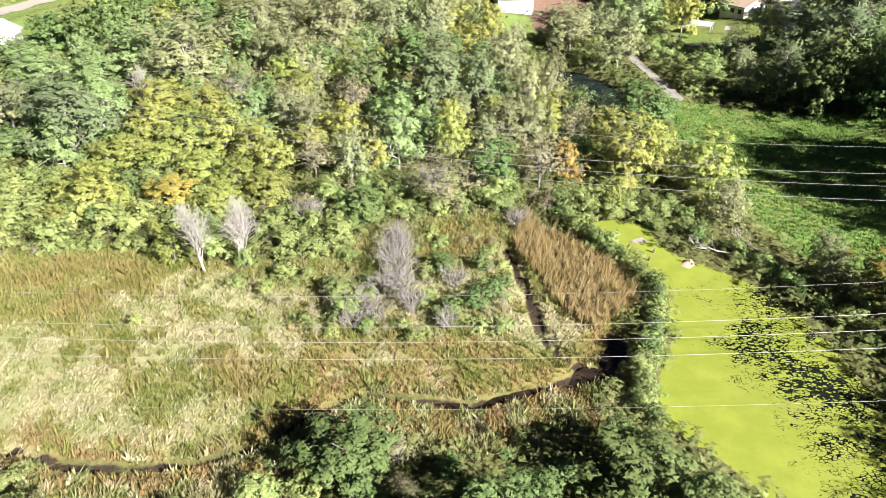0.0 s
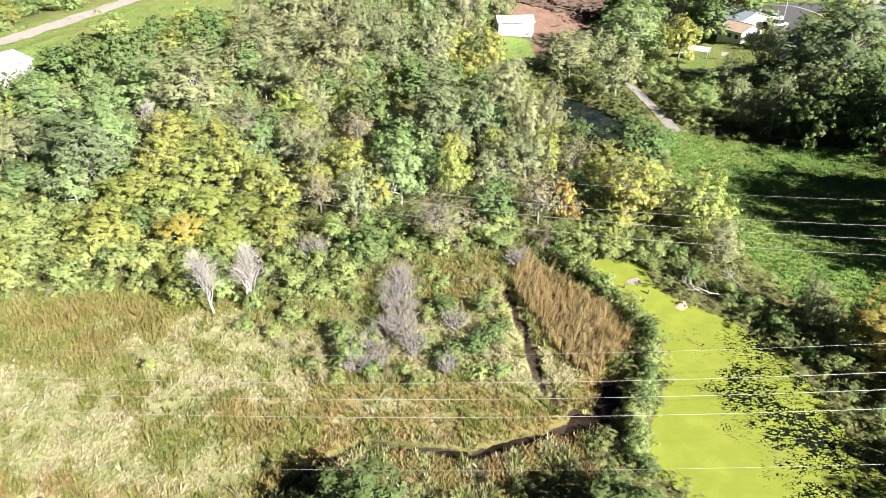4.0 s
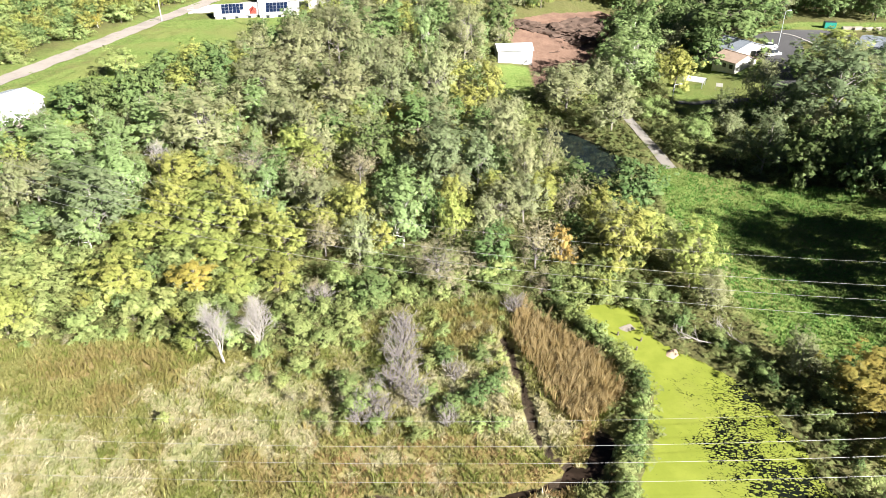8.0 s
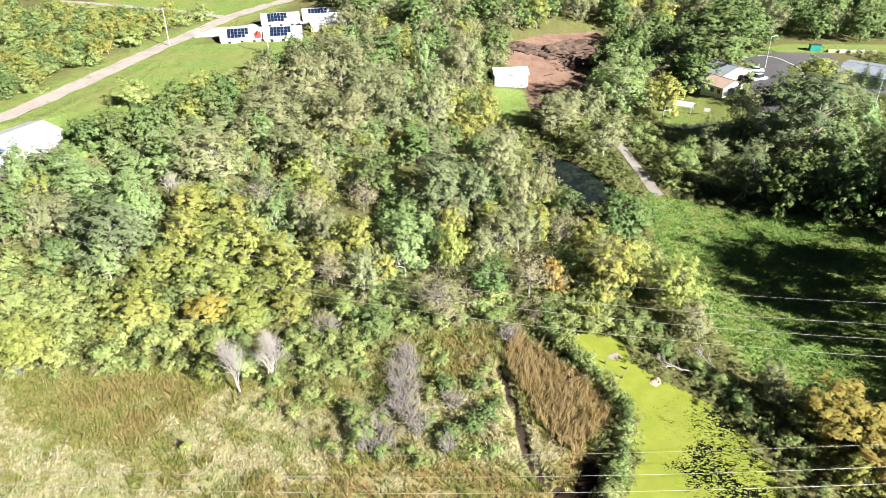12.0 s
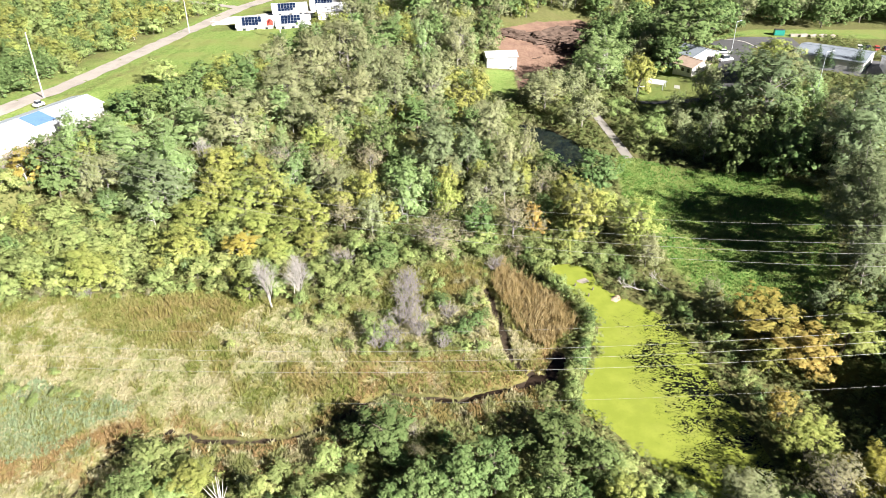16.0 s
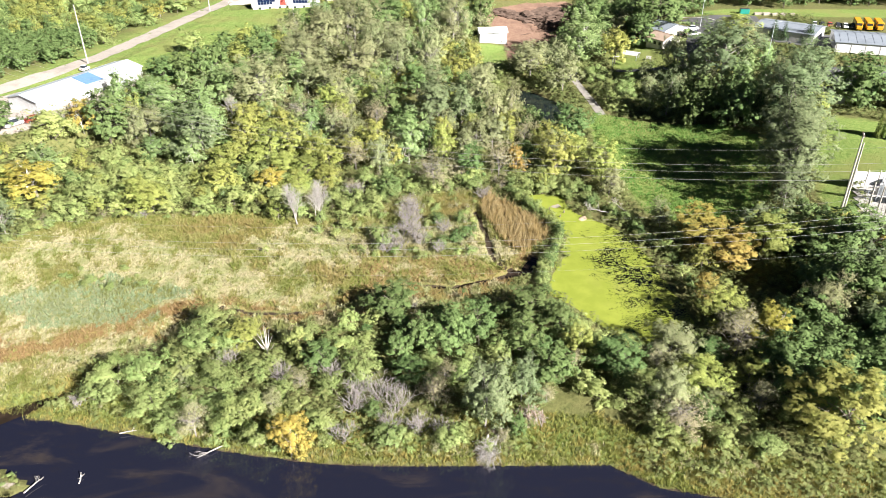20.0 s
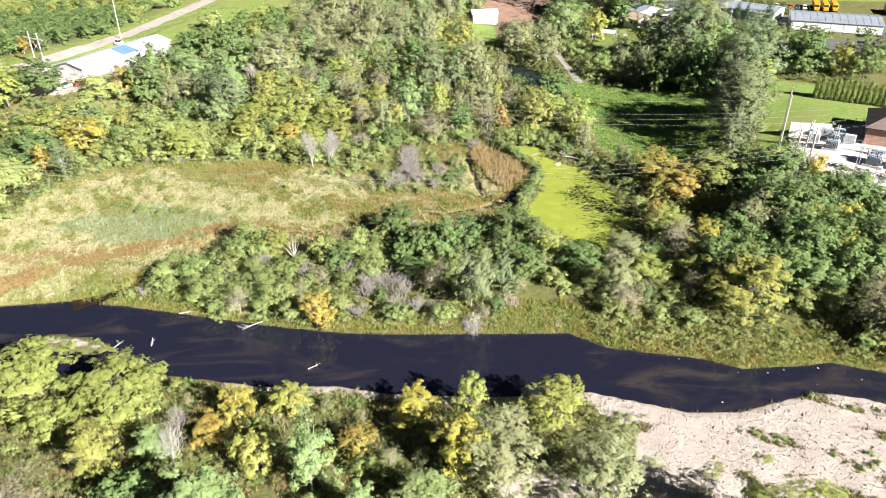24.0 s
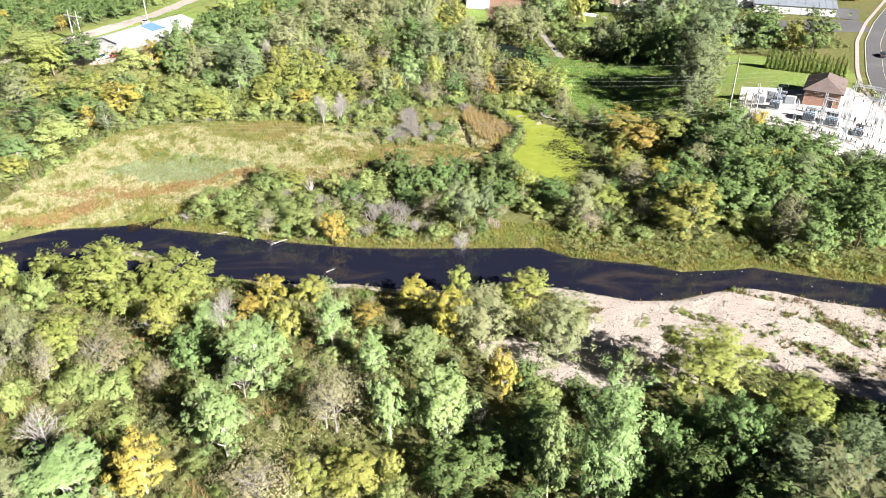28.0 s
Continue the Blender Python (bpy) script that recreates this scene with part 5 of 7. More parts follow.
POND_HEDGE = [(19, 97), (20.5, 93), (23, 89), (25.5, 84.5), (27, 80), (27.5, 76), (26.5, 71.5), (25, 67.5), (23, 64), (21.5, 60), (21, 56.5), (18.5, 99)]
for (x0, y0), (x1, y1) in zip(POND_HEDGE[:-1], POND_HEDGE[1:-1] + [(22, 52)]):
    for k in range(2):
        x, y = x0 + (x1 - x0) * k / 2, y0 + (y1 - y0) * k / 2
        plant(("shrub", "maple", "shrub")[(k + int(y)) % 3], x - 0.6 + rng_place.uniform(-0.5, 0.5), y, rng_place.uniform(2.4, 3.8), "near", 1.0, "green willow bush on the pond's bank")
for k in range(26):
    t = k / 25
    x, y = np.interp(t, [0, 0.4, 0.7, 1], [31.5, 42, 47.5, 49]), np.interp(t, [0, 0.4, 0.7, 1], [97, 84, 68, 44])
    plant(rng_place.choice(("shrub", "maple")), float(x) + rng_place.uniform(0, 3), float(y), rng_place.uniform(1.4, 2.8), "near", 1.1, "dark green bush on the shaded pond bank")
for k in range(9):
    plant("shrub", 19 + 2.1 * k + rng_place.uniform(-1, 1), 100.5 + rng_place.uniform(-1, 2.5) - 0.3 * k, rng_place.uniform(3, 5), "near", 1.0, "green bush at the pond's far end")

# woods between the placed trees: zone, spacing, heights, kinds
BANK_GLADE = [(12.5, 14.5), (28, 13.5), (30, 19.5), (26, 25.5), (22, 26), (16, 20.5)]
OPEN = [MEADOW, FIELD, POND, BACK_POND, GRAVEL_BAR, DIRT_LOT, BACK_LAWN, WEST_LAWN, FAR_LAWN, HOUSE_LAWN, TREELINE_LAWN, SUB_LAWN, YARD, WEST_YARD, BANK_GLADE]
BUILT = [(-105, 147, 10), (-112, 134, 9), (-98, 160, 9), (22, 233, 9), (88, 218, 13), (71, 203, 5), (128, 206, 18), (150, 186, 22), (112, 138, 9), (116, 79, 14), (-72, 259, 9), (-58, 261, 9), (-62, 285, 9), (-50, 293, 12), (-45, 272, 9)]
ZONES = []
ZONES.append(([(-50, 16), (-20, 14), (12, 13.5), (30, 13), (48, 10), (49, 36), (32, 38), (22, 46), (15, 52), (6, 49), (-6, 49), (-14, 45), (-24, 42), (-38, 43), (-46, 38)], 3.7, (2.4, 4.6), (("maple", 3.6), ("shrub", 6), ("willow", 1.6), ("gold", 2.4), ("bare", 2.4))))
ZONES.append(([(-130, -75), (62, -75), (80, -44), (26, -40), (12, -30), (6, -20), (25, -9), (24, -6), (-6, -7), (-30, -5), (-50, -1), (-90, -6), (-130, -22)], 5.0, (1.2, 3.4), (("bare", 5), ("shrub", 3), ("gold", 1.2), ("willow", 1.2))))
# Unseen tall trees beyond the view's south-east corner, added to cast shade into it.
ZONES.append(([(20, -104), (130, -104), (130, -58), (84, -50), (66, -66), (20, -78)], 4.8, (14, 18), (("maple", 3), ("poplar", 1), ("willow", 2))))
ZONES.append(([(-34, 87), (-44, 92), (-74, 89), (-92, 87), (-106, 60), (-115, 20), (-150, 10), (-150, 110), (-112, 118), (-90, 145), (-60, 132), (-20, 104), (-12, 99)], 3.6, (2.8, 4.8), (("gold", 6), ("shrub", 3), ("ash", 2), ("maple", 1), ("willow", 1), ("poplar", 0.6))))
ZONES.append(([(-92, 152), (-70, 132), (-44, 122), (-36, 132), (-38, 152), (-50, 172), (-72, 178), (-86, 166)], 5.0, (5, 7.5), (("poplar", 5), ("maple", 0.8), ("willow", 1), ("ash", 0.6))))
ZONES.append(([(-14, 99), (18, 102), (44, 102), (43, 130), (44, 150), (30, 142), (22, 165), (22, 190), (14, 206), (14, 226), (24, 240), (18, 252), (20, 266), (-46, 256), (-72, 210), (-86, 180), (-92, 158), (-88, 146), (-60, 132)], 5.6, (5.5, 9), (("willow", 6), ("maple", 1.6), ("ash", 2), ("poplar", 1.4), ("bare", 0.8))))
ZONES.append(([(30, 10.5), (42, 8), (60, 4.5), (78, 2), (98, -2), (98, 20), (50, 19), (34, 15)], 3.4, (0.5, 1.4), (("shrub", 2), ("gold", 4), ("bare", 1))))
ZONES.append(([(-64, 25.5), (-50, 21), (-30, 16.5), (0, 13.5), (24, 13.5), (24, 16), (-28, 20), (-48, 27), (-56, 30)], 2.4, (0.7, 1.8), (("shrub", 4), ("gold", 2), ("bare", 1))))
ZONES.append(([(50, 40), (60, 78), (50, 84), (48, 62)], 4.5, (4, 8), (("maple", 3), ("willow", 2), ("shrub", 3))))
ZONES.append(([(47, 18), (62, 18), (95, 20), (130, 12), (130, 34), (108, 50), (98, 60), (88, 70), (78, 86), (62, 76), (52, 44)], 4.1, (4, 8), (("maple", 1.6), ("willow", 3.5), ("ash", 3.2), ("shrub", 2.5), ("birch", 0.6), ("bare", 1.6))))
ZONES.append(([(80, 92), (92, 92), (103, 120), (122, 140), (108, 148), (104, 165), (112, 190), (98, 198), (84, 182), (64, 188), (56, 184), (53, 154), (64, 147), (82, 138), (89, 124)], 5.6, (6, 10), (("maple", 2.2), ("willow", 4), ("poplar", 3), ("ash", 0.8), ("shrub", 1))))
ZONES.append(([(50, 194), (66, 212), (70, 232), (56, 238), (40, 212), (30, 204), (26, 188), (32, 178), (42, 166), (47, 180)], 5.2, (6, 10), (("willow", 5), ("maple", 2), ("ash", 1))))
ZONES.append(([(-160, 120), (-138, 146), (-124, 168), (-112, 206), (-104, 244), (-96, 276), (-90, 292), (-120, 304), (-200, 312), (-250, 220), (-220, 140)], 4.6, (4.5, 7.0), (("gold", 4), ("ash", 3), ("birch", 0.15), ("shrub", 1), ("maple", 1.2))))
ZONES.append(([(20, 268), (36, 282), (62, 296), (74, 286), (62, 262), (56, 240), (72, 234), (92, 226), (100, 246), (120, 256), (205, 254), (260, 240), (330, 330), (260, 400), (0, 400), (-40, 300), (-44, 262)], 7.4, (9, 14), (("maple", 7), ("willow", 3), ("ash", 0.8))))
ZONES.append(([(-44, 300), (0, 400), (260, 400), (300, 460), (-120, 460), (-60, 390)], 13, (11, 16), (("maple", 6), ("willow", 2))))


def clear_of(x, y, gap):
    if x < -60 and away(WEST_ROAD, x, y) < 6 + gap * 0.4:
        return False
    if x > 100 and y > 20 and away(EAST_ROAD, x, y) < 11:
        return False
    if away(CREEK, x, y) < (3.6 if -40 < x < 14 else 2.0) or away(FOOTPATH, x, y) < 3.5:
        return False
    s, n = np.interp(x, SOUTH_X, SOUTH_Y), np.interp(x, NORTH_X, NORTH_Y)
    if s - 1.0 < y < n + 1.6:
        return False
    if any(math.hypot(x - a, y - b) < r for a, b, r in BUILT):
        return False
    return not any(depth_in(p, x, y) > -0.6 for p in OPEN)


cells = {}
for a, b, r in PLANTED:
    cells.setdefault((int(a // 12), int(b // 12)), []).append((a, b, r))


def crowded(x, y, gap):
    i, j = int(x // 12), int(y // 12)
    for u in (-1, 0, 1):
        for w in (-1, 0, 1):
            for a, b, r in cells.get((i + u, j + w), ()):
                if math.hypot(x - a, y - b) < max(gap * 0.8, min(gap * 1.1, r * 0.9)):
                    return True
    return False


LOW_LAWN = [(12, 184), (30, 180), (30, 212), (12, 210)]
LOW_SCRUB = [(20, 134), (46, 112), (46, 150), (64, 146), (66, 170), (64, 198), (46, 200), (30, 182), (18, 180), (18, 150)]
edge_line = [(-104, 40), (-99, 60), (-96, 75), (-89, 85), (-74, 88), (-58, 89), (-44, 91), (-36, 88)]
for (x0, y0), (x1, y1) in zip(edge_line, edge_line[1:]):
    for k in range(int(math.hypot(x1 - x0, y1 - y0) * 1.1)):
        t = rng_place.random()
        grow(rng_place.choice(("shrub", "gold", "shrub", "bare")), x0 + (x1 - x0) * t + rng_place.uniform(-2.5, 2.5), y0 + (y1 - y0) * t + rng_place.uniform(-1.5, 2.5), rng_place.uniform(0.8, 2.4), "mid", 1.3)
rz = random.Random(5)
for poly, gap, (h0, h1), kinds in ZONES:
    bx, by = [p[0] for p in poly], [p[1] for p in poly]
    x = min(bx)
    rows_done = 0
    while x < max(bx):
        y = min(by) + (rows_done % 2) * gap * 0.5
        while y < max(by):
            u, w = x + rz.uniform(-0.55, 0.55) * gap, y + rz.uniform(-0.55, 0.55) * gap
            y += gap
            pick = rz.choices([k for k, _ in kinds], [q for _, q in kinds])[0]
            h = rz.uniform(h0, h1)
            if not inside(poly, u, w) or crowded(u, w, gap) or not clear_of(u, w, gap):
                continue
            if u < -112 and w < 200 and pick in ("gold", "ash"):
                pick = "maple"
            if inside(SHADY_HOLLOW, u, w):
                pick, h = "shrub", rz.uniform(0.6, 1.4)
                grow(pick, u, w, h, "near", 1.5)
                continue
            if u > 54 and 28 < w < 90 and pick in ("ash", "willow", "gold", "bare"):
                pick = rz.choice(("maple", "maple", "cottonwood"))
            if inside(LOW_SCRUB, u, w) or inside(LOW_LAWN, u, w):
                pick, h = "shrub", rz.uniform(1.8, 3.2)
            if w < 0 and w > np.interp(u, SOUTH_X, SOUTH_Y) - 5 and rz.random() < 0.6:
                continue
            if u < -5 and 12 < w < 50:
                h = min(h, rz.uniform(2.6, 5.2))
            if -32 < u < 12 and 38 < w < 60:
                h = min(h, rz.uniform(2.0, 3.6))
            if 48 < u < 54 and 24 < w < 62:
                h = min(h, rz.uniform(2.5, 4.5))
            elif 64 <= u < 72 and 38 < w < 70:
                pick, h = "maple", rz.uniform(8.5, 11.5)
            elif 54 <= u < 72 and 38 < w < 78:
                if rz.random() < 0.4:
                    continue
                pick, h = rz.choice(("shrub", "shrub", "bare")), rz.uniform(1.0, 2.2)
            elif 56 <= u < 74 and 18 < w <= 38:
                h = rz.uniform(9, 12)
                pick = "maple" if pick in ("willow", "shrub", "bare") else pick
            elif 72 <= u and 5 < w < 64:
                h = rz.uniform(10.5, 13.5) if w < 36 or u < 83 else rz.uniform(5.5, 8)
                pick = "maple" if pick in ("willow", "shrub", "bare") and rz.random() < 0.7 else pick
            if w < -36 and 8 < u < 76 and w > -68:
                pick, h = "maple", rz.uniform(3.5, 7)
            if -14 < w < 0:
                h = min(h, 5.5)
            if 50 < u < 86 and w > 62 and w < 98:
                h = min(h, 4.5)
            if 76 < u < 86 and 86 < w < 128:
                continue
            if pick in ("shrub", "gold"):
                h = min(h, rz.uniform(3.2, 5.8))
            grow(pick, u, w, h, detail_at(u, w), rz.uniform(1.2, 1.4) if pick in ("gold", "shrub") else rz.uniform(1.05, 1.3))
            cells.setdefault((int(u // 12), int(w // 12)), []).append((u, w, h * 0.3))
        x += gap * 0.87
        rows_done += 1


for cx, cy, a, b_ in WEEDS:
    for k in range(int(a * b_ * 1.1)):
        u, w = rng_place.gauss(0, 0.5) * a, rng_place.gauss(0, 0.5) * b_ * 1.3
        grow(rng_place.choice(("shrub", "shrub", "bare", "bare", "bare", "gold")), cx + u * 0.94 + w * 0.34, cy - u * 0.34 + w * 0.94, rng_place.uniform(0.25, 0.7), "far", 1.9)
join_rest()

# ---- low growth: grass, reeds and undergrowth ----
def scatter(seed, count, x0, x1, y0, y1):
    r = np.random.RandomState(seed)
    return r, r.uniform(x0, x1, count), r.uniform(y0, y1, count)


def blades(name, seed, x, y, tall, width, per, material, label, lean=0.5, wind=(0.25, 0.1)):
    """Tufts of thin blades that fan out from one root and lean with the wind."""
    r = np.random.RandomState(seed)
    n = len(x) * per
    size = np.repeat(r.uniform(0.6, 1.35, len(x)) * np.where(r.rand(len(x)) > 0.9, 1.5, 1.0), per)
    bend = np.repeat(r.normal(0, 0.35, (len(x), 2)), per, 0)
    a = r.uniform(0, 6.28, n)
    bx, by = np.repeat(x, per) + np.cos(a) * 0.09 * size, np.repeat(y, per) + np.sin(a) * 0.09 * size
    bz = height(bx, by) - 0.05
    h = tall * r.uniform(0.6, 1.15, n) * size
    w = width * r.uniform(0.6, 1.3, n) * size
    b = np.stack([bx, by, bz], 1)
    side = np.stack([-np.sin(a), np.cos(a), np.zeros(n)], 1) * w[:, None]
    out = np.stack([np.cos(a), np.sin(a)], 1) * r.uniform(0.2, 1.0, n)[:, None] * lean + bend + np.array(wind)
    tip = b + np.concatenate([out * h[:, None] * 0.8, h[:, None] * np.clip(1.1 - 0.35 * np.linalg.norm(out, axis=1), 0.35, 1)[:, None]], 1)
    v = np.stack([b - side, b + side, tip], 1).reshape(-1, 3)
    me = array_mesh(name, v, np.arange(3 * n).reshape(-1, 3), material)
    return tagged(new(name, me), label, "grass", kind="stuff")


TAN = blade_material("tan_grass", (0.228, 0.230, 0.070), (0.358, 0.338, 0.133), (0.195, 0.226, 0.056))
STRAW = blade_material("straw_grass", (0.425, 0.387, 0.226), (0.555, 0.512, 0.338), (0.355, 0.373, 0.178))
BROWN = blade_material("brown_grass", (0.268, 0.218, 0.078), (0.365, 0.308, 0.130), (0.262, 0.245, 0.078))
MINT = blade_material("pale_mint_grass", (0.235, 0.315, 0.165), (0.345, 0.425, 0.255), (0.30, 0.34, 0.19))
REEDS = blade_material("reed_blades", (0.33, 0.25, 0.115), (0.45, 0.37, 0.20), (0.35, 0.27, 0.12))
LUSH = blade_material("green_grass", (0.10, 0.21, 0.04), (0.20, 0.335, 0.09), (0.175, 0.245, 0.065))
BRUSH_GRASS = blade_material("olive_brush", (0.23, 0.225, 0.10), (0.38, 0.35, 0.20), (0.23, 0.25, 0.09))
RUSTY = blade_material("rust_sedge", (0.270, 0.178, 0.078), (0.385, 0.285, 0.145), (0.310, 0.262, 0.100))
_, x, y = scatter(1, 110000, -105, 26, 18, 102)
c = covers(x, y)
pickr = np.random.RandomState(3).rand(len(x))
wet = (c[7] > 0.3) | (away(GULLY, x, y) < 0.85) | (away(CREEK, x, y) < 0.5 * creek_width(x) + 0.15)
mead, lush, gravel, rust, dirt, straw, reed, mud = c
draw = np.random.RandomState(77).rand(len(x)) * 0.5 + 0.22
is_reed = (reed > draw) & ~wet
in_bed = soft(REED, x, y, 1) > 0.4
is_rust = (rust > draw) & ~is_reed & ~wet & (pickr < 0.8)
is_straw = (straw > draw) & ~is_reed & ~is_rust & ~wet & (pickr < 0.75)
is_tan = (mead > 0.5) & ~is_reed & ~is_rust & ~is_straw & ~wet & (pickr < 0.85)
blades("meadow_grass", 4, x[is_tan], y[is_tan], 0.6, 0.042, 9, TAN, "tall tan and green meadow grass", 0.7)
blades("straw_grass", 5, x[is_straw], y[is_straw], 0.45, 0.05, 9, STRAW, "pale flattened dry straw grass", 1.1, (0.7, 0.35))
blades("brown_grass", 16, x[is_reed & ~in_bed], y[is_reed & ~in_bed], 0.8, 0.034, 11, BROWN, "brown seeding meadow grass", 0.45)
is_reed &= in_bed
blades("reeds", 6, x[is_reed], y[is_reed], 1.5, 0.036, 13, REEDS, "dense rusty brown reeds", 0.25)
blades("sedge", 7, x[is_rust], y[is_rust], 0.5, 0.055, 7, RUSTY, "rust-brown sedge along the creek", 0.8)
_, mx, my = scatter(21, 14000, -90, -46, 41, 66)
keep = np.hypot((mx + 67) / 19, (my - 53) / 8.5) + 0.5 * patches(61, mx, my, 7) < 1.15
blades("mint_grass", 22, mx[keep], my[keep], 0.5, 0.046, 10, MINT, "pale grey-green low growth in the meadow", 0.8)
_, bx_, by_ = scatter(27, 4200, -28, 12, 68, 104)
keep = inside(SCRUB, bx_, by_) & (away(GULLY, bx_, by_) > 0.9) & (patches(28, bx_, by_, 6) > 0.42)
blades("scrub_grass", 29, bx_[keep], by_[keep], 0.8, 0.07, 5, BRUSH_GRASS, "tall olive and tan grass between bushes", 0.6)
_, bx_, by_ = scatter(31, 34000, -56, 22, 32, 66)
d_ = away(CREEK, bx_, by_)
keep = (d_ > 0.5 * creek_width(bx_) + 0.2) & (d_ < 8.0) & (depth_in(MEADOW, bx_, by_) < 0.2) & (depth_in(POND, bx_, by_) < -1)
bx_, by_ = bx_[keep], by_[keep]
tone = patches(33, bx_, by_, 7)
pale = (tone < 0.6) & (tone > 0.42)
blades("creek_grass", 36, bx_[pale], by_[pale], 0.6, 0.08, 6, STRAW, "pale straw grass on the creek bank", 0.9)
blades("creek_grass", 34, bx_[tone <= 0.42], by_[tone <= 0.42], 0.7, 0.08, 6, BRUSH_GRASS, "tan and olive grass leaning over the creek bank", 0.9)
blades("creek_grass", 35, bx_[tone >= 0.6], by_[tone >= 0.6], 0.55, 0.06, 4, RUSTY, "rusty sedge on the creek bank", 0.7)
_, bx_, by_ = scatter(23, 42000, -115, 75, -75, 0)
s_ = np.interp(bx_, SOUTH_X, SOUTH_Y)
keep = (by_ < s_ - 1.2) & ((bx_ < 8) | (by_ > -26)) & (depth_in(GRAVEL_BAR, bx_, by_) < -0.5) & (patches(24, bx_, by_, 9) > 0.3)
bx_, by_ = bx_[keep], by_[keep]
tone = patches(25, bx_, by_, 13)
for label, mat, pick_, hh in (("pale olive brush and grass under thin woods", BRUSH_GRASS, tone < 0.66, 0.85), ("rusty dry brush under thin woods", RUSTY, tone > 0.8, 0.9), ("green brush under thin woods", LUSH, (tone >= 0.66) & (tone <= 0.8), 1.0)):
    blades("brush_grass", 26, bx_[pick_], by_[pick_], hh * 0.85, 0.042, 9, mat, label, 0.8)
_, x, y = scatter(8, 22000, 42, 90, 78, 154)
keep = soft(FIELD, x, y, 1) > 0.5
blades("field_grass", 9, x[keep], y[keep], 0.4, 0.08, 6, LUSH, "tall lush green grass in a clearing", 0.8)
_, x, y = scatter(10, 80000, -80, 100, -6, 34)
dn = y - np.interp(x, NORTH_X, NORTH_Y)
keep = (dn > -0.1) & (dn < 9) & (depth_in(MEADOW, x, y) < 0)
blades("bank_grass", 11, x[keep], y[keep], 0.6, 0.05, 6, blade_material("bank_grass", (0.161, 0.198, 0.044), (0.290, 0.297, 0.087), (0.322, 0.273, 0.087)), "mixed green and dry grass on the river bank", 0.7)
_, x, y = scatter(37, 16000, -40, 60, 4, 26)
dn = y - np.interp(x, NORTH_X, NORTH_Y)
keep = (np.abs(dn - 2.4 - 1.6 * (x > 30)) < 1.3 + 1.2 * (x > 30)) & (patches(38, x, y, 6) > 0.5)
blades("bank_straw", 39, x[keep], y[keep], 0.5, 0.05, 8, STRAW, "pale dry grass in a band along the river bank", 1.0)
_, x, y = scatter(12, 14000, 20, 105, -50, -4)
keep = (soft(GRAVEL_BAR, x, y, 1) > 0.5) & (covers(x, y)[2] < 0.62)
blades("bar_weeds", 13, x[keep], y[keep], 0.5, 0.05, 7, blade_material("bar_weeds", (0.092, 0.125, 0.033), (0.178, 0.172, 0.066), (0.198, 0.125, 0.059)), "low weeds growing on the gravel bar", 0.8)

_, x, y = scatter(14, 52000, -150, 135, -75, 140)
n_, s_ = np.interp(x, NORTH_X, NORTH_Y), np.interp(x, SOUTH_X, SOUTH_Y)
keep = ((y > n_ + 1.5) | (y < s_ - 2.5)) & ~((x > 10) & (y < -36) & (np.random.RandomState(19).rand(len(x)) < 0.75)) & ~((x < 10) & (y < -6) & (np.random.RandomState(20).rand(len(x)) < 0.55)) & (away(CREEK, x, y) > np.where((x > -36) & (x < 16), 6.5, 1.6))
for p in OPEN:
    keep &= depth_in(p, x, y) < 0
x, y = x[keep], y[keep]
z = height(x, y)
rg = np.random.RandomState(15)
cv, cq, cn_ = leaf_cloud(rg, np.stack([x, y, z + rg.uniform(0.2, 1.4, len(x))], 1), np.full(len(x), 0.7), len(x) * 6, 0.36)
tagged(new("undergrowth", array_mesh("undergrowth", cv, cq, LEAF["under"], cn_)), "low tangled undergrowth of the woods", "undergrowth", kind="stuff")

_, x, y = scatter(17, 26000, 0, 150, 132, 250)
keep = (away(EAST_ROAD, x, y) > 9) & (away(FOOTPATH, x, y) > 2.2) & (away([(93, 190), (97, 208), (103, 222), (106, 236), (128, 232)], x, y) > 9)
keep &= (away([(117, 216), (140, 196), (176, 178)], x, y) > 13) & (away([(112, 148), (126, 158), (142, 160), (170, 160)], x, y) > 10)
for p in OPEN:
    keep &= depth_in(p, x, y) < 0
for a, b_, r in BUILT:
    keep &= np.hypot(x - a, y - b_) > r * 0.8
x, y = x[keep], y[keep]
rg = np.random.RandomState(18)
cv, cq, cn_ = leaf_cloud(rg, np.stack([x, y, height(x, y) + rg.uniform(0.1, 1.3, len(x))], 1), np.full(len(x), 0.8), len(x) * 2, 0.65)
tagged(new("undergrowth", array_mesh("undergrowth", cv, cq, LEAF["under"], cn_)), "low scrub between trees, pond and yards", "undergrowth", kind="stuff")

# far hills of woodland beyond the placed trees
rg = np.random.RandomState(16)
fx, fy = rg.uniform(-420, 480, 5200), rg.uniform(300, 760, 5200)
keep = ((fy > 455) | (fx > 262) | ((fx < -165) & (fy > 330))) & (np.abs(fx) < 0.72 * (fy + 60))
fx, fy = fx[keep], fy[keep]
cv, cq, cn_ = leaf_cloud(rg, np.stack([fx, fy, height(fx, fy) + rg.uniform(4, 10, len(fx))], 1), rg.uniform(3, 5.5, len(fx)), len(fx) * 26, 1.5)
tagged(new("far_woods", array_mesh("far_woods", cv, cq, LEAF["maple"], cn_)), "distant dark green woods", "woods", kind="stuff")

# ---- stones and driftwood ----
rg = np.random.RandomState(21)
sx, sy = rg.uniform(5, 110, 9000), rg.uniform(-52, -3, 9000)
keep = (soft(GRAVEL_BAR, sx, sy, 1) > 0.5)
sx, sy = sx[keep], sy[keep]
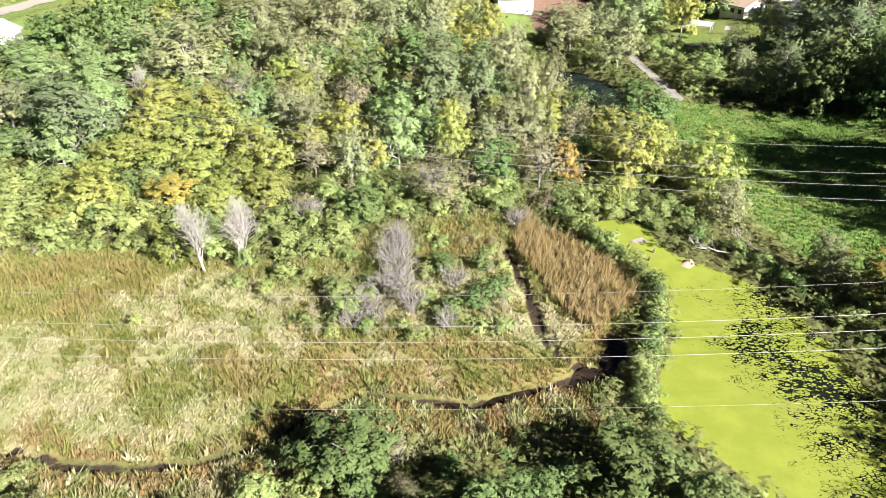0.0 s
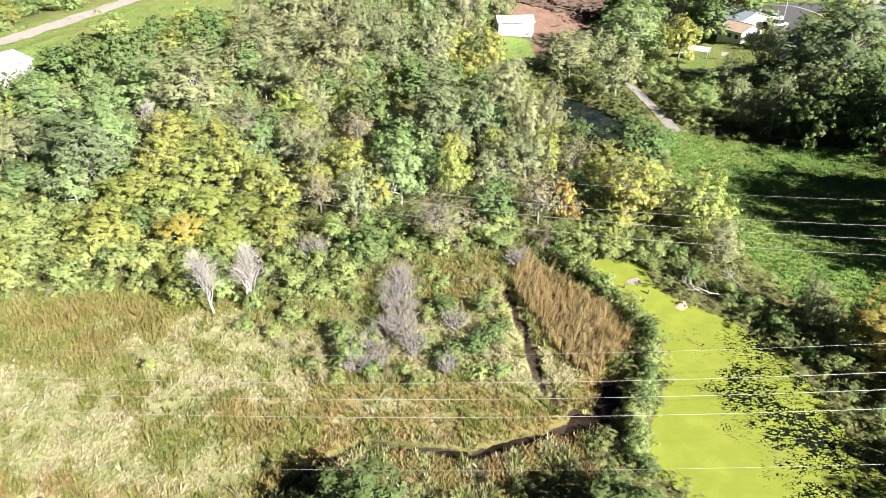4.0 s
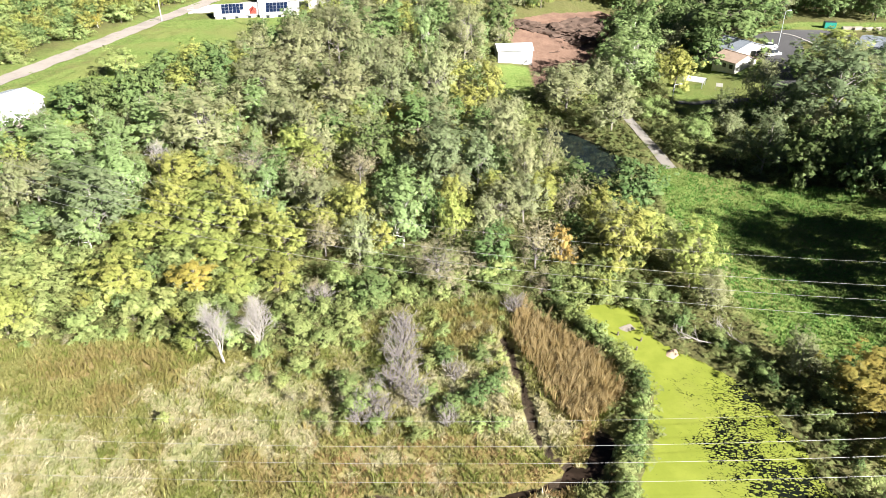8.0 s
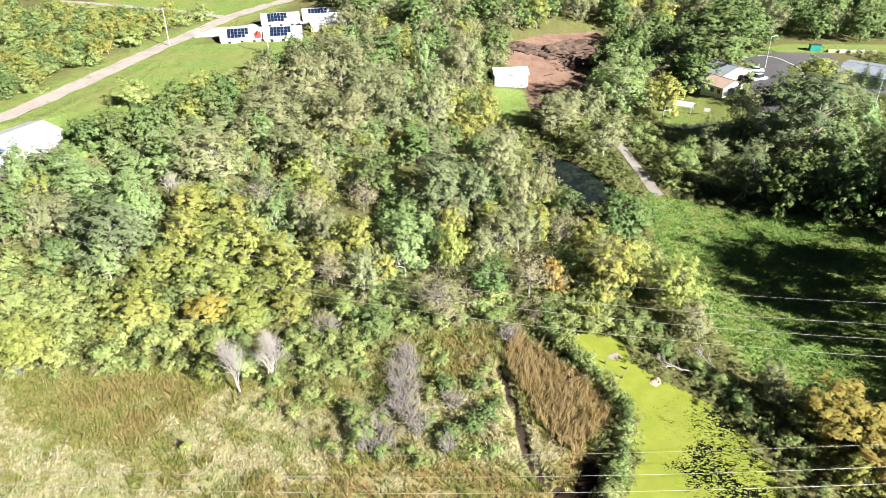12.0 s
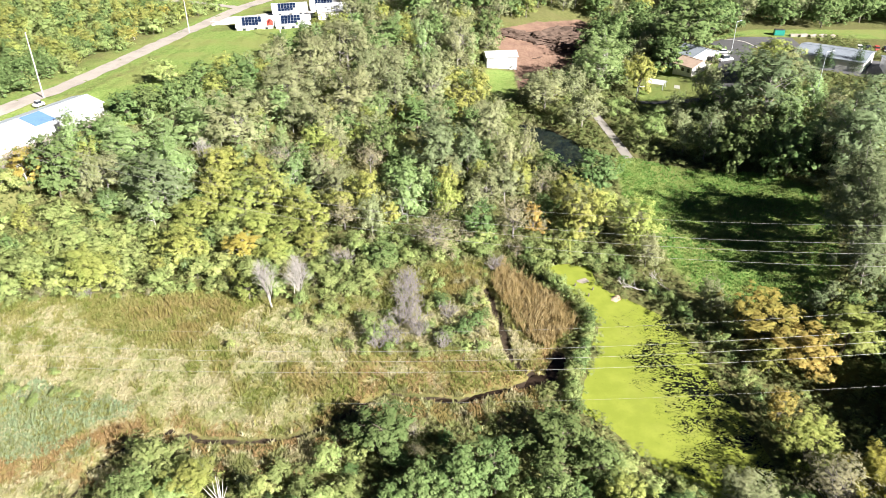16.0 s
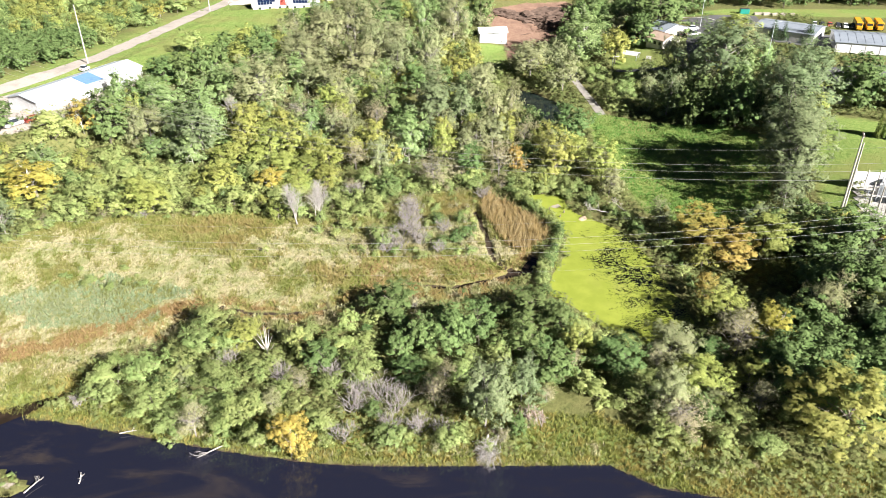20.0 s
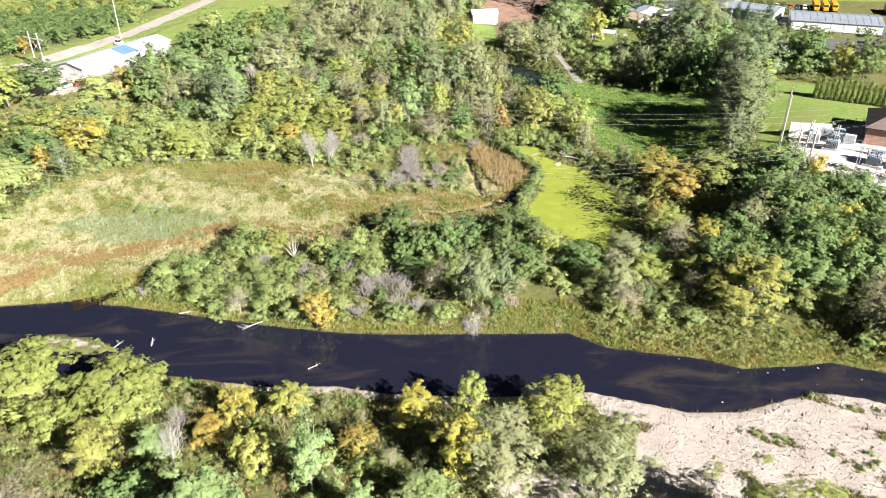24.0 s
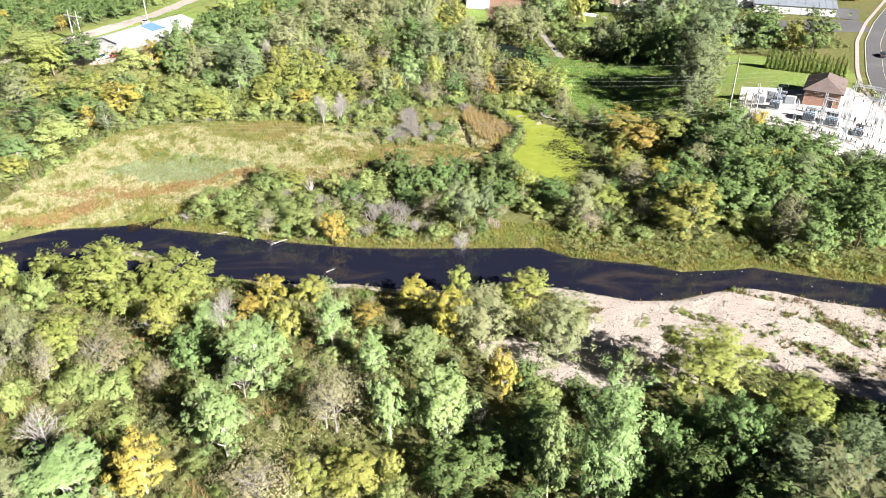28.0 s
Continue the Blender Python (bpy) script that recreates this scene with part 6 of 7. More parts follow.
size = rg.uniform(0.05, 0.16, len(sx)) * (1 + 0.7 * (rg.rand(len(sx)) > 0.94))
base = np.array([(1, 0, 0), (0, 1, 0), (-1, 0, 0), (0, -1, 0), (0, 0, 0.7), (0, 0, -0.5)], float)
jit = base[None] * rg.uniform(0.7, 1.4, (len(sx), 6, 1)) * size[:, None, None] * np.array([1.3, 1, 0.8])
turn = rg.uniform(0, 6.28, len(sx))
rot = np.stack([np.stack([np.cos(turn), -np.sin(turn)], -1), np.stack([np.sin(turn), np.cos(turn)], -1)], 1)
jit[:, :, :2] = np.einsum("nij,nkj->nki", rot, jit[:, :, :2])
sv = (jit + np.stack([sx, sy, height(sx, sy) + size * 0.3], 1)[:, None]).reshape(-1, 3)
tri = np.array([(0, 1, 4), (1, 2, 4), (2, 3, 4), (3, 0, 4), (1, 0, 5), (2, 1, 5), (3, 2, 5), (0, 3, 5)])
sq = (np.arange(len(sx))[:, None, None] * 6 + tri[None]).reshape(-1, 3)
tagged(new("cobbles", array_mesh("cobbles", sv, sq, STONE)), "pale rounded cobbles of a gravel bar", "stones", kind="stuff")


def boulder(x, y, z, r, seed):
    rng = np.random.RandomState(seed)
    bm = bmesh.new()
    bmesh.ops.create_icosphere(bm, subdivisions=2, radius=r)
    for v in bm.verts:
        v.co *= 1 + 0.25 * noise.noise(v.co * 1.6 / r + Vector((seed, 0, 0)))
        v.co.z *= 0.6
    me = bpy.data.meshes.new("rock")
    bm.to_mesh(me)
    bm.free()
    me.materials.append(STONE)
    ob = new("rock", me)
    ob.matrix_basis = pose(x, y, z, 0, 0, rng.uniform(0, 360))
    tagged(ob, "pale rock standing in shallow river water", "rock", "rocks in the river")


for k, (x, y, r) in enumerate(((46.8, -6.7, 0.5), (57, 0.5, 0.45), (60, 1.2, 0.4), (52, 0.6, 0.35), (66, 1.6, 0.5), (72, -1.5, 0.45), (78, -4.5, 0.5), (64, -2.6, 0.3), (43, 4.4, 0.35), (84, -4.8, 0.4), (70, 0.5, 0.3), (55, 0.2, 0.3), (26.2, 12.9, 1.7), (25.2, 12.6, 0.9))):
    boulder(x, y, -0.05, r * 0.42, k)


def driftwood(x, y, z, length, turn, seed, label, name="driftwood", limbs=7, rise=0.1, material=None):
    rng = np.random.RandomState(seed)
    s, t, tips = Shape(), Shape(), []
    t.tube([(-length / 2, 0, 0), (0, rng.normal() * 0.1, 0.1), (length / 2, 0, length * rise)], [0.11, 0.09, 0.04], 6)
    for k in range(limbs):
        a = rng.uniform(-1.2, 1.2)
        p = Vector((rng.uniform(-0.1, 0.5) * length, 0, 0.1))
        branch(s, rng, p, Vector((math.cos(a), math.sin(a), 0.35)).normalized(), length * 0.3, 0.045, 2, tips)
    ob = thing(name, pose(x, y, z, 0, 0, turn), label, "driftwood")
    part("trunk", t, material or DEAD_WOOD, ob)
    part("bough", s, material or DEAD_WOOD, ob)


def fallen_tree(x, y, z, far, seed, label, boughs=34):
    """A toppled dead tree: its trunk slants down the bank and its crown of fine boughs fans out over the water."""
    rng = np.random.RandomState(seed)
    ob = thing("fallen_tree", pose(x, y, z), label, "dead tree")
    end = Vector(far) - Vector((x, y, z))
    way = end.normalized()
    side = Vector((-way.y, way.x, 0)).normalized()
    part("trunk", Shape().tube([(0, 0, 0), end * 0.5 + Vector((0, 0, 0.25)), end * 0.9], [0.2, 0.16, 0.06], 7), DEAD_WOOD, ob)
    limb, tips = Shape(), []
    for k in range(boughs):
        t = 0.18 + 0.62 * k / boughs
        d = (way * 1.1 + side * rng.uniform(-0.75, 0.75) + Vector((0, 0, rng.uniform(-0.05, 0.35)))).normalized()
        branch(limb, rng, end * t + Vector((0, 0, 0.2)), d, end.length * 0.42 * (1.15 - 0.6 * t), 0.05, 1, tips)
    part("bough", limb, DEAD_WOOD, ob)


def stick_pile(x, y, r, tall, seed, count, label):
    """Broken poles and sticks thrown on one another; they lean inward over a low mound."""
    rng = np.random.RandomState(seed)
    ob = thing("branch_heap", pose(x, y, gz(x, y)), label, "brush pile")
    for k in range(count):
        a, u = rng.uniform(0, 6.28), math.sqrt(rng.rand())
        turn = 1.75 + rng.normal() * 0.55
        base = Vector((math.cos(a) * u * r, math.sin(a) * u * r * 0.8, tall * (1 - u * u) * rng.rand()))
        d = Vector((math.cos(turn), math.sin(turn), rng.uniform(-0.1, 0.35))) * rng.uniform(0.9, 1.9)
        thick = rng.uniform(0.035, 0.085)
        part("stick", Shape().tube([base - d * 0.5, base + Vector((0, 0, rng.uniform(0, 0.12))), base + d * 0.5], [thick, thick * 0.9, thick * 0.55], 5), PINK_WOOD if rng.rand() < 0.7 else DEAD_WOOD, ob)


fallen_tree(9.6, 17.6, 2.0, (7.4, 11.8, 0.1), 1, "large fallen bleached tree hanging into the river")
fallen_tree(7.6, 16.4, 1.7, (6.3, 12.2, 0.3), 2, "bleached fallen crown over the river bank", 26)
stick_pile(14.2, 20.6, 2.3, 1.6, 3, 110, "heap of broken pinkish branches on the bank")
stick_pile(8.8, 17.6, 1.2, 1.0, 4, 40, "broken reddish branches at a fallen tree's foot")
driftwood(-20.5, 2.8, 0.1, 1.8, 30, 4, "small white branch stranded in the river", "driftwood", 5)
driftwood(-56.5, 8.5, 0.35, 2.6, 60, 5, "bare log at the tip of the islet", "driftwood", 3)
driftwood(-50.5, 10, 0.0, 1.5, 95, 6, "thin snag standing in the river", "driftwood", 3, 0.5)
driftwood(-33.5, 15.0, 0.3, 4, 215, 7, "bleached log slanting into the river", "driftwood", 5, -0.05)
driftwood(-47, 19, 0.4, 2.5, 15, 8, "thin pale log along the bank", "driftwood", 2, 0.0)
driftwood(-76, 25, 0.5, 2.4, 40, 9, "pale log at the creek's mouth", "driftwood", 2, 0.0)
driftwood(38, 88, 2.2, 6, 160, 10, "tangled dead branches on the pond bank", "branch_heap", 14, 0.15)
driftwood(43, 89, 2.4, 6, 120, 11, "tangled dead branches beside the pond", "branch_heap", 14, 0.2)
plant("shrub", -47.5, 9.2, 0.9, "mid", 0.9, "small clump of brown weeds on a river shoal")
for k in range(26):
    t = rng_place.random()
    plant("shrub", -74 + 16 * t + rng_place.uniform(-1, 1), 10.8 - 1.2 * t + rng_place.uniform(-1.2, 1.2), rng_place.uniform(0.25, 0.6), "far", 1.6, "low grassy clump on the river islet")

# sand spit, posts and a sunken timber raft in the pond
sand = Shape()
sand.add([(32.2, 85.3, 1.2), (33.4, 84.4, 1.25), (34.6, 85.6, 1.3), (34.4, 86.9, 1.5), (33.0, 86.5, 1.4), (33.3, 85.5, 1.75), (33.9, 86.2, 1.95)], [(0, 1, 5), (1, 2, 5), (2, 6, 5), (2, 3, 6), (3, 4, 6), (4, 5, 6), (4, 0, 5)])
tagged(new("sand_mound", sand.mesh("sand_mound", surface("pale_sand", (0.36, 0.26, 0.18), (0.45, 0.34, 0.25), 5, 0.8, 0.95), True)), "bare pale sand mound at the pond's edge", "mound", kind="structure")
raft = thing("timber_raft", pose(28.3, 92.3, POND_Z - 0.03, 2, -3, 25) @ Matrix.Scale(0.72, 4), "half-sunken grey plank raft in duckweed", "raft")
for k in range(7):
    part("plank", Shape().box(-1.5, -1.0 + 0.29 * k, 0.0, 1.5, -0.76 + 0.29 * k, 0.12), POLE_WOOD, raft)
for a in (-1.1, 1.1):
    part("bearer", Shape().box(a - 0.1, -1.1, -0.18, a + 0.1, 1.1, 0.0), DEAD_WOOD, raft)
for x, y in ((26.4, 90.7), (29.6, 89.2), (28.4, 87.0)):
    tagged(new("stump", Shape().tube([(x, y, 0.5), (x + 0.1, y - 0.3, POND_Z + 0.7)], [0.2, 0.13], 6).mesh("stump", BARK)), "short dark stump standing in the pond", "stump")

# ---- power lines ----
wood_pole = surface("pale_pole_wood", (0.33, 0.31, 0.277), (0.409, 0.389, 0.356), 6, 0.5, 0.9, bump=0.3)


def utility_pole(x, y, h, label, arms=1, name="utility_pole", base=None, turn=0, mat=None):
    z = gz(x, y) if base is None else base
    ob = thing(name, pose(x, y, z, 0, 0, turn), label, "utility pole")
    part("pole", Shape().tube([(0, 0, -1), (0, 0, h * 0.5), (0, 0, h)], [0.24, 0.2, 0.15], 8), mat or wood_pole, ob)
    for k in range(arms):
        zz = h - 0.5 - 1.1 * k
        arm = part("crossarm", Shape().box(-1.4, -0.09, zz, 1.4, 0.09, zz + 0.2), POLE_WOOD, ob)
        for a in (-1.2, 0.0, 1.2):
            part("insulator", Shape().tube([(a, 0, zz + 0.2), (a, 0, zz + 0.5)], [0.09, 0.05], 6), PORCELAIN, arm)
    return ob


def h_frame(x, y, h, turn, label):
    ob = thing("h_frame_pole", pose(x, y, gz(x, y), 0, 0, turn), label, "power pole")
    for a in (-2.2, 2.2):
        part("pole", Shape().tube([(a, 0, -1), (a, 0, h)], [0.26, 0.18], 8), wood_pole, ob)
    part("crossarm", Shape().box(-4.6, -0.14, h - 2.2, 4.6, 0.14, h - 1.85), wood_pole, ob)
    for a, b in ((-2.2, 2.2), (2.2, -2.2)):
        part("brace", Shape().tube([(a, 0.2, h - 6.5), (b, 0.2, h - 2.3)], [0.09, 0.09], 5), wood_pole, ob)
    for a in (-4.3, 0, 4.3):
        part("insulator", Shape().tube([(a, 0, h - 2.2), (a, 0, h - 3.3)], [0.12, 0.12], 6), PORCELAIN, ob)


h_frame(-127, 139, 12, -30, "tall wooden two-legged power pole by a gravel yard")
utility_pole(-113.6, 172.5, 18.5, "tall wooden pole beside the gravel road", 0)
utility_pole(-95, 250, 13, "wooden utility pole beside the gravel road", 1)
utility_pole(-58, 238, 11, "slim pale utility pole behind the woods", 0)
utility_pole(89.0, 79.5, 17.5, "tall pale wooden power pole beside the substation", 1, turn=70)
utility_pole(88.0, 77.0, 16.5, "tall pale wooden power pole beside the substation", 0)
utility_pole(90.5, 73, 9, "short pale pole at the substation fence", 0)
utility_pole(92, 72, 8, "short pale pole at the substation fence", 0)
utility_pole(93.2, 71, 8.5, "short pale pole at the substation fence", 0)
utility_pole(104.5, 146, 11, "slim pale pole behind a small building", 1, turn=30)
utility_pole(102, 138, 10, "leaning slim pole behind a small building", 1, turn=30)


def wire(name, f, x0, x1, r, label):
    n = 70
    pts = [f(x0 + (x1 - x0) * k / n) for k in range(n + 1)]
    tagged(new(name, Shape().tube(pts, [r] * (n + 1), 4).mesh(name, WIRE)), label, "power line", "overhead wires")


def near_line(dy, dz):
    return lambda x: (x, 51.2 + dy - 0.036 * x, 12.16 + dz + 0.0377 * x + 0.0006 * x * x)


def far_line(dy, dz):
    def f(x):
        y, z = 83.0 + dy - 0.207 * x, 16.45 + dz - 0.0232 * x + (0.0008 if x > 0 else 0.00024) * x * x
        return (x, y + (0.0016 * x * x if x < 0 else 0), z)
    return f


for dy, dz, r in ((0, 0, 0.018), (2.5, 0, 0.018), (4.9, 0, 0.018), (5.0, 3.4, 0.010), (-6.5, 0, 0.008)):
    wire("power_line", near_line(dy, dz), -175, 100, r, "thin bright overhead wire across the meadow")
for dy, dz, r in ((0, 0, 0.021), (4.0, 0, 0.021), (7.6, 0, 0.021), (8.0, 3.2, 0.014)):
    wire("power_line", far_line(dy, dz), -126, 95, r, "thin bright overhead wire before the woods")


# ---- buildings ----
def gable(w, d, eave, ridge, over=0.4, thick=0.18, along="x"):
    """The two slopes of a roof with its ridge along x, and its two gable walls."""
    slopes = []
    for s in (-1, 1):
        sh = Shape()
        y0, y1 = s * (d / 2 + over), 0.0
        z0 = eave - over * (ridge - eave) / (d / 2)
        x0, x1 = -w / 2 - over, w / 2 + over
        p = [(x0, y0, z0), (x1, y0, z0), (x1, y1, ridge), (x0, y1, ridge)]
        p += [(x, y, z + thick) for x, y, z in p]
        sh.add(p, [(0, 3, 2, 1), (4, 5, 6, 7), (0, 1, 5, 4), (1, 2, 6, 5), (2, 3, 7, 6), (3, 0, 4, 7)])
        slopes.append(sh)
    ends = []
    for s in (-1, 1):
        x0, x1 = s * w / 2, s * (w / 2 - 0.15)
        tri = [(-d / 2, eave), (d / 2, eave), (0, ridge - 0.02)]
        p = [(x0, y, z) for y, z in tri] + [(x1, y, z) for y, z in tri]
        ends.append(Shape().add(p, [(0, 1, 2), (5, 4, 3), (0, 3, 4, 1), (1, 4, 5, 2), (2, 5, 3, 0)]))
    return slopes, ends


def house(name, x, y, turn, w, d, eave, ridge, wall, roof, label, category="house", base=None, sink=2.5, ribs=0):
    z = gz(x, y) if base is None else base
    ob = thing(name, pose(x, y, z, 0, 0, turn), label, category)
    t = 0.2
    for nm, b in (("front_wall", (-w / 2, -d / 2, w / 2, -d / 2 + t)), ("back_wall", (-w / 2, d / 2 - t, w / 2, d / 2)),
                  ("side_wall", (-w / 2, -d / 2 + t, -w / 2 + t, d / 2 - t)), ("side_wall", (w / 2 - t, -d / 2 + t, w / 2, d / 2 - t))):
        part(nm, Shape().box(b[0], b[1], -sink, b[2], b[3], eave), wall, ob)
    slopes, ends = gable(w, d, eave, ridge)
    ob_slopes = [part("roof_slope", s, roof, ob) for s in slopes]
    for e in ends:
        part("gable_wall", e, wall, ob)
    part("ridge_cap", Shape().box(-w / 2 - 0.4, -0.2, ridge + 0.1, w / 2 + 0.4, 0.2, ridge + 0.24), roof, ob)
    for k in range(ribs):
        u = -w / 2 + w * (k + 0.5) / ribs
        for s, sl in zip((-1, 1), ob_slopes):
            rise = (ridge - eave) / (d / 2)
            p0, p1 = (u, s * d / 2, eave + 0.2), (u, s * 0.2, ridge - 0.2 * rise + 0.2)
            part("seam", Shape().tube([p0, p1], [0.05, 0.05], 4), roof, sl)
    return ob


def opening(ob, name, u, v0, v1, w, y, material, frame_material=None, axis="front"):
    """A window or door set on a wall, with a frame."""
    f = part(name, Shape().box(u - w / 2 - 0.1, y - 0.06, v0 - 0.1, u + w / 2 + 0.1, y + 0.02, v1 + 0.1), frame_material or SIDING, ob)
    part("pane" if "window" in name else "panel", Shape().box(u - w / 2, y - 0.10, v0, u + w / 2, y - 0.05, v1), material, f)
    return f


# long metal shed beside the gravel road
ws = house("metal_building", -105.5, 147.3, 64.5, 38, 11.4, 3.4, 4.7, WHITE_METAL, PALE_METAL, "long white metal building with a pale blue roof", "building", base=12.6, sink=1.5, ribs=16)
part("roof_panel", Shape().add([(-2, -5.8, 3.70), (4, -5.8, 3.70), (4, -0.2, 4.98), (-2, -0.2, 4.98), (-2, -5.8, 3.62), (4, -5.8, 3.62), (4, -0.2, 4.90), (-2, -0.2, 4.90)],
                               [(0, 1, 2, 3), (7, 6, 5, 4), (0, 4, 5, 1), (1, 5, 6, 2), (2, 6, 7, 3), (3, 7, 4, 0)]), BLUE_METAL, ws, "darker blue roof section")
for k in range(6):
    opening(ws, "overhead_door", -15.5 + 6.2 * k, 0, 2.8, 3.4, -5.7, WHITE_METAL, GALV)

# white shed by the dirt lot
sh = house("shed", 21.8, 233.2, 6, 11, 7, 3.6, 4.8, WHITE_METAL, WHITE_METAL, "white metal shed beside a dirt lot", "shed", ribs=7)
opening(sh, "sliding_door", 2, 0, 3, 4, -3.5, WHITE_METAL, GALV)

# house near the turning circle, with its wing
hs = house("house", 88.5, 222.5, -58, 9, 14, 3.2, 5.2, SIDING, GREY_ROOF, "white house with a low grey roof", "house", ribs=0)
for u in (-2.5, 2.5):
    opening(hs, "window", u, 1.0, 2.2, 1.3, -7.0, GLASS)
wing = house("house_wing", 85.0, 213.5, -58, 8, 9, 2.8, 4.4, SIDING, TAN_ROOF, "house wing with a tan shingle roof", "house")
for u in (-2.4, 0.2, 2.6):
    opening(wing, "window", u, 0.9, 2.1, 1.2, -4.5, GLASS)
cn = thing("carport", pose(71, 204, gz(71, 204), 0, 0, -32), "small white garden shelter on a shaded lawn", "shelter")
for a in (-2.6, 2.6):
    for b in (-1.4, 1.4):
        part("post", Shape().box(a - 0.08, b - 0.08, -0.3, a + 0.08, b + 0.08, 2.2), GALV, cn)
arch = [(math.cos(math.pi * k / 8) * 1.8, 2.0 + math.sin(math.pi * k / 8) * 0.9) for k in range(9)]
sh2 = Shape()
for (a, b), (c_, d_) in zip(arch, arch[1:]):
    sh2.add([(-3, a, b), (3, a, b), (3, c_, d_), (-3, c_, d_), (-3, a, b + 0.06), (3, a, b + 0.06), (3, c_, d_ + 0.06), (-3, c_, d_ + 0.06)],
            [(0, 1, 2, 3), (7, 6, 5, 4), (0, 4, 5, 1), (3, 2, 6, 7), (0, 3, 7, 4), (1, 5, 6, 2)])
part("canopy", sh2, WHITE_METAL, cn)
bd = thing("bulletin_board", pose(76, 198, gz(76, 198), 0, 0, -30), "small pale board beside the path", "sign")
part("panel", Shape().box(-0.9, -0.05, 1.0, 0.9, 0.05, 2.0), SIDING, bd)
for a in (-0.8, 0.8):
    part("post", Shape().box(a - 0.05, -0.04, -0.3, a + 0.05, 0.04, 1.0), POLE_WOOD, bd)


def garage(x, y, turn, w, d, doors, label, base=None):
    g = house("garage", x, y, turn, w, d, 3.4, 4.6, WHITE_METAL, GREY_ROOF, label, "garage", base=base, ribs=int(w / 2.5))
    step = w / doors
    for k in range(doors):
        dr = opening(g, "overhead_door", -w / 2 + step * (k + 0.5), 0.05, 2.7, step - 0.9, -d / 2, SIDING, GALV)
        for j in range(3):
            part("rib", Shape().box(-w / 2 + step * (k + 0.5) - (step - 0.9) / 2, -d / 2 - 0.125, 0.7 + 0.6 * j, -w / 2 + step * (k + 0.5) + (step - 0.9) / 2, -d / 2 - 0.1, 0.74 + 0.6 * j), GALV, dr)
    return g


garage(128.5, 206.5, -38, 20.5, 16, 5, "long white garage with a pale roof")
garage(152.8, 187.8, -20, 31, 18, 7, "long garage row with white doors and grey roof")
small = house("small_building", 114, 138.5, -42, 10, 7, 2.8, 4.0, SIDING, BROWN_ROOF, "small low building with a dark roof", "building", sink=3)
opening(small, "window", 1.5, 0.9, 2.0, 1.6, -3.5, GLASS)


def solar_house(x, y, turn, w, d, red, label):
    h = house("solar_house", x, y, turn, w, d, 2.3, 5.0, SIDING, PALE_SHINGLE, label, "house", base=gz(x, y) - 1.0, sink=3)
    rise = 2.7 / (d / 2)
    arr = part("solar_array", Shape().box(-0.05, -0.05, 5.05, 0.05, 0.05, 5.2), GALV, h, "roof rails of a solar array")
    for i in range(6):
        for j in range(3):
            if j == 0 and i > 4:
                continue
            u, v = -w * 0.34 + i * 1.22, -d / 2 + 0.45 + j * 1.3
            z0 = 2.3 + (v + d / 2) * rise + 0.28
            p = [(u, v, z0), (u + 1.10, v, z0), (u + 1.10, v + 1.18, z0 + 1.18 * rise), (u, v + 1.18, z0 + 1.18 * rise)]
            p += [(a, b, c_ + 0.05) for a, b, c_ in p]
            part("solar_panel", Shape().add(p, [(0, 3, 2, 1), (4, 5, 6, 7), (0, 1, 5, 4), (1, 2, 6, 5), (2, 3, 7, 6), (3, 0, 4, 7)]), SOLAR, arr)
    if red:
        part("dormer", Shape().add([(w * 0.30, -d / 2 - 0.1, 2.3), (w * 0.5, -d / 2 - 0.1, 2.3), (w * 0.4, -d / 2 - 0.1, 4.0), (w * 0.30, -d / 2 + 2, 3.6), (w * 0.5, -d / 2 + 2, 3.6), (w * 0.4, -d / 2 + 2.5, 4.5)],
                                   [(0, 1, 2), (5, 4, 3), (0, 2, 5, 3), (1, 4, 5, 2), (0, 3, 4, 1)]), RED_PAINT, h, "small red gabled dormer")
    for u in (-w * 0.3, 0.0, w * 0.3):
        opening(h, "window", u, 0.9, 1.8, 1.1, -d / 2, GLASS)


solar_house(-72, 259, 14, 14, 9, True, "white house with dark solar panels and red dormer")
solar_house(-57.5, 261, 10, 13, 9, False, "white house with dark solar panels")
solar_house(-63, 284, 14, 14, 9, False, "white house with solar panels near the road")
solar_house(-49, 292, 12, 13, 9, False, "white house with solar panels behind the woods")
house("house", -44, 276, 12, 12, 9, 3.2, 5.4, SIDING, WHITE_METAL, "white house among the trees", "house", sink=3)

# ---- substation ----
BZ = gz(116, 79)
bb = thing("brick_building", pose(116.6, 80.6, BZ, 0, 0, -30), "red brick control building with a brown hip roof", "building")
w, d, eh = 9.5, 15.0, 4.4
for nm, b in (("front_wall", (-w / 2, -d / 2, w / 2, -d / 2 + 0.3)), ("back_wall", (-w / 2, d / 2 - 0.3, w / 2, d / 2)),
              ("side_wall", (-w / 2, -d / 2 + 0.3, -w / 2 + 0.3, d / 2 - 0.3)), ("side_wall", (w / 2 - 0.3, -d / 2 + 0.3, w / 2, d / 2 - 0.3))):
    part(nm, Shape().box(b[0], b[1], -2, b[2], b[3], eh), BRICK, bb)
o = 0.7
x0, x1, y0, y1 = -w / 2 - o, w / 2 + o, -d / 2 - o, d / 2 + o
r0, r1 = (0, -d / 2 + w / 2, eh + 2.9), (0, d / 2 - w / 2, eh + 2.9)
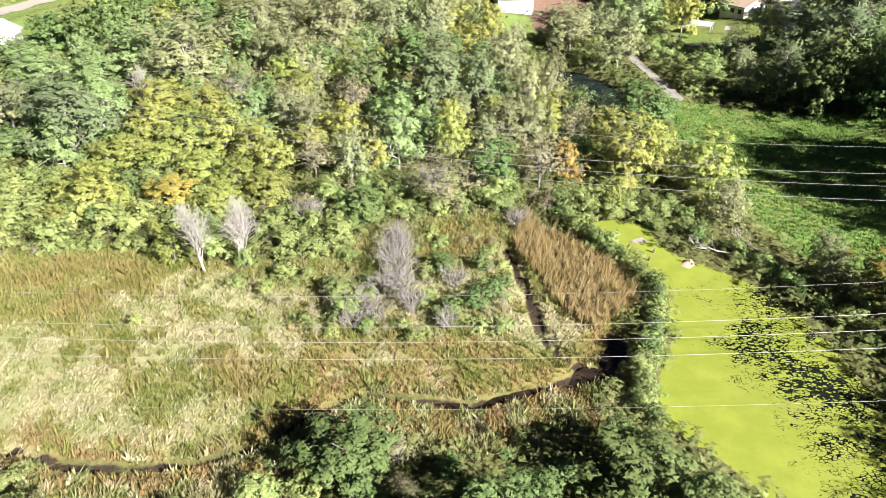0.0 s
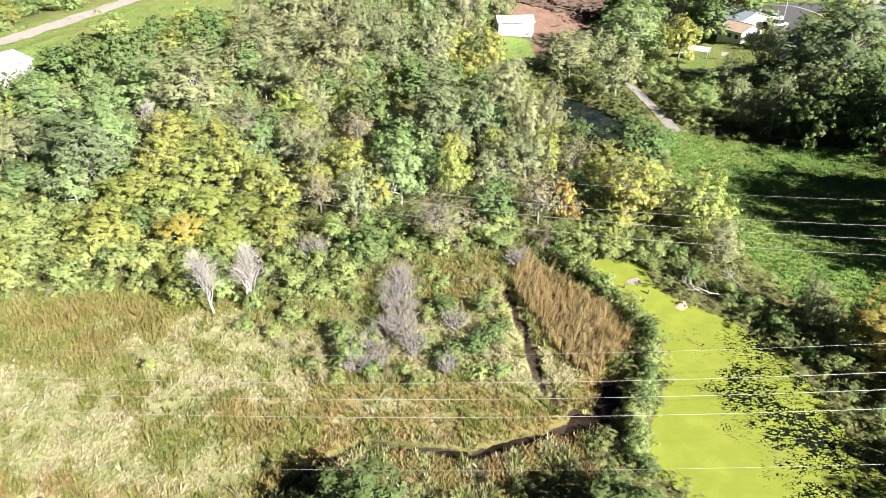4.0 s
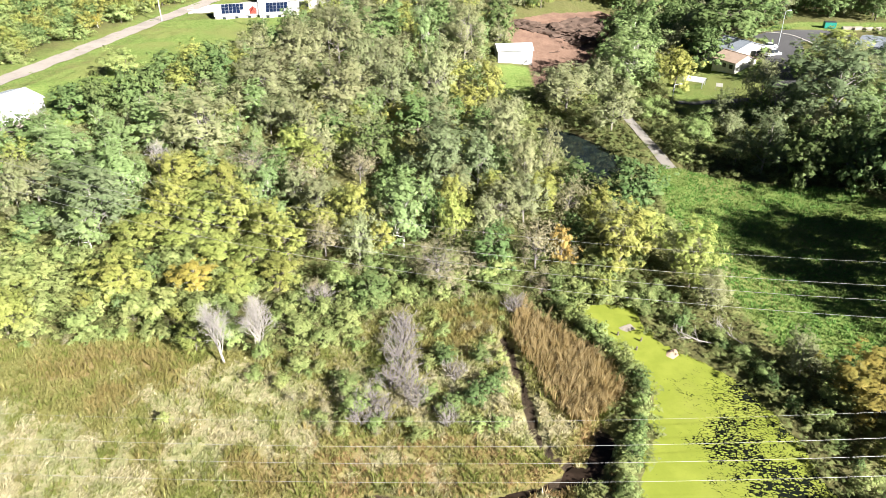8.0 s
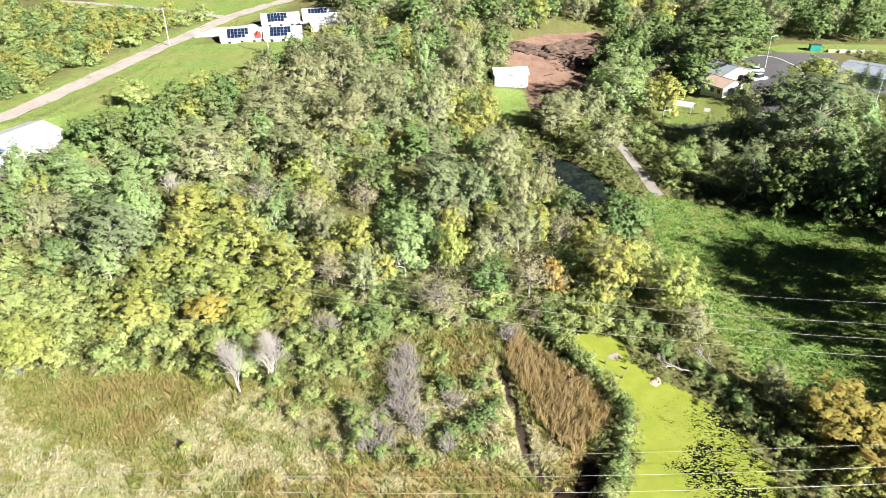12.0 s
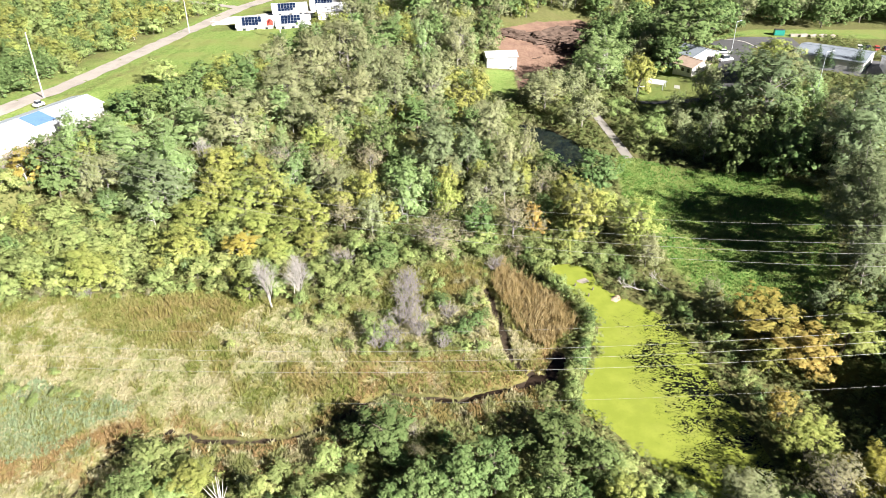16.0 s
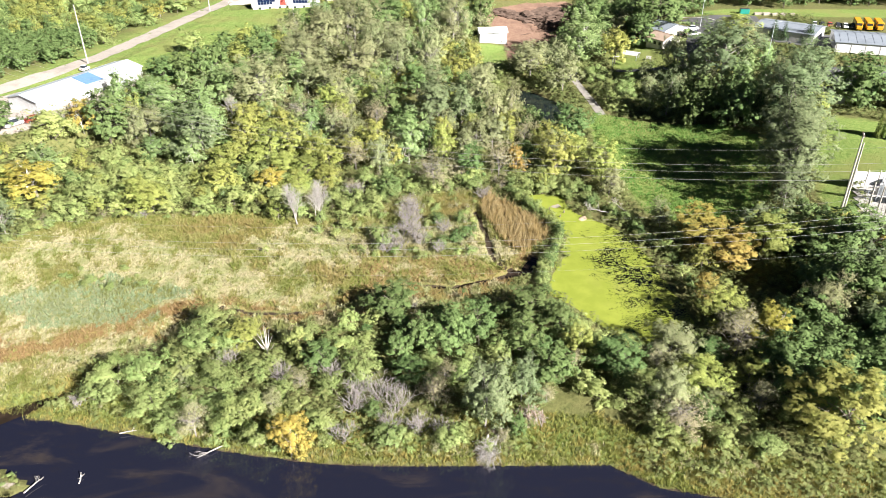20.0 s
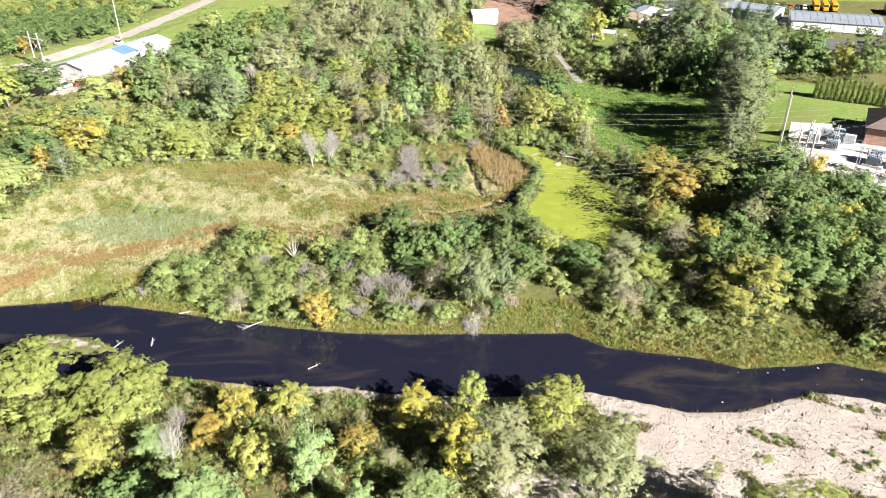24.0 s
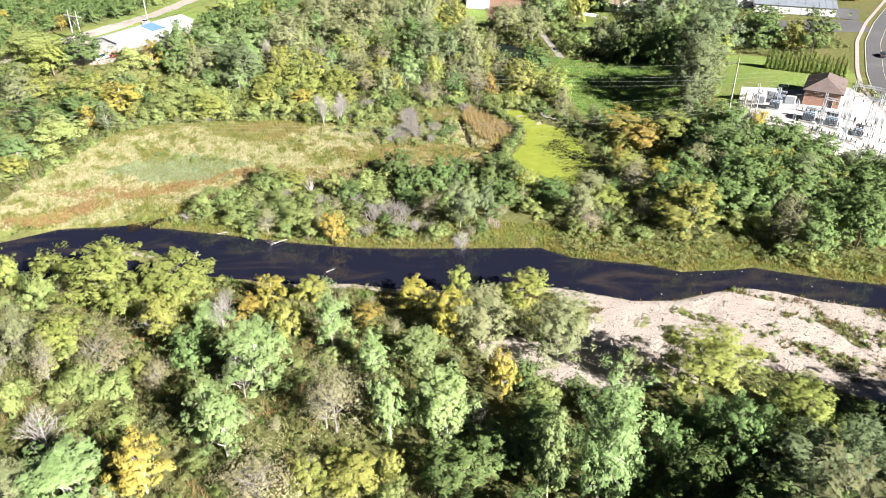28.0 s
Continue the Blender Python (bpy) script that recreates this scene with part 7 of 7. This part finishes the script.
for corner in (((x0, y0, eh), (x1, y0, eh), r0), ((x1, y0, eh), (x1, y1, eh), r1, r0), ((x1, y1, eh), (x0, y1, eh), r1), ((x0, y1, eh), (x0, y0, eh), r0, r1)):
    k = len(corner)
    p = list(corner) + [(a, b, c_ - 0.2) for a, b, c_ in corner]
    part("roof_slope", Shape().add(p, [tuple(range(k)), tuple(range(2 * k - 1, k - 1, -1))] + [(i, k + i, k + (i + 1) % k, (i + 1) % k) for i in range(k)]), BROWN_ROOF, bb)
part("fascia", Shape().box(x0, y0, eh - 0.25, x1, y0 + 0.08, eh - 0.02), DARK_TRIM, bb)
opening(bb, "door", 2.5, 0, 2.1, 1.1, -d / 2, DARK_TRIM, GALV)


def transformer(x, y, turn, label, s=1.0):
    ob = thing("transformer", pose(x, y, gz(x, y), 0, 0, turn) @ Matrix.Scale(s, 4), label, "transformer", "substation transformers")
    part("plinth", Shape().box(-2.2, -1.6, -1.0, 2.2, 1.6, 0.3), CONCRETE, ob)
    part("tank", Shape().box(-1.6, -0.9, 0.3, 1.6, 0.9, 2.8, 0.12), XF_GREY, ob)
    for k in range(8):
        u = -1.5 + k * 0.43
        for v in (-1.45, 0.95):
            part("radiator", Shape().box(u, v, 0.6, u + 0.16, v + 0.5, 2.5), XF_GREY, ob)
    part("conservator", Shape().tube([(-1.3, 0.5, 3.5), (1.3, 0.5, 3.5)], [0.38, 0.38], 10), XF_GREY, ob)
    for u in (-1.0, 0.0, 1.0):
        part("bushing", Shape().tube([(u, -0.3, 2.8), (u, -0.35, 3.3), (u, -0.45, 4.1)], [0.16, 0.14, 0.05], 8), PORCELAIN, ob)


transformer(106.5, 66.5, -38, "large grey transformer on a concrete pad")
transformer(111.5, 63.5, -38, "grey transformer with side radiators")
transformer(104, 80, -38, "grey transformer with pale blue pipes", 0.9)
transformer(101, 76.5, -38, "grey transformer near the fence", 0.9)
transformer(117, 59, -38, "dark grey transformer under steel gantries", 0.8)


def lattice_post(shape, x, y, z0, z1, w):
    for a in (-w, w):
        for b in (-w, w):
            shape.tube([(x + a, y + b, z0), (x + a * 0.6, y + b * 0.6, z1)], [0.06, 0.05], 4)
    n = max(2, int((z1 - z0) / (w * 3)))
    for k in range(n):
        p, q = z0 + (z1 - z0) * k / n, z0 + (z1 - z0) * (k + 1) / n
        s0, s1 = 1 - 0.4 * k / n, 1 - 0.4 * (k + 1) / n
        for (a, b), (c_, d_) in (((-w, -w), (w, -w)), ((w, -w), (w, w)), ((w, w), (-w, w)), ((-w, w), (-w, -w))):
            shape.tube([(x + a * s0, y + b * s0, p), (x + c_ * s1, y + d_ * s1, q)], [0.035, 0.035], 3, False)


def gantry(x, y, turn, span, h, label):
    ob = thing("steel_gantry", pose(x, y, gz(x, y), 0, 0, turn), label, "gantry", "substation gantries")
    for a in (-span / 2, span / 2):
        s = Shape()
        lattice_post(s, a, 0, -1.0, h + 1.2, 0.38)
        part("lattice_post", s, GALV, ob)
    s = Shape()
    for dz in (0, 0.6):
        for b in (-0.3, 0.3):
            s.tube([(-span / 2, b, h - dz), (span / 2, b, h - dz)], [0.05, 0.05], 4)
    n = int(span / 0.7)
    for k in range(n):
        u, v = -span / 2 + span * k / n, -span / 2 + span * (k + 1) / n
        for b in (-0.3, 0.3):
            s.tube([(u, b, h - 0.6 * (k % 2)), (v, b, h - 0.6 * ((k + 1) % 2))], [0.03, 0.03], 3, False)
    part("beam", s, GALV, ob)
    for k in range(3):
        u = span * (k - 1) * 0.3
        part("insulator", Shape().tube([(u, 0, h - 0.6), (u, 0, h - 1.7)], [0.12, 0.10], 6), PORCELAIN, ob)


for x, y, span, h in ((104, 62, 7, 7), (109, 58, 7, 8), (115, 54, 8, 9), (120, 50, 8, 9.5), (113, 66, 6, 6), (119, 64, 8, 8), (124, 60, 8, 9), (124, 70, 8, 7.5), (99, 78, 6, 5.5), (121, 56, 6, 7)):
    gantry(x, y, -40, span, h, "galvanised lattice gantry with hanging insulators")


def switch_stand(x, y, turn):
    ob = thing("switch_stand", pose(x, y, gz(x, y), 0, 0, turn), "steel stand with three porcelain switches", "switchgear", "substation switches")
    for a in (-1.3, 1.3):
        part("leg", Shape().box(a - 0.08, -0.08, -0.8, a + 0.08, 0.08, 2.6), GALV, ob)
    part("beam", Shape().box(-1.6, -0.12, 2.6, 1.6, 0.12, 2.8), GALV, ob)
    for a in (-1.2, 0, 1.2):
        post = part("insulator", Shape().tube([(a, 0, 2.8), (a, 0, 3.9)], [0.14, 0.10], 8), PORCELAIN, ob)
        part("terminal", Shape().tube([(a, -0.5, 3.95), (a, 0.5, 3.95)], [0.05, 0.05], 5), GALV, post)


for k in range(14):
    a, b = k % 5, k // 5
    switch_stand(105 + 3.6 * a + 1.5 * b, 60 - 2.4 * a + 4.2 * b - 2, -40)
for k, (x, y) in enumerate(((99, 82), (103, 84), (106, 78))):
    cb = thing("switchgear_cabinet", pose(x, y, gz(x, y), 0, 0, -35), "pale grey switchgear cabinet", "cabinet", "substation cabinets")
    part("body", Shape().box(-1.3, -0.7, -0.5, 1.3, 0.7, 2.4, 0.05), WHITE_METAL, cb)
    for a in (-0.65, 0.65):
        dr = part("door", Shape().box(a - 0.58, -0.74, 0.15, a + 0.58, -0.70, 2.2), GALV, cb)
        part("handle", Shape().box(a + 0.4, -0.80, 1.0, a + 0.46, -0.74, 1.3), DARK_TRIM, dr)
CHAIN = surface("chain_link", (0.198, 0.211, 0.218), (0.264, 0.277, 0.284), 5, 0.6, 0.5, metal=0.6)
fence = thing("fence", pose(0, 0, 0), "steel mesh fence around the substation", "fence")
for (x0, y0), (x1, y1) in zip(YARD, YARD[1:] + YARD[:1]):
    n = max(1, int(math.hypot(x1 - x0, y1 - y0) / 3))
    for k in range(n):
        x, y = x0 + (x1 - x0) * k / n, y0 + (y1 - y0) * k / n
        u, v = x0 + (x1 - x0) * (k + 1) / n, y0 + (y1 - y0) * (k + 1) / n
        za, zb = gz(x, y), gz(u, v)
        part("post", Shape().tube([(x, y, za - 0.5), (x, y, za + 2.3)], [0.05, 0.05], 5), GALV, fence)
        pan = Shape()
        for q in range(5):
            pan.tube([(x, y, za + 0.15 + 0.52 * q), (u, v, zb + 0.15 + 0.52 * q)], [0.014, 0.014], 3, False)
        part("panel", pan, CHAIN, fence)
wallp = thing("screen_wall", pose(100, 87, gz(100, 87), 0, 0, -8), "white panel wall between pale posts", "wall")
for k in range(4):
    part("panel", Shape().box(-5 + 2.6 * k, -0.06, -1, -2.6 + 2.6 * k, 0.06, 3.0), WHITE_METAL, wallp)
    part("post", Shape().box(-5.15 + 2.6 * k, -0.15, -1, -4.98 + 2.6 * k, 0.15, 3.4), CONCRETE, wallp)


# ---- hedge of conifers, small spruces ----
def conifer_meshes(seed, leafmat, wide):
    rng = np.random.RandomState(seed)
    c, r = [], []
    for k in range(26):
        t = (k + 0.5) / 26
        rad = wide * (1 - t) ** 0.8
        a = k * 2.4
        c.append((math.cos(a) * rad * 0.55, math.sin(a) * rad * 0.55, 0.3 + 5.2 * t))
        r.append(0.28 + rad * 0.55)
    v, q, lit = leaf_cloud(rng, c, r, 1500, 0.15, 0.9, 0.1, 0.5)
    return Shape().tube([(0, 0, -0.3), (0, 0, 4.8)], [0.14, 0.03], 5).mesh("conifer_trunk", BARK), array_mesh("conifer_crown", v, q, leafmat, lit)


hedge_pool = [conifer_meshes(k, LEAF["hedge"], 0.5) for k in range(2)]
for k in range(18):
    t = k / 17
    x, y = 112.2 + 21 * t, 111.5 - 10 * t
    ob = thing("arborvitae", pose(x, y, gz(x, y), 0, 0, 40 * k) @ Matrix.Scale(1.15 + 0.08 * math.sin(k * 2.1), 4), "narrow green arborvitae in a hedge row", "conifer", "hedge of arborvitae")
    part("trunk", hedge_pool[k % 2][0], None, ob)
    part("crown", hedge_pool[k % 2][1], None, ob)
spruce_pool = [conifer_meshes(20 + k, LEAF["conifer"], 1.7) for k in range(2)]
for k, (x, y, s) in enumerate(((121, 202, 1.3), (124, 200, 1.2), (131, 196, 1.5), (92, 128, 1.7), (90, 133, 1.6), (94, 140, 1.5), (116, 134, 1.2))):
    ob = thing("spruce", pose(x, y, gz(x, y), 0, 0, 50 * k) @ Matrix.Scale(s, 4), "dark pointed spruce tree", "conifer", "spruces")
    part("trunk", spruce_pool[k % 2][0], None, ob)
    part("crown", spruce_pool[k % 2][1], None, ob)

# ---- dirt lot ----
for k, (x, y, r, h) in enumerate(((40, 262, 9, 3.2), (50, 270, 10, 3.5), (58, 268, 8, 4.0), (28, 262, 7, 2.2), (48, 256, 7, 2.4))):
    bm = bmesh.new()
    bmesh.ops.create_icosphere(bm, subdivisions=4, radius=1)
    for v in bm.verts:
        v.co *= 1 + 0.5 * noise.noise(v.co * 2.2 + Vector((k * 3.0, 0, 0))) + 0.25 * noise.noise(v.co * 6 + Vector((k, 5, 0)))
        v.co.x *= r
        v.co.y *= r * 0.55
        v.co.z *= h
    me = bpy.data.meshes.new("dirt_mound")
    bm.to_mesh(me)
    bm.free()
    me.materials.append(BRUSH)
    ob = new("dirt_mound", me)
    ob.matrix_basis = pose(x, y, gz(x, y) - 0.3)
    tagged(ob, "dark heap of brush and soil on bare dirt", "mound", "mounds of the dirt lot")
driftwood(44, 258, gz(44, 258) + 2, 8, 40, 31, "tangle of cut branches on a brush heap", "branch_heap", 16, 0.1, BRUSH)
driftwood(36, 243, gz(36, 243) + 0.3, 3, 10, 32, "small dark stump pile on bare dirt", "branch_heap", 8, 0.1, BRUSH)


# ---- vehicles and yard things ----
def car(x, y, turn, paint, label, long=4.6, tall=1.5, category="car"):
    ob = thing("car", pose(x, y, gz(x, y) + 0.14, 0, 0, turn), label, category)
    part("body", Shape().box(-long / 2, -0.9, 0.3, long / 2, 0.9, 0.95, 0.14), paint, ob)
    cab = part("cabin", Shape().box(-long * 0.3, -0.78, 0.93, long * 0.22, 0.78, tall, 0.2), GLASS, ob)
    part("roof_panel", Shape().box(-long * 0.24, -0.66, tall, long * 0.15, 0.66, tall + 0.05), paint, cab)
    for a in (-long * 0.32, long * 0.32):
        for b in (-0.86, 0.86):
            wh = part("wheel", Shape().tube([(a, b - 0.1, 0.32), (a, b + 0.1, 0.32)], [0.32, 0.32], 10), RUBBER, ob)
            part("rim", Shape().tube([(a, b - 0.12, 0.32), (a, b + 0.12, 0.32)], [0.18, 0.18], 8), GALV, wh)
    for b in (-0.6, 0.6):
        part("headlight", Shape().box(long / 2 - 0.02, b - 0.18, 0.62, long / 2 + 0.02, b + 0.18, 0.8), WHITE_METAL, ob)
        part("taillight", Shape().box(-long / 2 - 0.02, b - 0.15, 0.65, -long / 2 + 0.02, b + 0.15, 0.82), RED_PAINT, ob)


car(99, 224, -12, WHITE_CAR, "white car parked beside the turning circle")
car(97, 216, 20, WHITE_CAR, "white van parked beside the drive", 5.2, 2.0, "van")
car(94, 219, 70, DARK_CAR, "dark car parked by the house")
car(110, 143, 50, DARK_CAR, "dark car parked behind a small building")
car(157, 123, 62, DARK_CAR, "dark car driving on the street")
car(-107.4, 122.4, 55, RED_PAINT, "red pickup parked in the gravel yard")
car(-111, 119, 60, WHITE_CAR, "white pickup parked in the gravel yard", 5.4, 1.9, "truck")
car(-112.2, 166.5, 62, WHITE_CAR, "white trailer beside the gravel road", 3.0, 1.6, "trailer")
car(-129, 124, 30, DARK_CAR, "dark car by the gravel yard")


def bus(x, y, turn):
    ob = thing("bus", pose(x, y, gz(x, y) + 0.1, 0, 0, turn), "orange-yellow bus parked in a row", "bus", "parked buses")
    part("body", Shape().box(-4.5, -1.2, 0.5, 4.5, 1.2, 2.9, 0.2), BUS_YELLOW, ob)
    part("hood", Shape().box(4.5, -1.0, 0.5, 5.8, 1.0, 1.5, 0.15), BUS_YELLOW, ob)
    part("windscreen", Shape().box(4.5, -1.0, 1.65, 4.54, 1.0, 2.5), GLASS, ob)
    for k in range(7):
        for b in (-1.22, 1.2):
            part("window", Shape().box(-4.0 + 1.15 * k, b, 1.7, -3.1 + 1.15 * k, b + 0.02, 2.4), GLASS, ob)
    for a in (-2.8, 4.6):
        for b in (-1.1, 1.1):
            part("wheel", Shape().tube([(a, b - 0.14, 0.5), (a, b + 0.14, 0.5)], [0.5, 0.5], 10), RUBBER, ob)


for k in range(3):
    bus(160 + 3.6 * k, 219 - 0.6 * k, 250)
for k in range(2):
    bus(186 + 3.6 * k, 210 - 0.6 * k, 250)
for k in range(6):
    car(145 + 2.6 * k, 222 - 0.8 * k, 250, (WHITE_CAR, DARK_CAR, RED_PAINT, DARK_CAR, WHITE_CAR, DARK_CAR)[k], "car parked in a row by the lawn")
dp = thing("dumpster", pose(126, 244, gz(126, 244), 0, 0, -8), "teal steel waste skip beside the lot", "dumpster")
part("body", Shape().box(-1.8, -1, 0.1, 1.8, 1, 2.0, 0.06), TEAL, dp)
part("lid", Shape().box(-1.8, -1.05, 2.0, 1.8, 1.05, 2.1), DARK_TRIM, dp)
for k in range(5):
    st = thing("timber_stack", pose(131 + 3.2 * k, 242 - 0.5 * k, gz(131 + 3.2 * k, 242), 0, 0, 10 * k), "grey stack of timber beside the lot", "stack", "stacks beside the lot")
    for j in range(3):
        part("plank", Shape().box(-1.6, -0.7 + 0.5 * j, 0, 1.6, -0.25 + 0.5 * j, 0.7 + 0.2 * ((j + k) % 2)), POLE_WOOD, st)


def street_lamp(x, y, h, turn):
    ob = thing("street_lamp", pose(x, y, gz(x, y), 0, 0, turn), "slim grey street lamp with a short arm", "street lamp", "street lamps")
    part("pole", Shape().tube([(0, 0, -0.5), (0, 0, h)], [0.12, 0.07], 8), GALV, ob)
    part("arm", Shape().tube([(0, 0, h), (1.5, 0, h + 0.25)], [0.06, 0.05], 6), GALV, ob)
    part("head", Shape().box(1.4, -0.18, h + 0.15, 2.1, 0.18, h + 0.32, 0.05), GALV, ob)


street_lamp(102.5, 226, 10, 20)
street_lamp(104.5, 166, 15, 0)
street_lamp(62, 193, 5, 0)
